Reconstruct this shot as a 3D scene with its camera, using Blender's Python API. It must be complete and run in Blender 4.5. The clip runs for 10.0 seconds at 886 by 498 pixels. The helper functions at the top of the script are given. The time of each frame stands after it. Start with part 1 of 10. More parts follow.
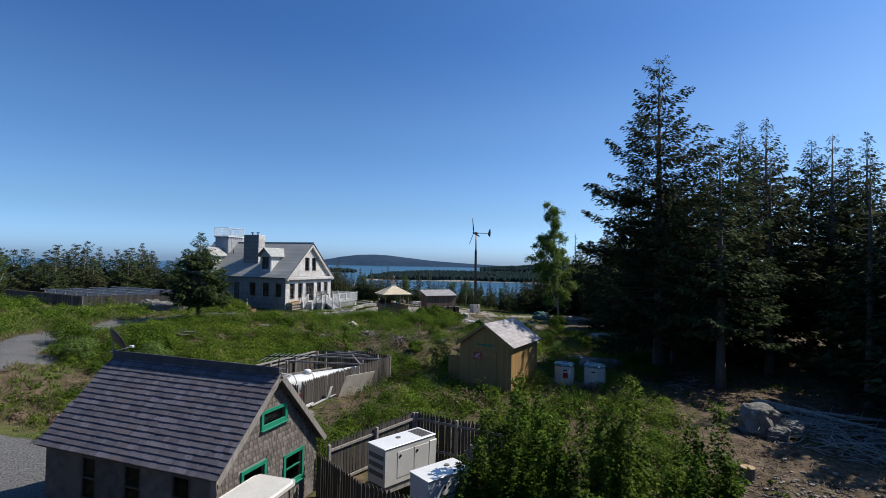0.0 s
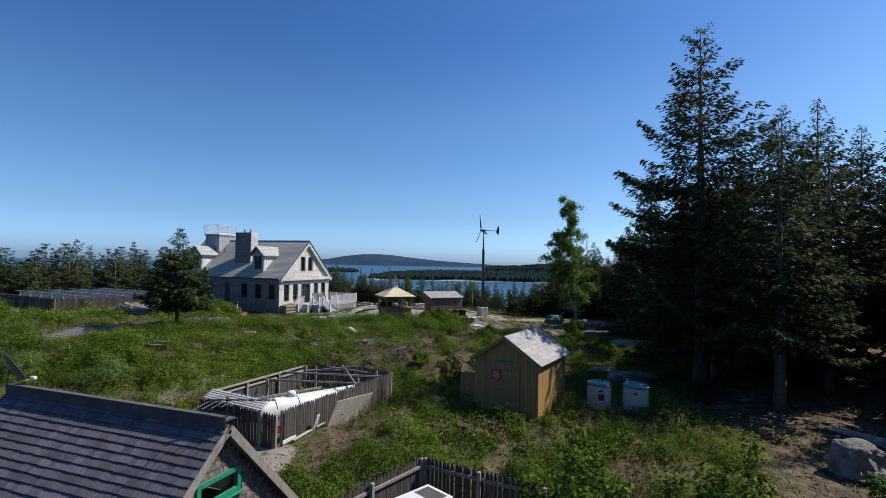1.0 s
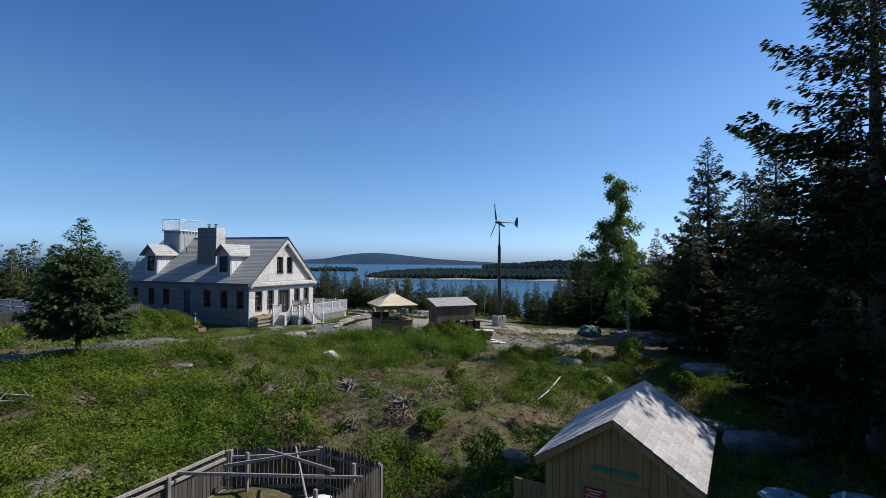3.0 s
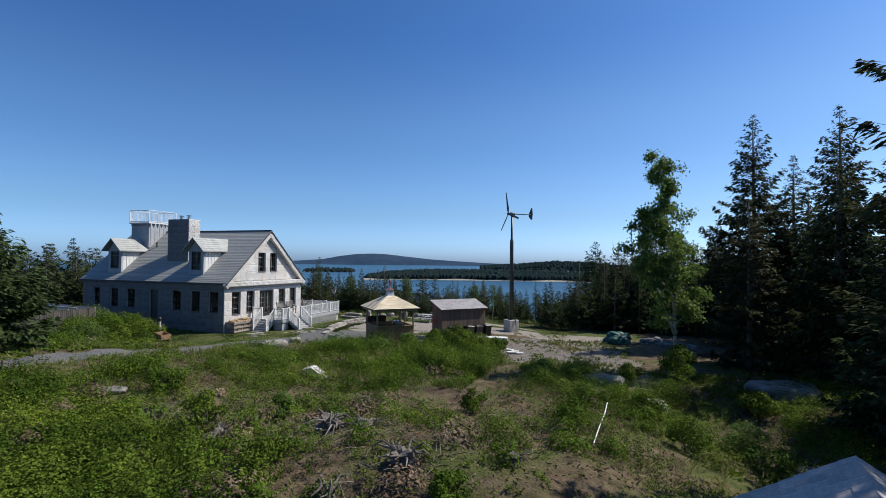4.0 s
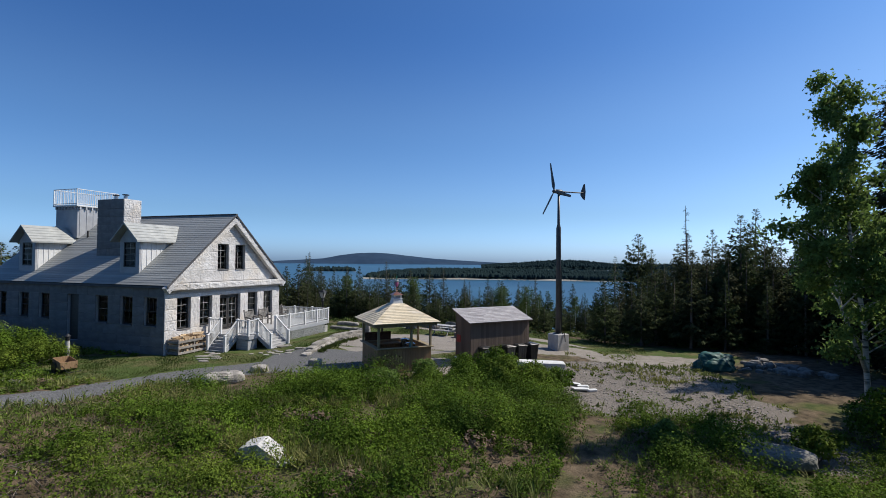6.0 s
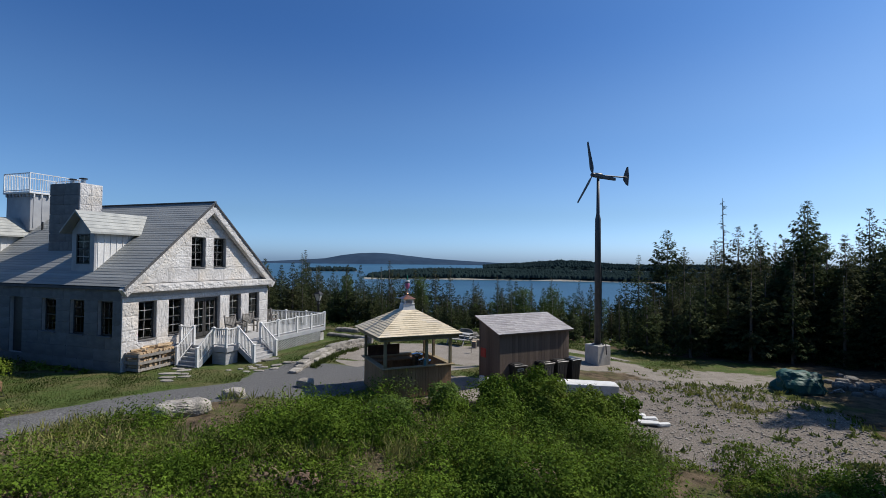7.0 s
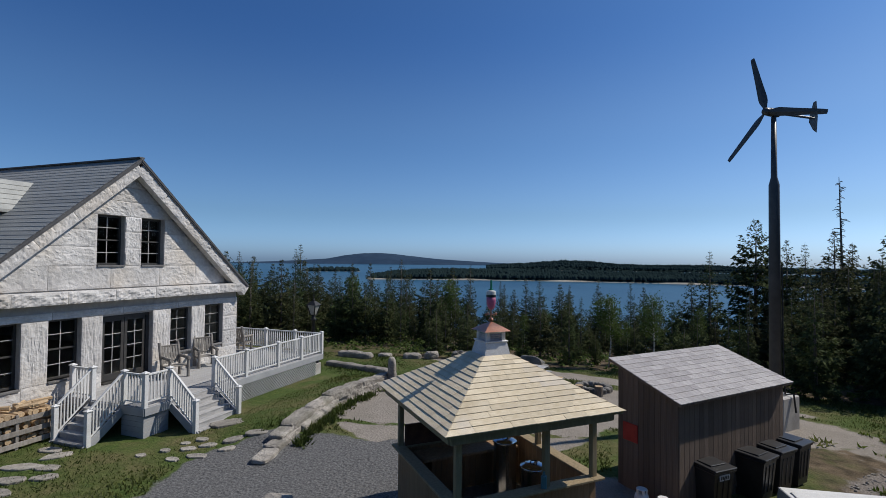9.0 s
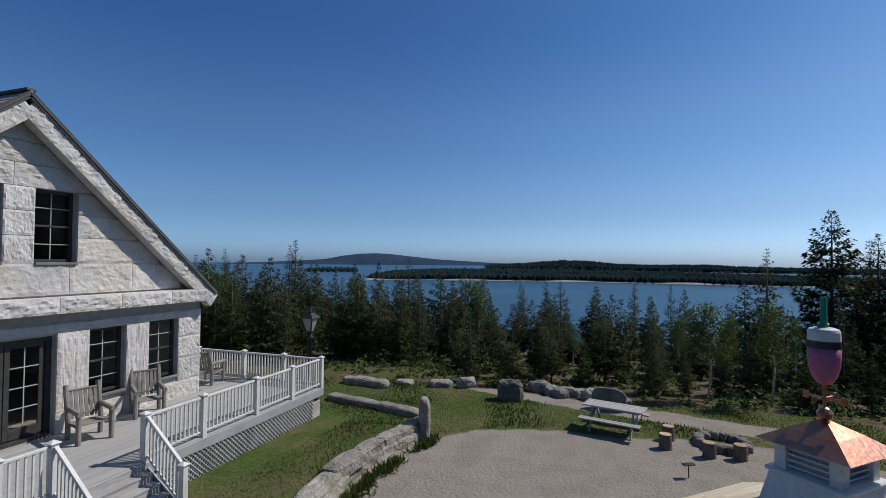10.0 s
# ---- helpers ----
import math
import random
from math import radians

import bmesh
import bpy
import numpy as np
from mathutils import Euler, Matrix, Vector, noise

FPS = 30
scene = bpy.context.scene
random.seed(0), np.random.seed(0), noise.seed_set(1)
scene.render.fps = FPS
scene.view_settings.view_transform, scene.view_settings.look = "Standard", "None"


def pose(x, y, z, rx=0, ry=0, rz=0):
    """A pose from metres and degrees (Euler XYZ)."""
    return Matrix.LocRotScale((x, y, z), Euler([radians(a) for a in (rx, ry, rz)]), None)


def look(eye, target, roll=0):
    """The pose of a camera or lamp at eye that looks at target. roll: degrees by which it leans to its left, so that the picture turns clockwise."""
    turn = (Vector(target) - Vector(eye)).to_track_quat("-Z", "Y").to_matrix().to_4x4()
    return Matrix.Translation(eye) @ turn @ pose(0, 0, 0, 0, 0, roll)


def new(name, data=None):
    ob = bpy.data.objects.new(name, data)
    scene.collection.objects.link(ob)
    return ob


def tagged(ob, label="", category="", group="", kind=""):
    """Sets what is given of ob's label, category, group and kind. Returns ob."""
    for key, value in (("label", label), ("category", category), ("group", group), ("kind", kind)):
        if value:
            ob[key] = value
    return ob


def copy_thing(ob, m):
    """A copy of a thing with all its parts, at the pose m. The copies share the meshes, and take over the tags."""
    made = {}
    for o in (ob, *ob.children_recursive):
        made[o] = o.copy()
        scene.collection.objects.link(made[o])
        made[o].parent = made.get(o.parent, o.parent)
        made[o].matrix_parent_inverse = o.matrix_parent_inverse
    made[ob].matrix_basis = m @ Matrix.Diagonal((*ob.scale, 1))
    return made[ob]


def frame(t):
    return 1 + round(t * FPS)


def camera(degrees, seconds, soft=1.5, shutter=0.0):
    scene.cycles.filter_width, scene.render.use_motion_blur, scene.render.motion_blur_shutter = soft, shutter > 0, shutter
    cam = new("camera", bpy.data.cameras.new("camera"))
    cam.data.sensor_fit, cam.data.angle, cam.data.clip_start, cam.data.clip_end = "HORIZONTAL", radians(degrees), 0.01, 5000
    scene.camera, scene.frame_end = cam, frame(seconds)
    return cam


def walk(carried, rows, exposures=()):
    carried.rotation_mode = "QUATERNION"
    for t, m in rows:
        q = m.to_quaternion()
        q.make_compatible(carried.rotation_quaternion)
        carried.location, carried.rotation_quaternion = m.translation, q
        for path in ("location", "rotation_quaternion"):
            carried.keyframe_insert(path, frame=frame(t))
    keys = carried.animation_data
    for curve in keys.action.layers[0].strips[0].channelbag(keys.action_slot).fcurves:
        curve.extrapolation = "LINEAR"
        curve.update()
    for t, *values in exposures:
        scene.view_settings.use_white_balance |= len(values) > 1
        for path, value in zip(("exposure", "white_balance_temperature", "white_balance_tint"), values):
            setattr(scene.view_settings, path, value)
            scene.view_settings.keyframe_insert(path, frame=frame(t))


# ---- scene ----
cam = camera(84.0, 10.0, soft=0.5)
PATH = [
    (0, (0.242, -3.976, 5.577), (-0.416, -2.088, 5.635), 1.1),
    (0.5, (-0.597, -2.135, 5.503), (-1.26, -0.249, 5.562), 1.1),
    (1, (-1.622, 0.077, 5.577), (-2.287, 1.962, 5.633), 1.1),
    (1.5, (-2.744, 2.391, 5.66), (-3.409, 4.276, 5.714), 1.1),
    (2, (-3.917, 4.902, 5.767), (-4.577, 6.789, 5.818), 1.0),
    (2.5, (-5.007, 7.595, 5.819), (-5.666, 9.482, 5.865), 0.6),
    (2.7, (-5.425, 8.691, 5.793), (-6.089, 10.577, 5.84), 0.5),
    (4, (-8.829, 16.045, 5.31), (-9.482, 17.935, 5.362), 0.6),
    (4.5, (-10.136, 18.924, 5.182), (-10.793, 20.813, 5.229), 0.6),
    (5, (-11.47, 21.672, 5.081), (-12.129, 23.56, 5.13), 0.7),
    (5.5, (-12.8, 24.12, 5.034), (-13.454, 26.01, 5.082), 0.5),
    (7, (-16.763, 31.367, 4.743), (-17.423, 33.254, 4.792), 0.6),
    (7.5, (-18.16, 33.751, 4.678), (-18.823, 35.637, 4.727), 0.6),
    (8, (-19.594, 36.201, 4.644), (-20.264, 38.084, 4.692), 0.6),
    (8.5, (-21.216, 38.611, 4.597), (-21.88, 40.497, 4.644), 0.7),
    (9, (-22.845, 41.232, 4.489), (-23.514, 43.116, 4.539), 0.6),
    (9.5, (-24.872, 43.932, 4.426), (-25.532, 45.820, 4.472), 0.6),
    (10, (-26.659, 46.966, 4.339), (-27.322, 48.852, 4.39), 0.5),
]
walk(cam, [(t, look(eye, target, roll)) for t, eye, target, roll in PATH], exposures=[(0, 0.24), (5, 0.22), (7.5, 0.0), (10, -0.28)])

# ---------------------------------------------------------------- light
SUN_EL, SUN_DIR = radians(48), Vector((0.80, 0.60, 0)).normalized()
world = bpy.data.worlds.new("sky")
scene.world = world
world.use_nodes = True
wn = world.node_tree.nodes
sky = wn.new("ShaderNodeTexSky")
sky.sky_type = "NISHITA"
sky.sun_disc = False
sky.sun_elevation = SUN_EL
sky.sun_rotation = math.atan2(SUN_DIR.x, SUN_DIR.y)
sky.altitude = 0
sky.air_density, sky.dust_density, sky.ozone_density = 0.72, 1.3, 6.0
wn["Background"].inputs["Strength"].default_value = 0.115
# clear air: the haze of the lowest few degrees is thinned evenly all round the horizon
way = wn.new("ShaderNodeTexCoord")
height = wn.new("ShaderNodeSeparateXYZ")
clear = wn.new("ShaderNodeValToRGB")
clear.color_ramp.interpolation = "EASE"
clear.color_ramp.elements[0].position, clear.color_ramp.elements[0].color = 0.0, (1.10, 1.44, 1.90, 1)
clear.color_ramp.elements[1].position, clear.color_ramp.elements[1].color = 0.44, (0.45, 0.78, 1.08, 1)
low = clear.color_ramp.elements.new(0.10)
low.color = (0.85, 1.05, 1.17, 1)
middle = clear.color_ramp.elements.new(0.24)
middle.color = (0.71, 0.97, 1.13, 1)
over = clear.color_ramp.elements.new(0.90)
over.color = (0.48, 0.78, 1.02, 1)
tint = wn.new("ShaderNodeMix")
tint.data_type, tint.blend_type = "RGBA", "MULTIPLY"
tint.inputs["Factor"].default_value = 1.0
wl = world.node_tree.links
wl.new(way.outputs["Generated"], height.inputs["Vector"])
wl.new(height.outputs["Z"], clear.inputs["Fac"])
wl.new(sky.outputs[0], tint.inputs["A"])
wl.new(clear.outputs["Color"], tint.inputs["B"])
wl.new(tint.outputs["Result"], wn["Background"].inputs["Color"])

sun_data = bpy.data.lights.new("sun", "SUN")
sun_data.energy, sun_data.angle, sun_data.color = 4.9, radians(0.53), (1.0, 0.93, 0.83)
sun = new("sun", sun_data)
sun.matrix_world = look(Vector((SUN_DIR.x * math.cos(SUN_EL), SUN_DIR.y * math.cos(SUN_EL), math.sin(SUN_EL))) * 60, (0, 0, 0))


# ---------------------------------------------------------------- materials
def mat(name, c1, c2, scale=4.0, rough=0.8, bump=0.3, fine=40.0, metal=0.0, c3=None, stretch=None, vary=0.0, per="object",
        spec=0.3, translucent=0.0, detail=6.0, deep=0.02, kin=None):
    """Two-scale noise material: c1..c2 by coarse noise, c3 by stains, small relief by fine noise, brightness varied per piece."""
    m = bpy.data.materials.new(name)
    m.use_nodes = True
    n, l = m.node_tree.nodes, m.node_tree.links
    b = n["Principled BSDF"]
    tc = n.new("ShaderNodeTexCoord")
    vec = tc.outputs["Object"] if per != "world" else n.new("ShaderNodeNewGeometry").outputs["Position"]
    if stretch:
        mp = n.new("ShaderNodeMapping")
        mp.inputs["Scale"].default_value = stretch
        l.new(vec, mp.inputs["Vector"])
        vec = mp.outputs["Vector"]
    big = n.new("ShaderNodeTexNoise")
    big.inputs["Scale"].default_value, big.inputs["Detail"].default_value = scale, detail
    l.new(vec, big.inputs["Vector"])
    ramp = n.new("ShaderNodeValToRGB")
    e = ramp.color_ramp.elements
    e[0].position, e[1].position = 0.32, 0.68
    e[0].color, e[1].color = (*c1, 1), (*c2, 1)
    l.new(big.outputs["Fac"], ramp.inputs["Fac"])
    col = ramp.outputs["Color"]
    small = n.new("ShaderNodeTexNoise")
    small.inputs["Scale"].default_value, small.inputs["Detail"].default_value = fine, 4.0
    l.new(vec, small.inputs["Vector"])
    if c3:
        st = n.new("ShaderNodeTexNoise")
        st.inputs["Scale"].default_value, st.inputs["Detail"].default_value = scale * 0.37, 3.0
        l.new(vec, st.inputs["Vector"])
        sr = n.new("ShaderNodeValToRGB")
        sr.color_ramp.elements[0].position, sr.color_ramp.elements[1].position = 0.52, 0.66
        l.new(st.outputs["Fac"], sr.inputs["Fac"])
        mx = n.new("ShaderNodeMix")
        mx.data_type = "RGBA"
        l.new(sr.outputs["Color"], mx.inputs["Factor"])
        l.new(col, mx.inputs["A"])
        mx.inputs["B"].default_value = (*c3, 1)
        col = mx.outputs["Result"]
    if kin:
        # each plant leans more or less towards a second colour
        lean = n.new("ShaderNodeMapRange")
        lean.inputs["To Min"].default_value, lean.inputs["To Max"].default_value = 0.0, 0.75
        l.new(n.new("ShaderNodeObjectInfo").outputs["Random"], lean.inputs["Value"])
        km = n.new("ShaderNodeMix")
        km.data_type = "RGBA"
        l.new(lean.outputs["Result"], km.inputs["Factor"])
        l.new(col, km.inputs["A"])
        km.inputs["B"].default_value = (*kin, 1)
        col = km.outputs["Result"]
    # fine value grain
    hsv = n.new("ShaderNodeHueSaturation")
    l.new(col, hsv.inputs["Color"])
    gr = n.new("ShaderNodeMapRange")
    gr.inputs["To Min"].default_value, gr.inputs["To Max"].default_value = 0.58, 0.98
    l.new(small.outputs["Fac"], gr.inputs["Value"])
    val = gr.outputs["Result"]
    if vary:
        if per == "island":
            rnd = n.new("ShaderNodeNewGeometry").outputs["Random Per Island"]
        else:
            rnd = n.new("ShaderNodeObjectInfo").outputs["Random"]
        vr = n.new("ShaderNodeMapRange")
        vr.inputs["To Min"].default_value, vr.inputs["To Max"].default_value = 1 - vary, 1 + vary
        l.new(rnd, vr.inputs["Value"])
        mu = n.new("ShaderNodeMath")
        mu.operation = "MULTIPLY"
        l.new(val, mu.inputs[0])
        l.new(vr.outputs["Result"], mu.inputs[1])
        val = mu.outputs[0]
    l.new(val, hsv.inputs["Value"])
    l.new(hsv.outputs["Color"], b.inputs["Base Color"])
    b.inputs["Roughness"].default_value, b.inputs["Metallic"].default_value = rough, metal
    b.inputs["Specular IOR Level"].default_value = spec
    if bump:
        bp = n.new("ShaderNodeBump")
        bp.inputs["Strength"].default_value, bp.inputs["Distance"].default_value = bump, deep
        l.new(small.outputs["Fac"], bp.inputs["Height"])
        l.new(bp.outputs["Normal"], b.inputs["Normal"])
    if translucent:
        tr = n.new("ShaderNodeBsdfTranslucent")
        l.new(hsv.outputs["Color"], tr.inputs["Color"])
        ms = n.new("ShaderNodeMixShader")
        ms.inputs["Fac"].default_value = translucent
        l.new(b.outputs["BSDF"], ms.inputs[1])
        l.new(tr.outputs["BSDF"], ms.inputs[2])
        l.new(ms.outputs["Shader"], n["Material Output"].inputs["Surface"])
    return m


GRANITE = mat("granite", (0.56, 0.54, 0.52), (0.72, 0.70, 0.68), 1.6, 0.9, 0.6, 10, per="world", c3=(0.67, 0.62, 0.56), vary=0.12, detail=10, deep=0.05)
# sawn granite darkened so walls turned from the sun look shaded
GRANITE_SHADED = mat("granite_sawn", (0.165, 0.162, 0.160), (0.245, 0.238, 0.236), 2.0, 0.85, 0.4, 30, vary=0.10)
MORTAR = mat("mortar", (0.46, 0.44, 0.42), (0.58, 0.56, 0.54), 5, 0.9, 0.4, 60)
SLATE = mat("slate", (0.29, 0.30, 0.29), (0.42, 0.425, 0.40), 1.5, 0.55, 0.4, 25, vary=0.16, spec=0.45)
SLATE_DARK = mat("slate_underlay", (0.09, 0.09, 0.095), (0.13, 0.13, 0.135), 3, 0.8, 0.3, 30)
WHITE_TRIM = mat("white_painted_wood", (0.74, 0.74, 0.73), (0.82, 0.82, 0.81), 3, 0.5, 0.15, 30, c3=(0.68, 0.68, 0.66))
# grey paint of the deck, also coloured shade on dormers and lookout
GREY_SIDING = mat("grey_painted_siding", (0.36, 0.37, 0.39), (0.46, 0.47, 0.485), 2, 0.6, 0.2, 40)
DARK_FRAME = mat("dark_window_frame", (0.05, 0.05, 0.05), (0.075, 0.07, 0.065), 5, 0.45, 0.1, 60)
MUNTIN = mat("pale_muntin", (0.45, 0.45, 0.44), (0.55, 0.55, 0.54), 5, 0.5, 0.1, 60)
DECK_GREY = mat("weathered_deck_board", (0.36, 0.355, 0.35), (0.50, 0.49, 0.48), 3, 0.8, 0.3, 40, vary=0.12, stretch=(8, 1, 8))
LOG_GREY = mat("weathered_log", (0.20, 0.18, 0.16), (0.33, 0.31, 0.28), 5, 0.85, 0.5, 50)
IRON = mat("dark_iron", (0.025, 0.025, 0.028), (0.05, 0.05, 0.05), 8, 0.5, 0.2, 60, metal=0.3)
STEEL = mat("galvanised_steel", (0.42, 0.43, 0.44), (0.55, 0.56, 0.57), 4, 0.35, 0.1, 40, metal=0.8)
STAINLESS = mat("stainless_steel", (0.62, 0.62, 0.62), (0.72, 0.72, 0.72), 4, 0.18, 0.05, 40, metal=1.0)
COPPER = mat("bright_copper", (0.58, 0.26, 0.16), (0.72, 0.36, 0.24), 3, 0.28, 0.1, 30, metal=0.9, c3=(0.46, 0.21, 0.14))
NEW_SHINGLE = mat("new_cedar_shingle", (0.68, 0.57, 0.39), (0.84, 0.73, 0.54), 3, 0.75, 0.35, 50, vary=0.12, c3=(0.70, 0.62, 0.50))
CEDAR = mat("brown_cedar_board", (0.27, 0.165, 0.085), (0.41, 0.26, 0.14), 3, 0.75, 0.3, 50, vary=0.14, stretch=(6, 6, 1))
CEDAR_POST = mat("cedar_post", (0.30, 0.23, 0.13), (0.42, 0.33, 0.20), 3, 0.75, 0.3, 50, vary=0.1, stretch=(6, 6, 1))
PINE = mat("fresh_pine_board", (0.35, 0.205, 0.075), (0.47, 0.30, 0.125), 3, 0.7, 0.25, 40, vary=0.12, stretch=(7, 7, 1))
OLD_SHAKE = mat("weathered_roof_shake", (0.33, 0.31, 0.312), (0.48, 0.455, 0.45), 3, 0.62, 0.4, 45, vary=0.18, c3=(0.36, 0.31, 0.29), spec=0.5)
PURPLE_SHAKE = mat("aged_purple_grey_shingle", (0.115, 0.108, 0.135), (0.19, 0.178, 0.205), 3, 0.7, 0.4, 45, vary=0.30, c3=(0.20, 0.165, 0.175))
WALL_SHINGLE = mat("weathered_wall_shingle", (0.120, 0.103, 0.090), (0.225, 0.200, 0.180), 3, 0.85, 0.4, 45, vary=0.30, c3=(0.20, 0.165, 0.135))
OLD_BOARD = mat("silvered_board", (0.24, 0.215, 0.19), (0.38, 0.35, 0.32), 3, 0.85, 0.4, 45, vary=0.2, stretch=(6, 6, 1))
# dark weathered grey, darkened further to stand in for tree shade
PICKET = mat("dark_weathered_picket", (0.062, 0.054, 0.047), (0.125, 0.11, 0.098), 3, 0.9, 0.4, 45, vary=0.3, stretch=(6, 6, 1))
SHED_WALL = mat("weathered_shed_board", (0.135, 0.100, 0.078), (0.225, 0.168, 0.130), 3, 0.85, 0.35, 45, vary=0.22, stretch=(6, 6, 1))
PLYWOOD = mat("weathered_plywood", (0.58, 0.53, 0.45), (0.72, 0.67, 0.58), 2, 0.8, 0.3, 40, c3=(0.40, 0.36, 0.30))
GREEN_TRIM = mat("green_painted_trim", (0.015, 0.22, 0.13), (0.025, 0.28, 0.17), 4, 0.45, 0.1, 40)
WHITE_STEEL = mat("white_painted_steel", (0.78, 0.78, 0.76), (0.86, 0.86, 0.84), 2, 0.35, 0.05, 30, c3=(0.72, 0.71, 0.67), spec=0.5)
DRUM_PLASTIC = mat("white_moulded_plastic", (0.62, 0.60, 0.55), (0.74, 0.72, 0.67), 2, 0.5, 0.1, 30, c3=(0.52, 0.49, 0.43))
BEIGE_PANEL = mat("beige_sheet_metal", (0.62, 0.60, 0.55), (0.70, 0.68, 0.63), 2, 0.4, 0.05, 30, spec=0.5)
# dark beige stands in for the shadow inside louvres and grille
BEIGE_DARK = mat("beige_louvre_shadow", (0.16, 0.15, 0.14), (0.2, 0.19, 0.18), 4, 0.6, 0.1, 30)
BLACK_PLASTIC = mat("black_plastic", (0.016, 0.016, 0.018), (0.03, 0.03, 0.032), 5, 0.4, 0.1, 50, spec=0.5)
RED_PAINT = mat("faded_red_paint", (0.42, 0.03, 0.025), (0.52, 0.05, 0.04), 4, 0.55, 0.1, 40)
SIGN_WHITE = mat("sign_white", (0.70, 0.68, 0.66), (0.78, 0.76, 0.74), 4, 0.5, 0.05, 30)
CONCRETE = mat("pale_concrete", (0.48, 0.46, 0.43), (0.60, 0.58, 0.54), 3, 0.85, 0.4, 40, c3=(0.40, 0.38, 0.35))
ROCK = mat("grey_field_rock", (0.15, 0.142, 0.128), (0.31, 0.295, 0.27), 2, 0.92, 1.0, 14, c3=(0.17, 0.17, 0.135), vary=0.2, detail=10, deep=0.05)
PINK_ROCK = mat("pale_granite_rubble", (0.27, 0.245, 0.215), (0.46, 0.425, 0.375), 2.6, 0.92, 1.0, 15, c3=(0.24, 0.225, 0.185), vary=0.22, detail=10, deep=0.05)
BARK = mat("spruce_bark", (0.13, 0.11, 0.095), (0.24, 0.21, 0.185), 6, 0.95, 0.8, 30, stretch=(4, 4, 1))
BIRCH_BARK = mat("birch_bark", (0.52, 0.50, 0.46), (0.68, 0.66, 0.62), 6, 0.8, 0.3, 30, c3=(0.10, 0.09, 0.08), stretch=(1, 1, 5))
STICKS = mat("dry_stick", (0.10, 0.075, 0.055), (0.34, 0.30, 0.26), 0.9, 0.9, 0.3, 40, vary=0.55, per="island")
DEADWOOD = mat("bleached_deadwood", (0.30, 0.27, 0.24), (0.48, 0.45, 0.41), 5, 0.9, 0.5, 40)
SPRUCE = mat("spruce_needles", (0.036, 0.058, 0.024), (0.096, 0.130, 0.047), 0.9, 0.8, 0.0, 30, vary=0.40, per="island", translucent=0.24, spec=0.06, kin=(0.074, 0.072, 0.036))
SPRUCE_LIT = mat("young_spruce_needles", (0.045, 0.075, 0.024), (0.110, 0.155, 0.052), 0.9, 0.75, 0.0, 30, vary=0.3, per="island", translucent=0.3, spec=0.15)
BIRCH_LEAF = mat("birch_leaf", (0.105, 0.180, 0.040), (0.215, 0.305, 0.080), 0.8, 0.6, 0.0, 30, vary=0.4, per="island", translucent=0.5, spec=0.1)
OLIVE_LEAF = mat("olive_birch_leaf", (0.062, 0.100, 0.026), (0.130, 0.180, 0.048), 0.8, 0.6, 0.0, 30, vary=0.4, per="island", translucent=0.4, spec=0.08)
SHRUB_LEAF = mat("shrub_leaf", (0.042, 0.085, 0.010), (0.150, 0.235, 0.026), 0.5, 0.7, 0.0, 30, vary=0.45, per="island", translucent=0.28, spec=0.05)
FERN_LEAF = mat("yellow_green_leaf", (0.064, 0.112, 0.014), (0.178, 0.240, 0.031), 0.5, 0.7, 0.0, 30, vary=0.45, per="island", translucent=0.28, spec=0.06)
GRASS = mat("dry_grass_blade", (0.12, 0.17, 0.04), (0.30, 0.29, 0.10), 0.25, 0.7, 0.0, 30, vary=0.3, per="island", translucent=0.3, spec=0.15)
LAWN_BLADE = mat("lawn_blade", (0.048, 0.080, 0.018), (0.125, 0.145, 0.042), 0.6, 0.7, 0.0, 30, vary=0.3, per="island", translucent=0.3, spec=0.1)
BRUSH = mat("brown_brush", (0.13, 0.085, 0.055), (0.26, 0.19, 0.13), 0.5, 0.9, 0.0, 30, vary=0.35, per="island")
FROSTED = mat("frosted_pane", (0.50, 0.50, 0.47), (0.62, 0.62, 0.59), 3, 0.4, 0.05, 30, translucent=0.4)
TARP = mat("green_tarpaulin", (0.010, 0.070, 0.060), (0.022, 0.120, 0.100), 2, 0.6, 0.3, 12, spec=0.35)
FIREWOOD = mat("split_firewood", (0.48, 0.33, 0.19), (0.66, 0.50, 0.32), 4, 0.8, 0.3, 40, vary=0.25)
FOAM = mat("white_foam_float", (0.70, 0.70, 0.69), (0.82, 0.82, 0.81), 3, 0.8, 0.3, 40, c3=(0.58, 0.57, 0.54))
PINK_BUOY = mat("faded_pink_buoy", (0.42, 0.10, 0.22), (0.55, 0.17, 0.30), 3, 0.5, 0.1, 30)
TURB_GREY = mat("dark_grey_turbine", (0.055, 0.06, 0.065), (0.085, 0.09, 0.095), 4, 0.45, 0.05, 40, spec=0.4)
LAKE_BLUE = mat("teal_plastic_lid", (0.07, 0.19, 0.23), (0.12, 0.27, 0.32), 3, 0.4, 0.1, 30, spec=0.5)
RUST = mat("rusty_steel", (0.10, 0.045, 0.03), (0.18, 0.085, 0.05), 5, 0.8, 0.3, 40)
# bluish air haze is mixed into the dark colour of the far woods
HAZED_WOOD = mat("far_forest", (0.017, 0.031, 0.034), (0.023, 0.039, 0.040), 0.02, 0.95, 0.0, 0.3, vary=0.15, per="island", spec=0.0)
# air haze over the far hill is put into its blue colour
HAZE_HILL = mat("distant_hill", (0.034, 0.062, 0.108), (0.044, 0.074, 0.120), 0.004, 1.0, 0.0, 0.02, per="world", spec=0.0)
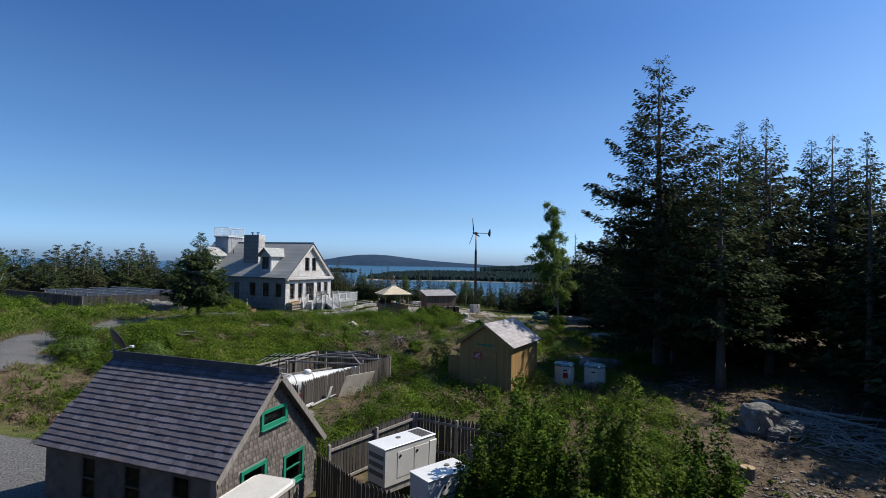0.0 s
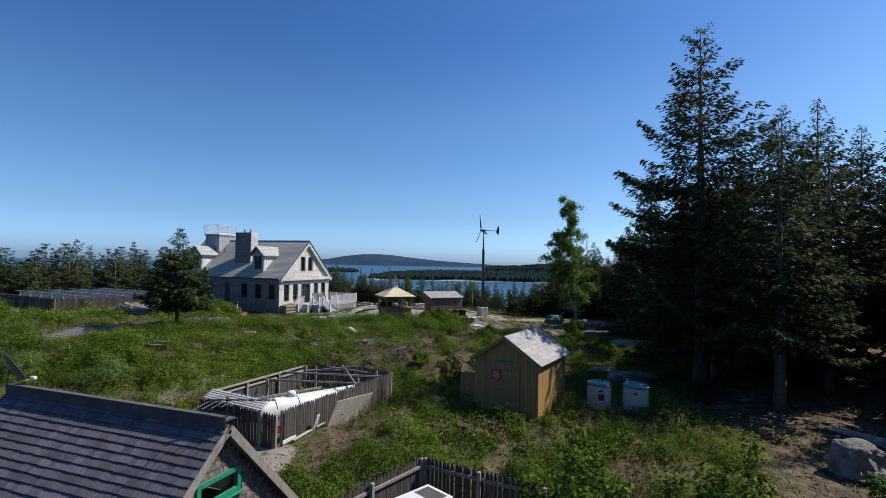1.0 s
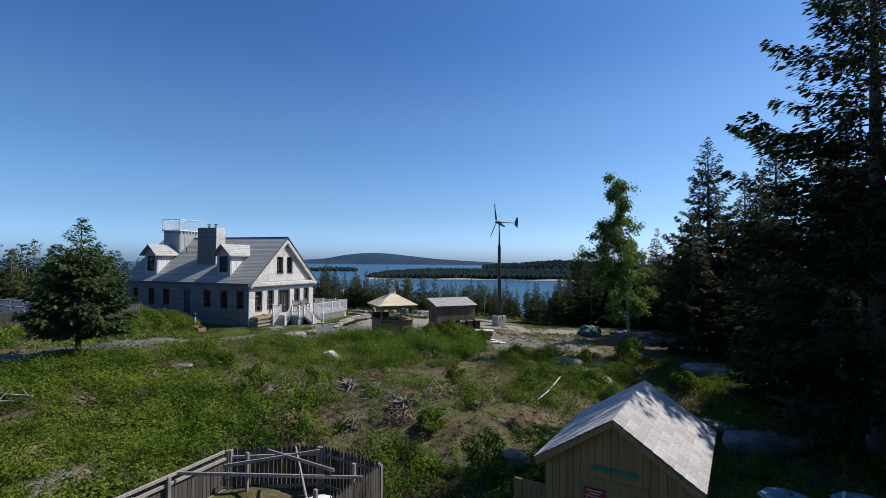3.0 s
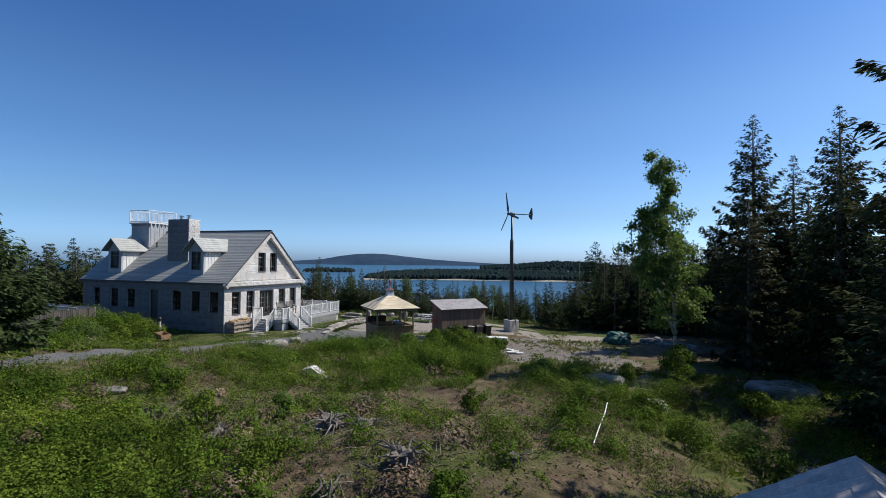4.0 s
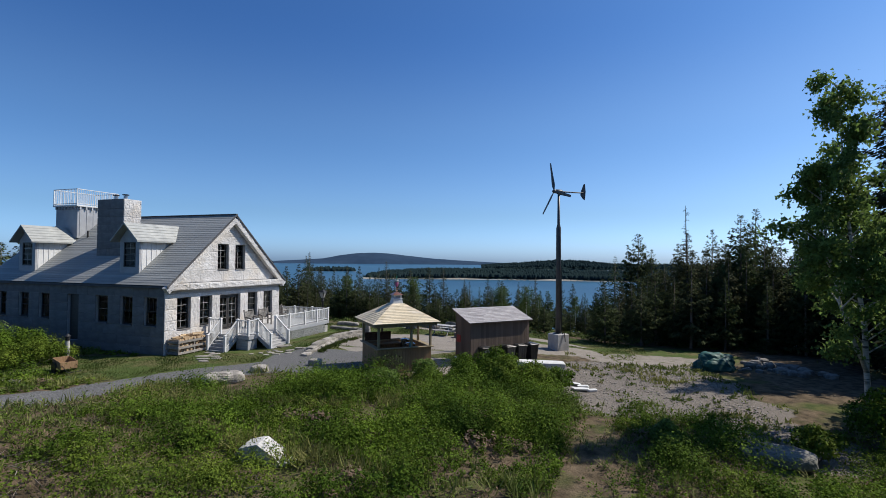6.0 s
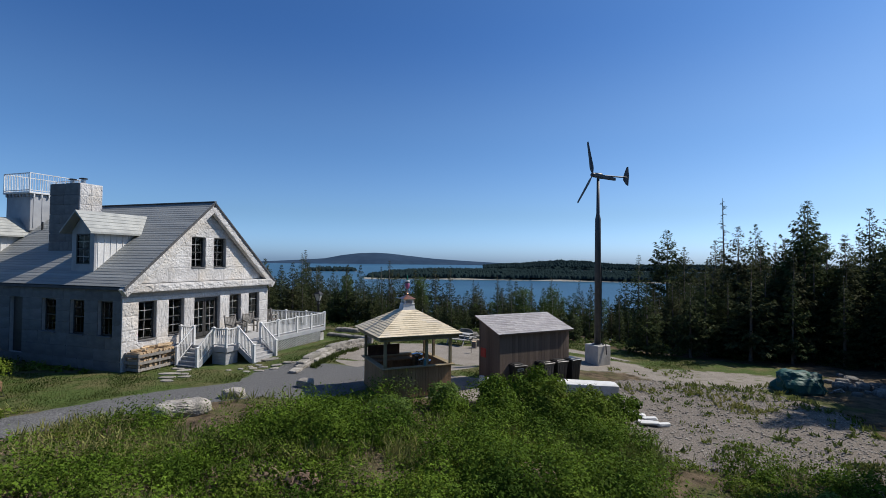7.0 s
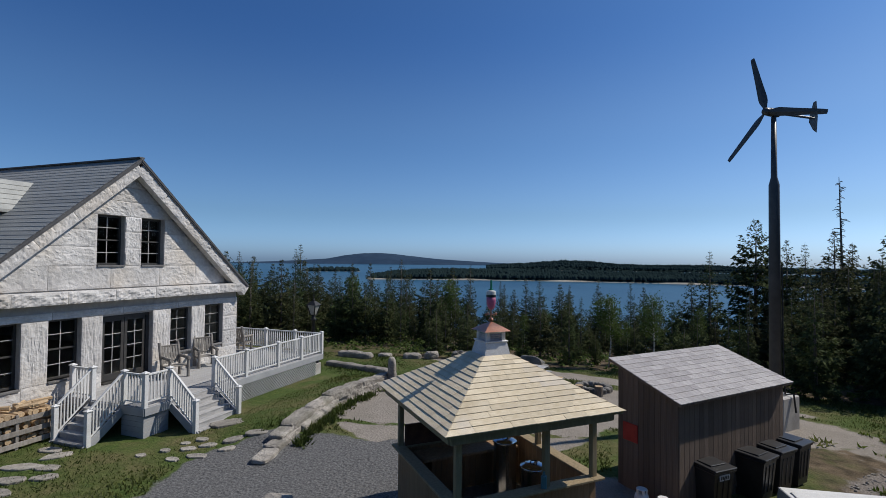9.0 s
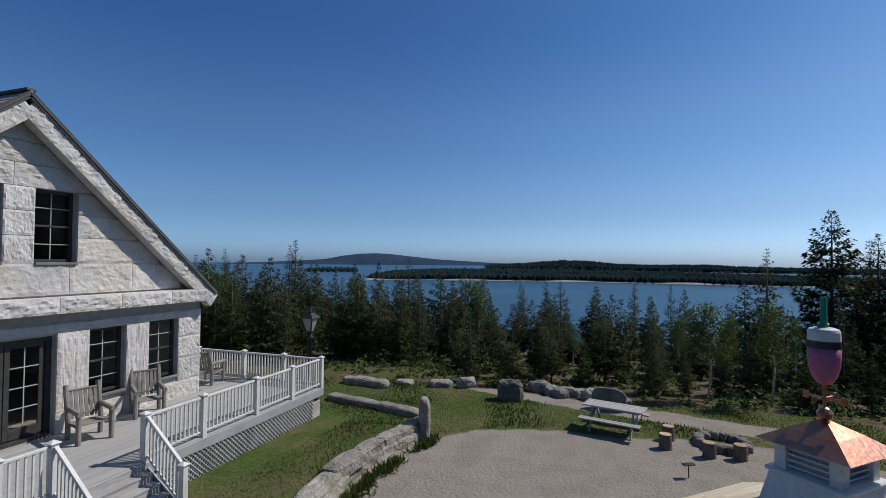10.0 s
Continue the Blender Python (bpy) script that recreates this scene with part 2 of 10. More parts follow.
SHORE = mat("shore_rock", (0.30, 0.275, 0.235), (0.46, 0.42, 0.37), 0.05, 0.9, 0.0, 0.5, per="world")


def glass_material():
    m = bpy.data.materials.new("window_glass")
    m.use_nodes = True
    b = m.node_tree.nodes["Principled BSDF"]
    b.inputs["Base Color"].default_value = (0.75, 0.80, 0.80, 1)
    b.inputs["Roughness"].default_value = 0.02
    b.inputs["Transmission Weight"].default_value = 1.0
    b.inputs["IOR"].default_value = 1.12
    b.inputs["Specular IOR Level"].default_value = 0.9
    return m


GLASS = glass_material()


def water_material():
    m = bpy.data.materials.new("sea_water")
    m.use_nodes = True
    n, l = m.node_tree.nodes, m.node_tree.links
    b = n["Principled BSDF"]
    b.inputs["Base Color"].default_value = (0.012, 0.040, 0.075, 1)
    b.inputs["Roughness"].default_value = 0.30
    b.inputs["Specular IOR Level"].default_value = 0.07
    g = n.new("ShaderNodeNewGeometry")
    t = n.new("ShaderNodeTexNoise")
    t.inputs["Scale"].default_value, t.inputs["Detail"].default_value = 0.35, 6
    l.new(g.outputs["Position"], t.inputs["Vector"])
    t2 = n.new("ShaderNodeTexNoise")
    t2.inputs["Scale"].default_value, t2.inputs["Detail"].default_value = 0.006, 3
    l.new(g.outputs["Position"], t2.inputs["Vector"])
    r = n.new("ShaderNodeValToRGB")
    r.color_ramp.elements[0].position, r.color_ramp.elements[1].position = 0.4, 0.65
    r.color_ramp.elements[0].color, r.color_ramp.elements[1].color = (0.010, 0.048, 0.088, 1), (0.022, 0.078, 0.125, 1)
    l.new(t2.outputs["Fac"], r.inputs["Fac"])
    l.new(r.outputs["Color"], b.inputs["Base Color"])
    bp = n.new("ShaderNodeBump")
    bp.inputs["Strength"].default_value, bp.inputs["Distance"].default_value = 0.5, 0.5
    l.new(t.outputs["Fac"], bp.inputs["Height"])
    l.new(bp.outputs["Normal"], b.inputs["Normal"])
    return m


WATER = water_material()


def ground_material():
    """Meadow soil and moss, with gravel, pale dirt, lawn and forest floor by the zones stored on the sheet."""
    m = bpy.data.materials.new("ground_cover")
    m.use_nodes = True
    n, l = m.node_tree.nodes, m.node_tree.links
    b = n["Principled BSDF"]
    b.inputs["Roughness"].default_value, b.inputs["Specular IOR Level"].default_value = 0.95, 0.1
    g = n.new("ShaderNodeNewGeometry").outputs["Position"]

    def noise_tex(scale, detail=5):
        t = n.new("ShaderNodeTexNoise")
        t.inputs["Scale"].default_value, t.inputs["Detail"].default_value = scale, detail
        l.new(g, t.inputs["Vector"])
        return t.outputs["Fac"]

    def ramp(fac, p0, p1, c0, c1):
        r = n.new("ShaderNodeValToRGB")
        r.color_ramp.elements[0].position, r.color_ramp.elements[1].position = p0, p1
        r.color_ramp.elements[0].color, r.color_ramp.elements[1].color = (*c0, 1), (*c1, 1)
        l.new(fac, r.inputs["Fac"])
        return r.outputs["Color"]

    def mix(fac, a, c):
        x = n.new("ShaderNodeMix")
        x.data_type = "RGBA"
        l.new(fac, x.inputs["Factor"])
        l.new(a, x.inputs["A"])
        l.new(c, x.inputs["B"])
        return x.outputs["Result"]

    def math_node(op, a, c):
        x = n.new("ShaderNodeMath")
        x.operation = op
        for i, v in enumerate((a, c)):
            if isinstance(v, float):
                x.inputs[i].default_value = v
            else:
                l.new(v, x.inputs[i])
        return x.outputs[0]

    soil = ramp(noise_tex(2.2), 0.35, 0.65, (0.055, 0.042, 0.026), (0.14, 0.105, 0.068))
    moss = ramp(noise_tex(3.5), 0.3, 0.7, (0.045, 0.062, 0.018), (0.10, 0.105, 0.036))
    meadow = mix(ramp(noise_tex(0.5, 6), 0.47, 0.62, (0, 0, 0), (1, 1, 1)), soil, moss)
    gravel = ramp(noise_tex(16, 3), 0.3, 0.7, (0.064, 0.064, 0.066), (0.172, 0.170, 0.168))
    dirt = mix(ramp(noise_tex(1.2, 4), 0.45, 0.6, (0, 0, 0), (1, 1, 1)), ramp(noise_tex(60, 4), 0.3, 0.7, (0.215, 0.190, 0.165), (0.295, 0.265, 0.230)),
               ramp(noise_tex(45, 4), 0.3, 0.7, (0.185, 0.165, 0.140), (0.265, 0.235, 0.200)))
    lawn = mix(ramp(noise_tex(0.8, 5), 0.44, 0.66, (0, 0, 0), (1, 1, 1)), ramp(noise_tex(7), 0.3, 0.7, (0.042, 0.070, 0.017), (0.085, 0.112, 0.032)),
               ramp(noise_tex(5), 0.3, 0.7, (0.085, 0.085, 0.034), (0.14, 0.125, 0.06)))
    forest = ramp(noise_tex(2.5), 0.35, 0.65, (0.066, 0.051, 0.034), (0.160, 0.122, 0.084))
    stones = ramp(noise_tex(24, 3), 0.35, 0.65, (0.100, 0.086, 0.074), (0.235, 0.208, 0.182))
    att = n.new("ShaderNodeAttribute")
    att.attribute_name = "zone"
    sep = n.new("ShaderNodeSeparateColor")
    l.new(att.outputs["Color"], sep.inputs["Color"])
    att2 = n.new("ShaderNodeAttribute")
    att2.attribute_name = "zone_b"
    sep2 = n.new("ShaderNodeSeparateColor")
    l.new(att2.outputs["Color"], sep2.inputs["Color"])
    edge = math_node("MULTIPLY", math_node("SUBTRACT", noise_tex(1.7, 6), 0.5), 0.9)

    def zone(socket):
        return ramp(math_node("ADD", socket, edge), 0.42, 0.58, (0, 0, 0), (1, 1, 1))

    col = mix(zone(sep2.outputs["Red"]), meadow, forest)
    col = mix(zone(sep.outputs["Blue"]), col, lawn)
    col = mix(zone(sep2.outputs["Green"]), col, stones)
    col = mix(zone(sep.outputs["Green"]), col, dirt)
    col = mix(zone(sep.outputs["Red"]), col, gravel)
    grain = n.new("ShaderNodeHueSaturation")
    gm = n.new("ShaderNodeMapRange")
    gm.inputs["From Min"].default_value, gm.inputs["From Max"].default_value = 0.3, 0.7
    gm.inputs["To Min"].default_value, gm.inputs["To Max"].default_value = 0.68, 1.25
    l.new(noise_tex(38, 6), gm.inputs["Value"])
    l.new(gm.outputs["Result"], grain.inputs["Value"])
    l.new(col, grain.inputs["Color"])
    l.new(grain.outputs["Color"], b.inputs["Base Color"])
    bp = n.new("ShaderNodeBump")
    bp.inputs["Strength"].default_value, bp.inputs["Distance"].default_value = 0.8, 0.06
    l.new(noise_tex(13, 6), bp.inputs["Height"])
    l.new(bp.outputs["Normal"], b.inputs["Normal"])
    return m


GROUND = ground_material()


# ---------------------------------------------------------------- helpers of this scene
RNG = np.random.default_rng(7)


class Geo:
    """Collects vertices and faces for one mesh."""

    def __init__(self, origin=(0, 0, 0)):
        self.v, self.f, self.o = [], [], Vector(origin)

    def add(self, verts, faces):
        k = len(self.v)
        self.v.extend([tuple(Vector(p) - self.o) for p in verts])
        self.f.extend([tuple(i + k for i in f) for f in faces])
        return self

    def box(self, c, s, m=None, ch=0.0, rz=0.0):
        """A box at centre c of size s, with chamfered edges of width ch, turned by m or by rz degrees about its centre."""
        hx, hy, hz = s[0] / 2, s[1] / 2, s[2] / 2
        if ch <= 0:
            vs = [Vector((a * hx, b * hy, d * hz)) for a in (-1, 1) for b in (-1, 1) for d in (-1, 1)]
            fs = [(0, 1, 3, 2), (4, 6, 7, 5), (0, 4, 5, 1), (2, 3, 7, 6), (0, 2, 6, 4), (1, 5, 7, 3)]
        else:
            ch = min(ch, hx * 0.6, hy * 0.6, hz * 0.6)
            vs, idx = [], {}
            for a in (-1, 1):
                for b in (-1, 1):
                    for d in (-1, 1):
                        for ax in range(3):
                            p = [a * (hx - ch), b * (hy - ch), d * (hz - ch)]
                            p[ax] += (a, b, d)[ax] * ch
                            idx[a, b, d, ax] = len(vs)
                            vs.append(Vector(p))
            fs = []
            for ax in range(3):
                o1, o2 = (ax + 1) % 3, (ax + 2) % 3
                for sg in (-1, 1):
                    ring = []
                    for p, q in ((-1, -1), (1, -1), (1, 1), (-1, 1)):
                        k = [0, 0, 0]
                        k[ax], k[o1], k[o2] = sg, p, q
                        ring.append(idx[(*k, ax)])
                    fs.append(tuple(ring) if sg > 0 else tuple(reversed(ring)))
                for p in (-1, 1):
                    for q in (-1, 1):
                        k = [0, 0, 0]
                        k[o1], k[o2] = p, q
                        e0, e1 = list(k), list(k)
                        e0[ax], e1[ax] = -1, 1
                        f = (idx[(*e0, o1)], idx[(*e1, o1)], idx[(*e1, o2)], idx[(*e0, o2)])
                        fs.append(f if p * q < 0 else tuple(reversed(f)))
            for a in (-1, 1):
                for b in (-1, 1):
                    for d in (-1, 1):
                        f = (idx[a, b, d, 0], idx[a, b, d, 1], idx[a, b, d, 2])
                        fs.append(f if a * b * d > 0 else tuple(reversed(f)))
        r = m if m is not None else Matrix.Rotation(radians(rz), 3, "Z")
        c = Vector(c)
        return self.add([c + r @ p for p in vs], fs)

    def beam(self, a, b, w, h, ch=0.006, up=(0, 0, 1)):
        """A squared bar from a to b, w wide and h high."""
        a, b = Vector(a), Vector(b)
        d = (b - a)
        x = d.normalized()
        u = Vector(up)
        if abs(x.dot(u)) > 0.98:
            u = Vector((0, 1, 0))
        y = u.cross(x).normalized()
        z = x.cross(y)
        m = Matrix((x, y, z)).transposed()
        return self.box((a + b) / 2, (d.length, w, h), m, ch)

    def tube(self, pts, radii, n=8, cap=True):
        """A round bar through pts with a radius at each."""
        pts = [Vector(p) for p in pts]
        if not isinstance(radii, (list, tuple)):
            radii = [radii] * len(pts)
        vs, fs = [], []
        ref = Vector((0.3, 0.9, 0.2))
        for i, p in enumerate(pts):
            d = (pts[min(i + 1, len(pts) - 1)] - pts[max(i - 1, 0)]).normalized()
            if abs(d.dot(ref)) > 0.95:
                ref = Vector((0.9, -0.3, 0.2))
            u = d.cross(ref).normalized()
            w = d.cross(u)
            for k in range(n):
                t = 2 * math.pi * k / n
                vs.append(p + radii[i] * (math.cos(t) * u + math.sin(t) * w))
        for i in range(len(pts) - 1):
            for k in range(n):
                fs.append((i * n + k, i * n + (k + 1) % n, (i + 1) * n + (k + 1) % n, (i + 1) * n + k))
        if cap:
            fs.append(tuple(reversed(range(n))))
            fs.append(tuple(range((len(pts) - 1) * n, len(pts) * n)))
        return self.add(vs, fs)

    def lathe(self, c, prof, n=16, axis="Z", squash=1.0):
        """A turned body: prof is rows of (radius, height)."""
        vs, fs = [], []
        c = Vector(c)
        for r, z in prof:
            for k in range(n):
                t = 2 * math.pi * k / n
                p = (r * math.cos(t), r * math.sin(t) * squash, z)
                if axis == "X":
                    p = (z, r * math.cos(t), r * math.sin(t))
                elif axis == "Y":
                    p = (r * math.sin(t), z, r * math.cos(t))
                vs.append(c + Vector(p))
        for i in range(len(prof) - 1):
            for k in range(n):
                fs.append((i * n + k, i * n + (k + 1) % n, (i + 1) * n + (k + 1) % n, (i + 1) * n + k))
        fs.append(tuple(reversed(range(n))))
        fs.append(tuple(range((len(prof) - 1) * n, len(prof) * n)))
        return self.add(vs, fs)

    def prism(self, outline, thick, axis="X", at=0.0):
        """A plate: outline in the two other axes, from at to at + thick along axis."""
        n = len(outline)
        vs = []
        for d in (at, at + thick):
            for a, b in outline:
                vs.append({"X": (d, a, b), "Y": (a, d, b), "Z": (a, b, d)}[axis])
        fs = [tuple(reversed(range(n))), tuple(range(n, 2 * n))]
        for i in range(n):
            j = (i + 1) % n
            fs.append((i, j, n + j, n + i))
        return self.add(vs, fs)

    def rock(self, c, s, seed, sub=2, rough=0.28, rz=0.0):
        """An uneven stone of half sizes s."""
        bm = bmesh.new()
        bmesh.ops.create_icosphere(bm, subdivisions=sub, radius=1.0)
        r = Matrix.Rotation(radians(rz), 3, "Z")
        vs = []
        for v in bm.verts:
            p = v.co
            k = 1 + rough * noise.noise(p * 1.4 + Vector((seed * 3.1, seed * 1.7, seed))) + 0.4 * rough * noise.noise(p * 4 + Vector((seed, 0, seed)))
            q = Vector([math.copysign(abs(a) ** 0.75, a) for a in p]) * k
            vs.append(Vector(c) + r @ Vector((q.x * s[0], q.y * s[1], q.z * s[2])))
        bm.verts.index_update()
        fs = [tuple(v.index for v in f.verts) for f in bm.faces]
        bm.free()
        return self.add(vs, fs)

    def crag(self, c, s, seed, n=22, rz=0.0, square=0.68):
        """An angular broken stone of half sizes s, as the hull of scattered points."""
        q = random.Random(seed * 7 + 3)
        r = Matrix.Rotation(radians(rz), 3, "Z")
        bm = bmesh.new()
        for k in range(n):
            d = Vector((q.gauss(0, 1), q.gauss(0, 1), q.gauss(0, 1))).normalized()
            d = Vector([math.copysign(abs(a) ** square, a) for a in d]) * q.uniform(0.82, 1.0)
            bm.verts.new(r @ Vector((d.x * s[0], d.y * s[1], d.z * s[2])) + Vector(c))
        out = bmesh.ops.convex_hull(bm, input=bm.verts)
        bmesh.ops.delete(bm, geom=[v for v in bm.verts if not v.link_faces], context="VERTS")
        bmesh.ops.bevel(bm, geom=list(bm.edges), offset=0.06 * min(s), segments=1, affect="EDGES")
        bm.verts.index_update()
        vs = [v.co.copy() for v in bm.verts]
        fs = [tuple(v.index for v in f.verts) for f in bm.faces]
        bm.free()
        return self.add(vs, fs)

    def split_stone(self, c, s, seed, rz=0.0, square=0.42, sub=4, rough=1.0):
        """A rough quarried block of half sizes s, with a broken, pitted surface."""
        r = Matrix.Rotation(radians(rz), 3, "Z")
        off = Vector((seed * 3.7, seed * 1.3, seed * 0.7))
        bm = bmesh.new()
        bmesh.ops.create_icosphere(bm, subdivisions=sub, radius=1.0)
        for v in bm.verts:
            d = Vector([math.copysign(abs(a) ** square, a) for a in v.co.normalized()])
            p = Vector((d.x * s[0], d.y * s[1], d.z * s[2]))
            k = 0.30 * noise.noise(p * 2.6 + off) + rough * (0.22 * noise.noise(p * 7.0 + off) + 0.12 * noise.noise(p * 17.0 + off))
            v.co = r @ (p + d.normalized() * k * min(s)) + Vector(c)
        bm.verts.index_update()
        vs, fs = [v.co.copy() for v in bm.verts], [tuple(v.index for v in f.verts) for f in bm.faces]
        bm.free()
        return self.add(vs, fs)

    def mesh(self, name):
        me = bpy.data.meshes.new(name)
        me.from_pydata([tuple(p) for p in self.v], [], self.f)
        me.update()
        return me


def fix_normals(me):
    bm = bmesh.new()
    bm.from_mesh(me)
    bmesh.ops.recalc_face_normals(bm, faces=bm.faces)
    bm.to_mesh(me)
    bm.free()


def thing(name, label, category, at=(0, 0, 0), rz=0.0, group="", kind=""):
    """A top-level Empty at the base of a thing."""
    ob = new(name)
    ob.empty_display_size = 0.2
    ob.matrix_world = pose(*at, 0, 0, rz)
    return tagged(ob, label, category, group, kind)


def part(name, geo, material, parent=None, label="", smooth=False, recalc=True):
    """One mesh object under a thing or a part, in the thing's own space."""
    me = geo.mesh(name) if isinstance(geo, Geo) else geo
    if recalc and len(me.polygons) < 20000:
        fix_normals(me)
    if not me.materials:
        me.materials.append(material)
    if smooth:
        me.polygons.foreach_set("use_smooth", [True] * len(me.polygons))
    ob = new(name, me)
    if parent is not None:
        ob.parent = parent
    if label:
        ob["label"] = label
    return ob


def solid(name, geo, material, label, category, at=(0, 0, 0), rz=0.0, group="", kind="", smooth=False):
    """A thing that is a single mesh."""
    ob = part(name, geo, material, None, "", smooth)
    ob.matrix_world = pose(*at, 0, 0, rz)
    return tagged(ob, label, category, group, kind)


def pieces(name, parent, material, mesh, mats, cap=300, rest="covering"):
    """Alike pieces on one shared mesh, placed by matrices in the parent's space; past cap they are joined."""
    if not mesh.materials:
        mesh.materials.append(material)
    for m in mats[:cap]:
        ob = new(name, mesh)
        ob.parent = parent
        ob.matrix_basis = m
    if len(mats) > cap:
        co = np.empty(len(mesh.vertices) * 3)
        mesh.vertices.foreach_get("co", co)
        co = np.c_[co.reshape(-1, 3), np.ones(len(mesh.vertices))]
        fs = [tuple(p.vertices) for p in mesh.polygons]
        vs, ff = [], []
        for m in mats[cap:]:
            k = len(vs)
            vs.extend((co @ np.array(m).T)[:, :3].tolist())
            ff.extend([tuple(i + k for i in f) for f in fs])
        me = bpy.data.meshes.new(rest)
        me.from_pydata(vs, [], ff)
        me.materials.append(material)
        ob = new(rest, me)
        ob.parent = parent
        ob["kind"] = "stuff"


def unit_piece(name, ch=0.06):
    me = Geo().box((0, 0, 0), (1, 1, 1), ch=ch).mesh(name)
    return me


def place(c, s, rot=None):
    """The matrix of a unit piece at c, scaled to s, turned by the 3x3 rot."""
    m = (rot or Matrix.Identity(3)).to_4x4() @ Matrix.Diagonal((*s, 1))
    m.translation = Vector(c)
    return m


def raw_mesh(name, verts, faces, material):
    """A large mesh from arrays of vertices and of triangles or quads."""
    me = bpy.data.meshes.new(name)
    nv, nf, k = len(verts), len(faces), faces.shape[1]
    me.vertices.add(nv)
    me.vertices.foreach_set("co", np.ascontiguousarray(verts, dtype=np.float32).ravel())
    me.loops.add(nf * k)
    me.loops.foreach_set("vertex_index", np.ascontiguousarray(faces, dtype=np.int32).ravel())
    me.polygons.add(nf)
    me.polygons.foreach_set("loop_start", np.arange(0, nf * k, k, dtype=np.int32))
    me.update(calc_edges=True)
    me.validate()
    me.materials.append(material)
    return me


# ---------------------------------------------------------------- lie of the land
def step(t):
    t = np.clip(t, 0, 1)
    return t * t * (3 - 2 * t)


def soft(t, w=6.0):
    return w * np.logaddexp(0, np.asarray(t, float) / w)


SEA_Z = -19.0


def land(x, y):
    x, y = np.asarray(x, float), np.asarray(y, float)
    z = -0.82 + 0 * x
    z = z + 1.25 * step((-x - 20) / 13) * (1 - step((y - 33) / 11))                # rise along the drive
    z = z - 0.85 * step((19 - y) / 9) * step((x + 30) / 12)                         # yard by the garage
    z = z + 0.85 * np.exp(-((x + 14.5) ** 2 / 42 + (y - 29.5) ** 2 / 13))           # bank behind the tank pen
    z = z - 0.75 * np.exp(-((x + 13) ** 2 / 20 + (y - 22) ** 2 / 22))
    z = z - 0.75 * step((x + 9) / 6) * (1 - step((y - 40) / 12))                    # low ground by the wood
    z = z - 1.0 * np.exp(-((x + 4.5) ** 2 / 36 + (y - 41) ** 2 / 22))               # gully
    z = z + 0.62 * np.exp(-((x + 2.2) ** 2 / 20 + (y - 23.6) ** 2 / 18))              # level ground by the pine shed
    z = z - 0.45 * step((x + 22) / 9) * step((y - 42) / 8)                          # gravel pad
    z = z - 0.15 * soft(y - 71, 3) - 0.16 * soft(-x - 74, 4) - 0.02 * soft(x - 60, 10) - 0.02 * soft(-y - 40, 10)
    z = z + 0.10 * np.sin(x * 0.55 + 1.3) * np.sin(y * 0.47) * (1 - step((y - 42) / 6))
    rough = (1 - step((y - 42) / 6)) * step((y - 9) / 4)
    z = z + rough * (0.08 * np.sin(x * 1.7 + y * 0.6) * np.sin(y * 1.4 - x * 0.3) + 0.05 * np.sin(x * 3.1 - y * 1.1) * np.sin(y * 2.7 + x * 0.9))
    return np.maximum(z + terrace(x, y), -34.0)


def wall_line(t):
    """Plan of the dry-stone wall, from the drive at 0 to the marker stone at 1."""
    t = np.asarray(t, float)
    return -31.4 - 1.25 * np.sin(np.pi * np.minimum(1.0, t * 0.62 + 0.05)) + 1.1 * np.maximum(t - 0.62, 0), 51.8 + 8.8 * t


def terrace(x, y):
    """Lawn held up by the dry-stone wall."""
    t = np.clip((y - 51.8) / 8.8, 0, 1)
    d = wall_line(t)[0] - x
    return 0.36 * step(d / 0.3) * np.exp(-(np.maximum(d, 0) / 2.2) ** 2) * step((y - 52.3) / 2.5) * (1 - step((y - 60.3) / 1.0))


def gz(x, y):
    return float(land(x, y))


ROAD = [(-21, 5.0), (-27, 8.5), (-31, 13.5), (-34.6, 19), (-36, 25), (-35.2, 30), (-34.2, 34.5), (-34.7, 39.5), (-34.6, 43), (-33.6, 46.2), (-30.6, 49.8), (-28.3, 53.5)]


def road_distance(x, y):
    d = np.full(np.shape(x), 1e9)
    for (ax, ay), (bx, by) in zip(ROAD[:-1], ROAD[1:]):
        ux, uy = bx - ax, by - ay
        t = np.clip(((x - ax) * ux + (y - ay) * uy) / (ux * ux + uy * uy), 0, 1)
        d = np.minimum(d, np.hypot(x - ax - t * ux, y - ay - t * uy))
    return d


def ell(x, y, cx, cy, rx, ry, rot=0.0):
    c, s = math.cos(radians(rot)), math.sin(radians(rot))
    u, v = (x - cx) * c + (y - cy) * s, -(x - cx) * s + (y - cy) * c
    return np.sqrt((u / rx) ** 2 + (v / ry) ** 2)


def near(d, r, w):
    """1 inside r, 0 beyond r + w."""
    return 1 - step((d - r) / w + 0.5)


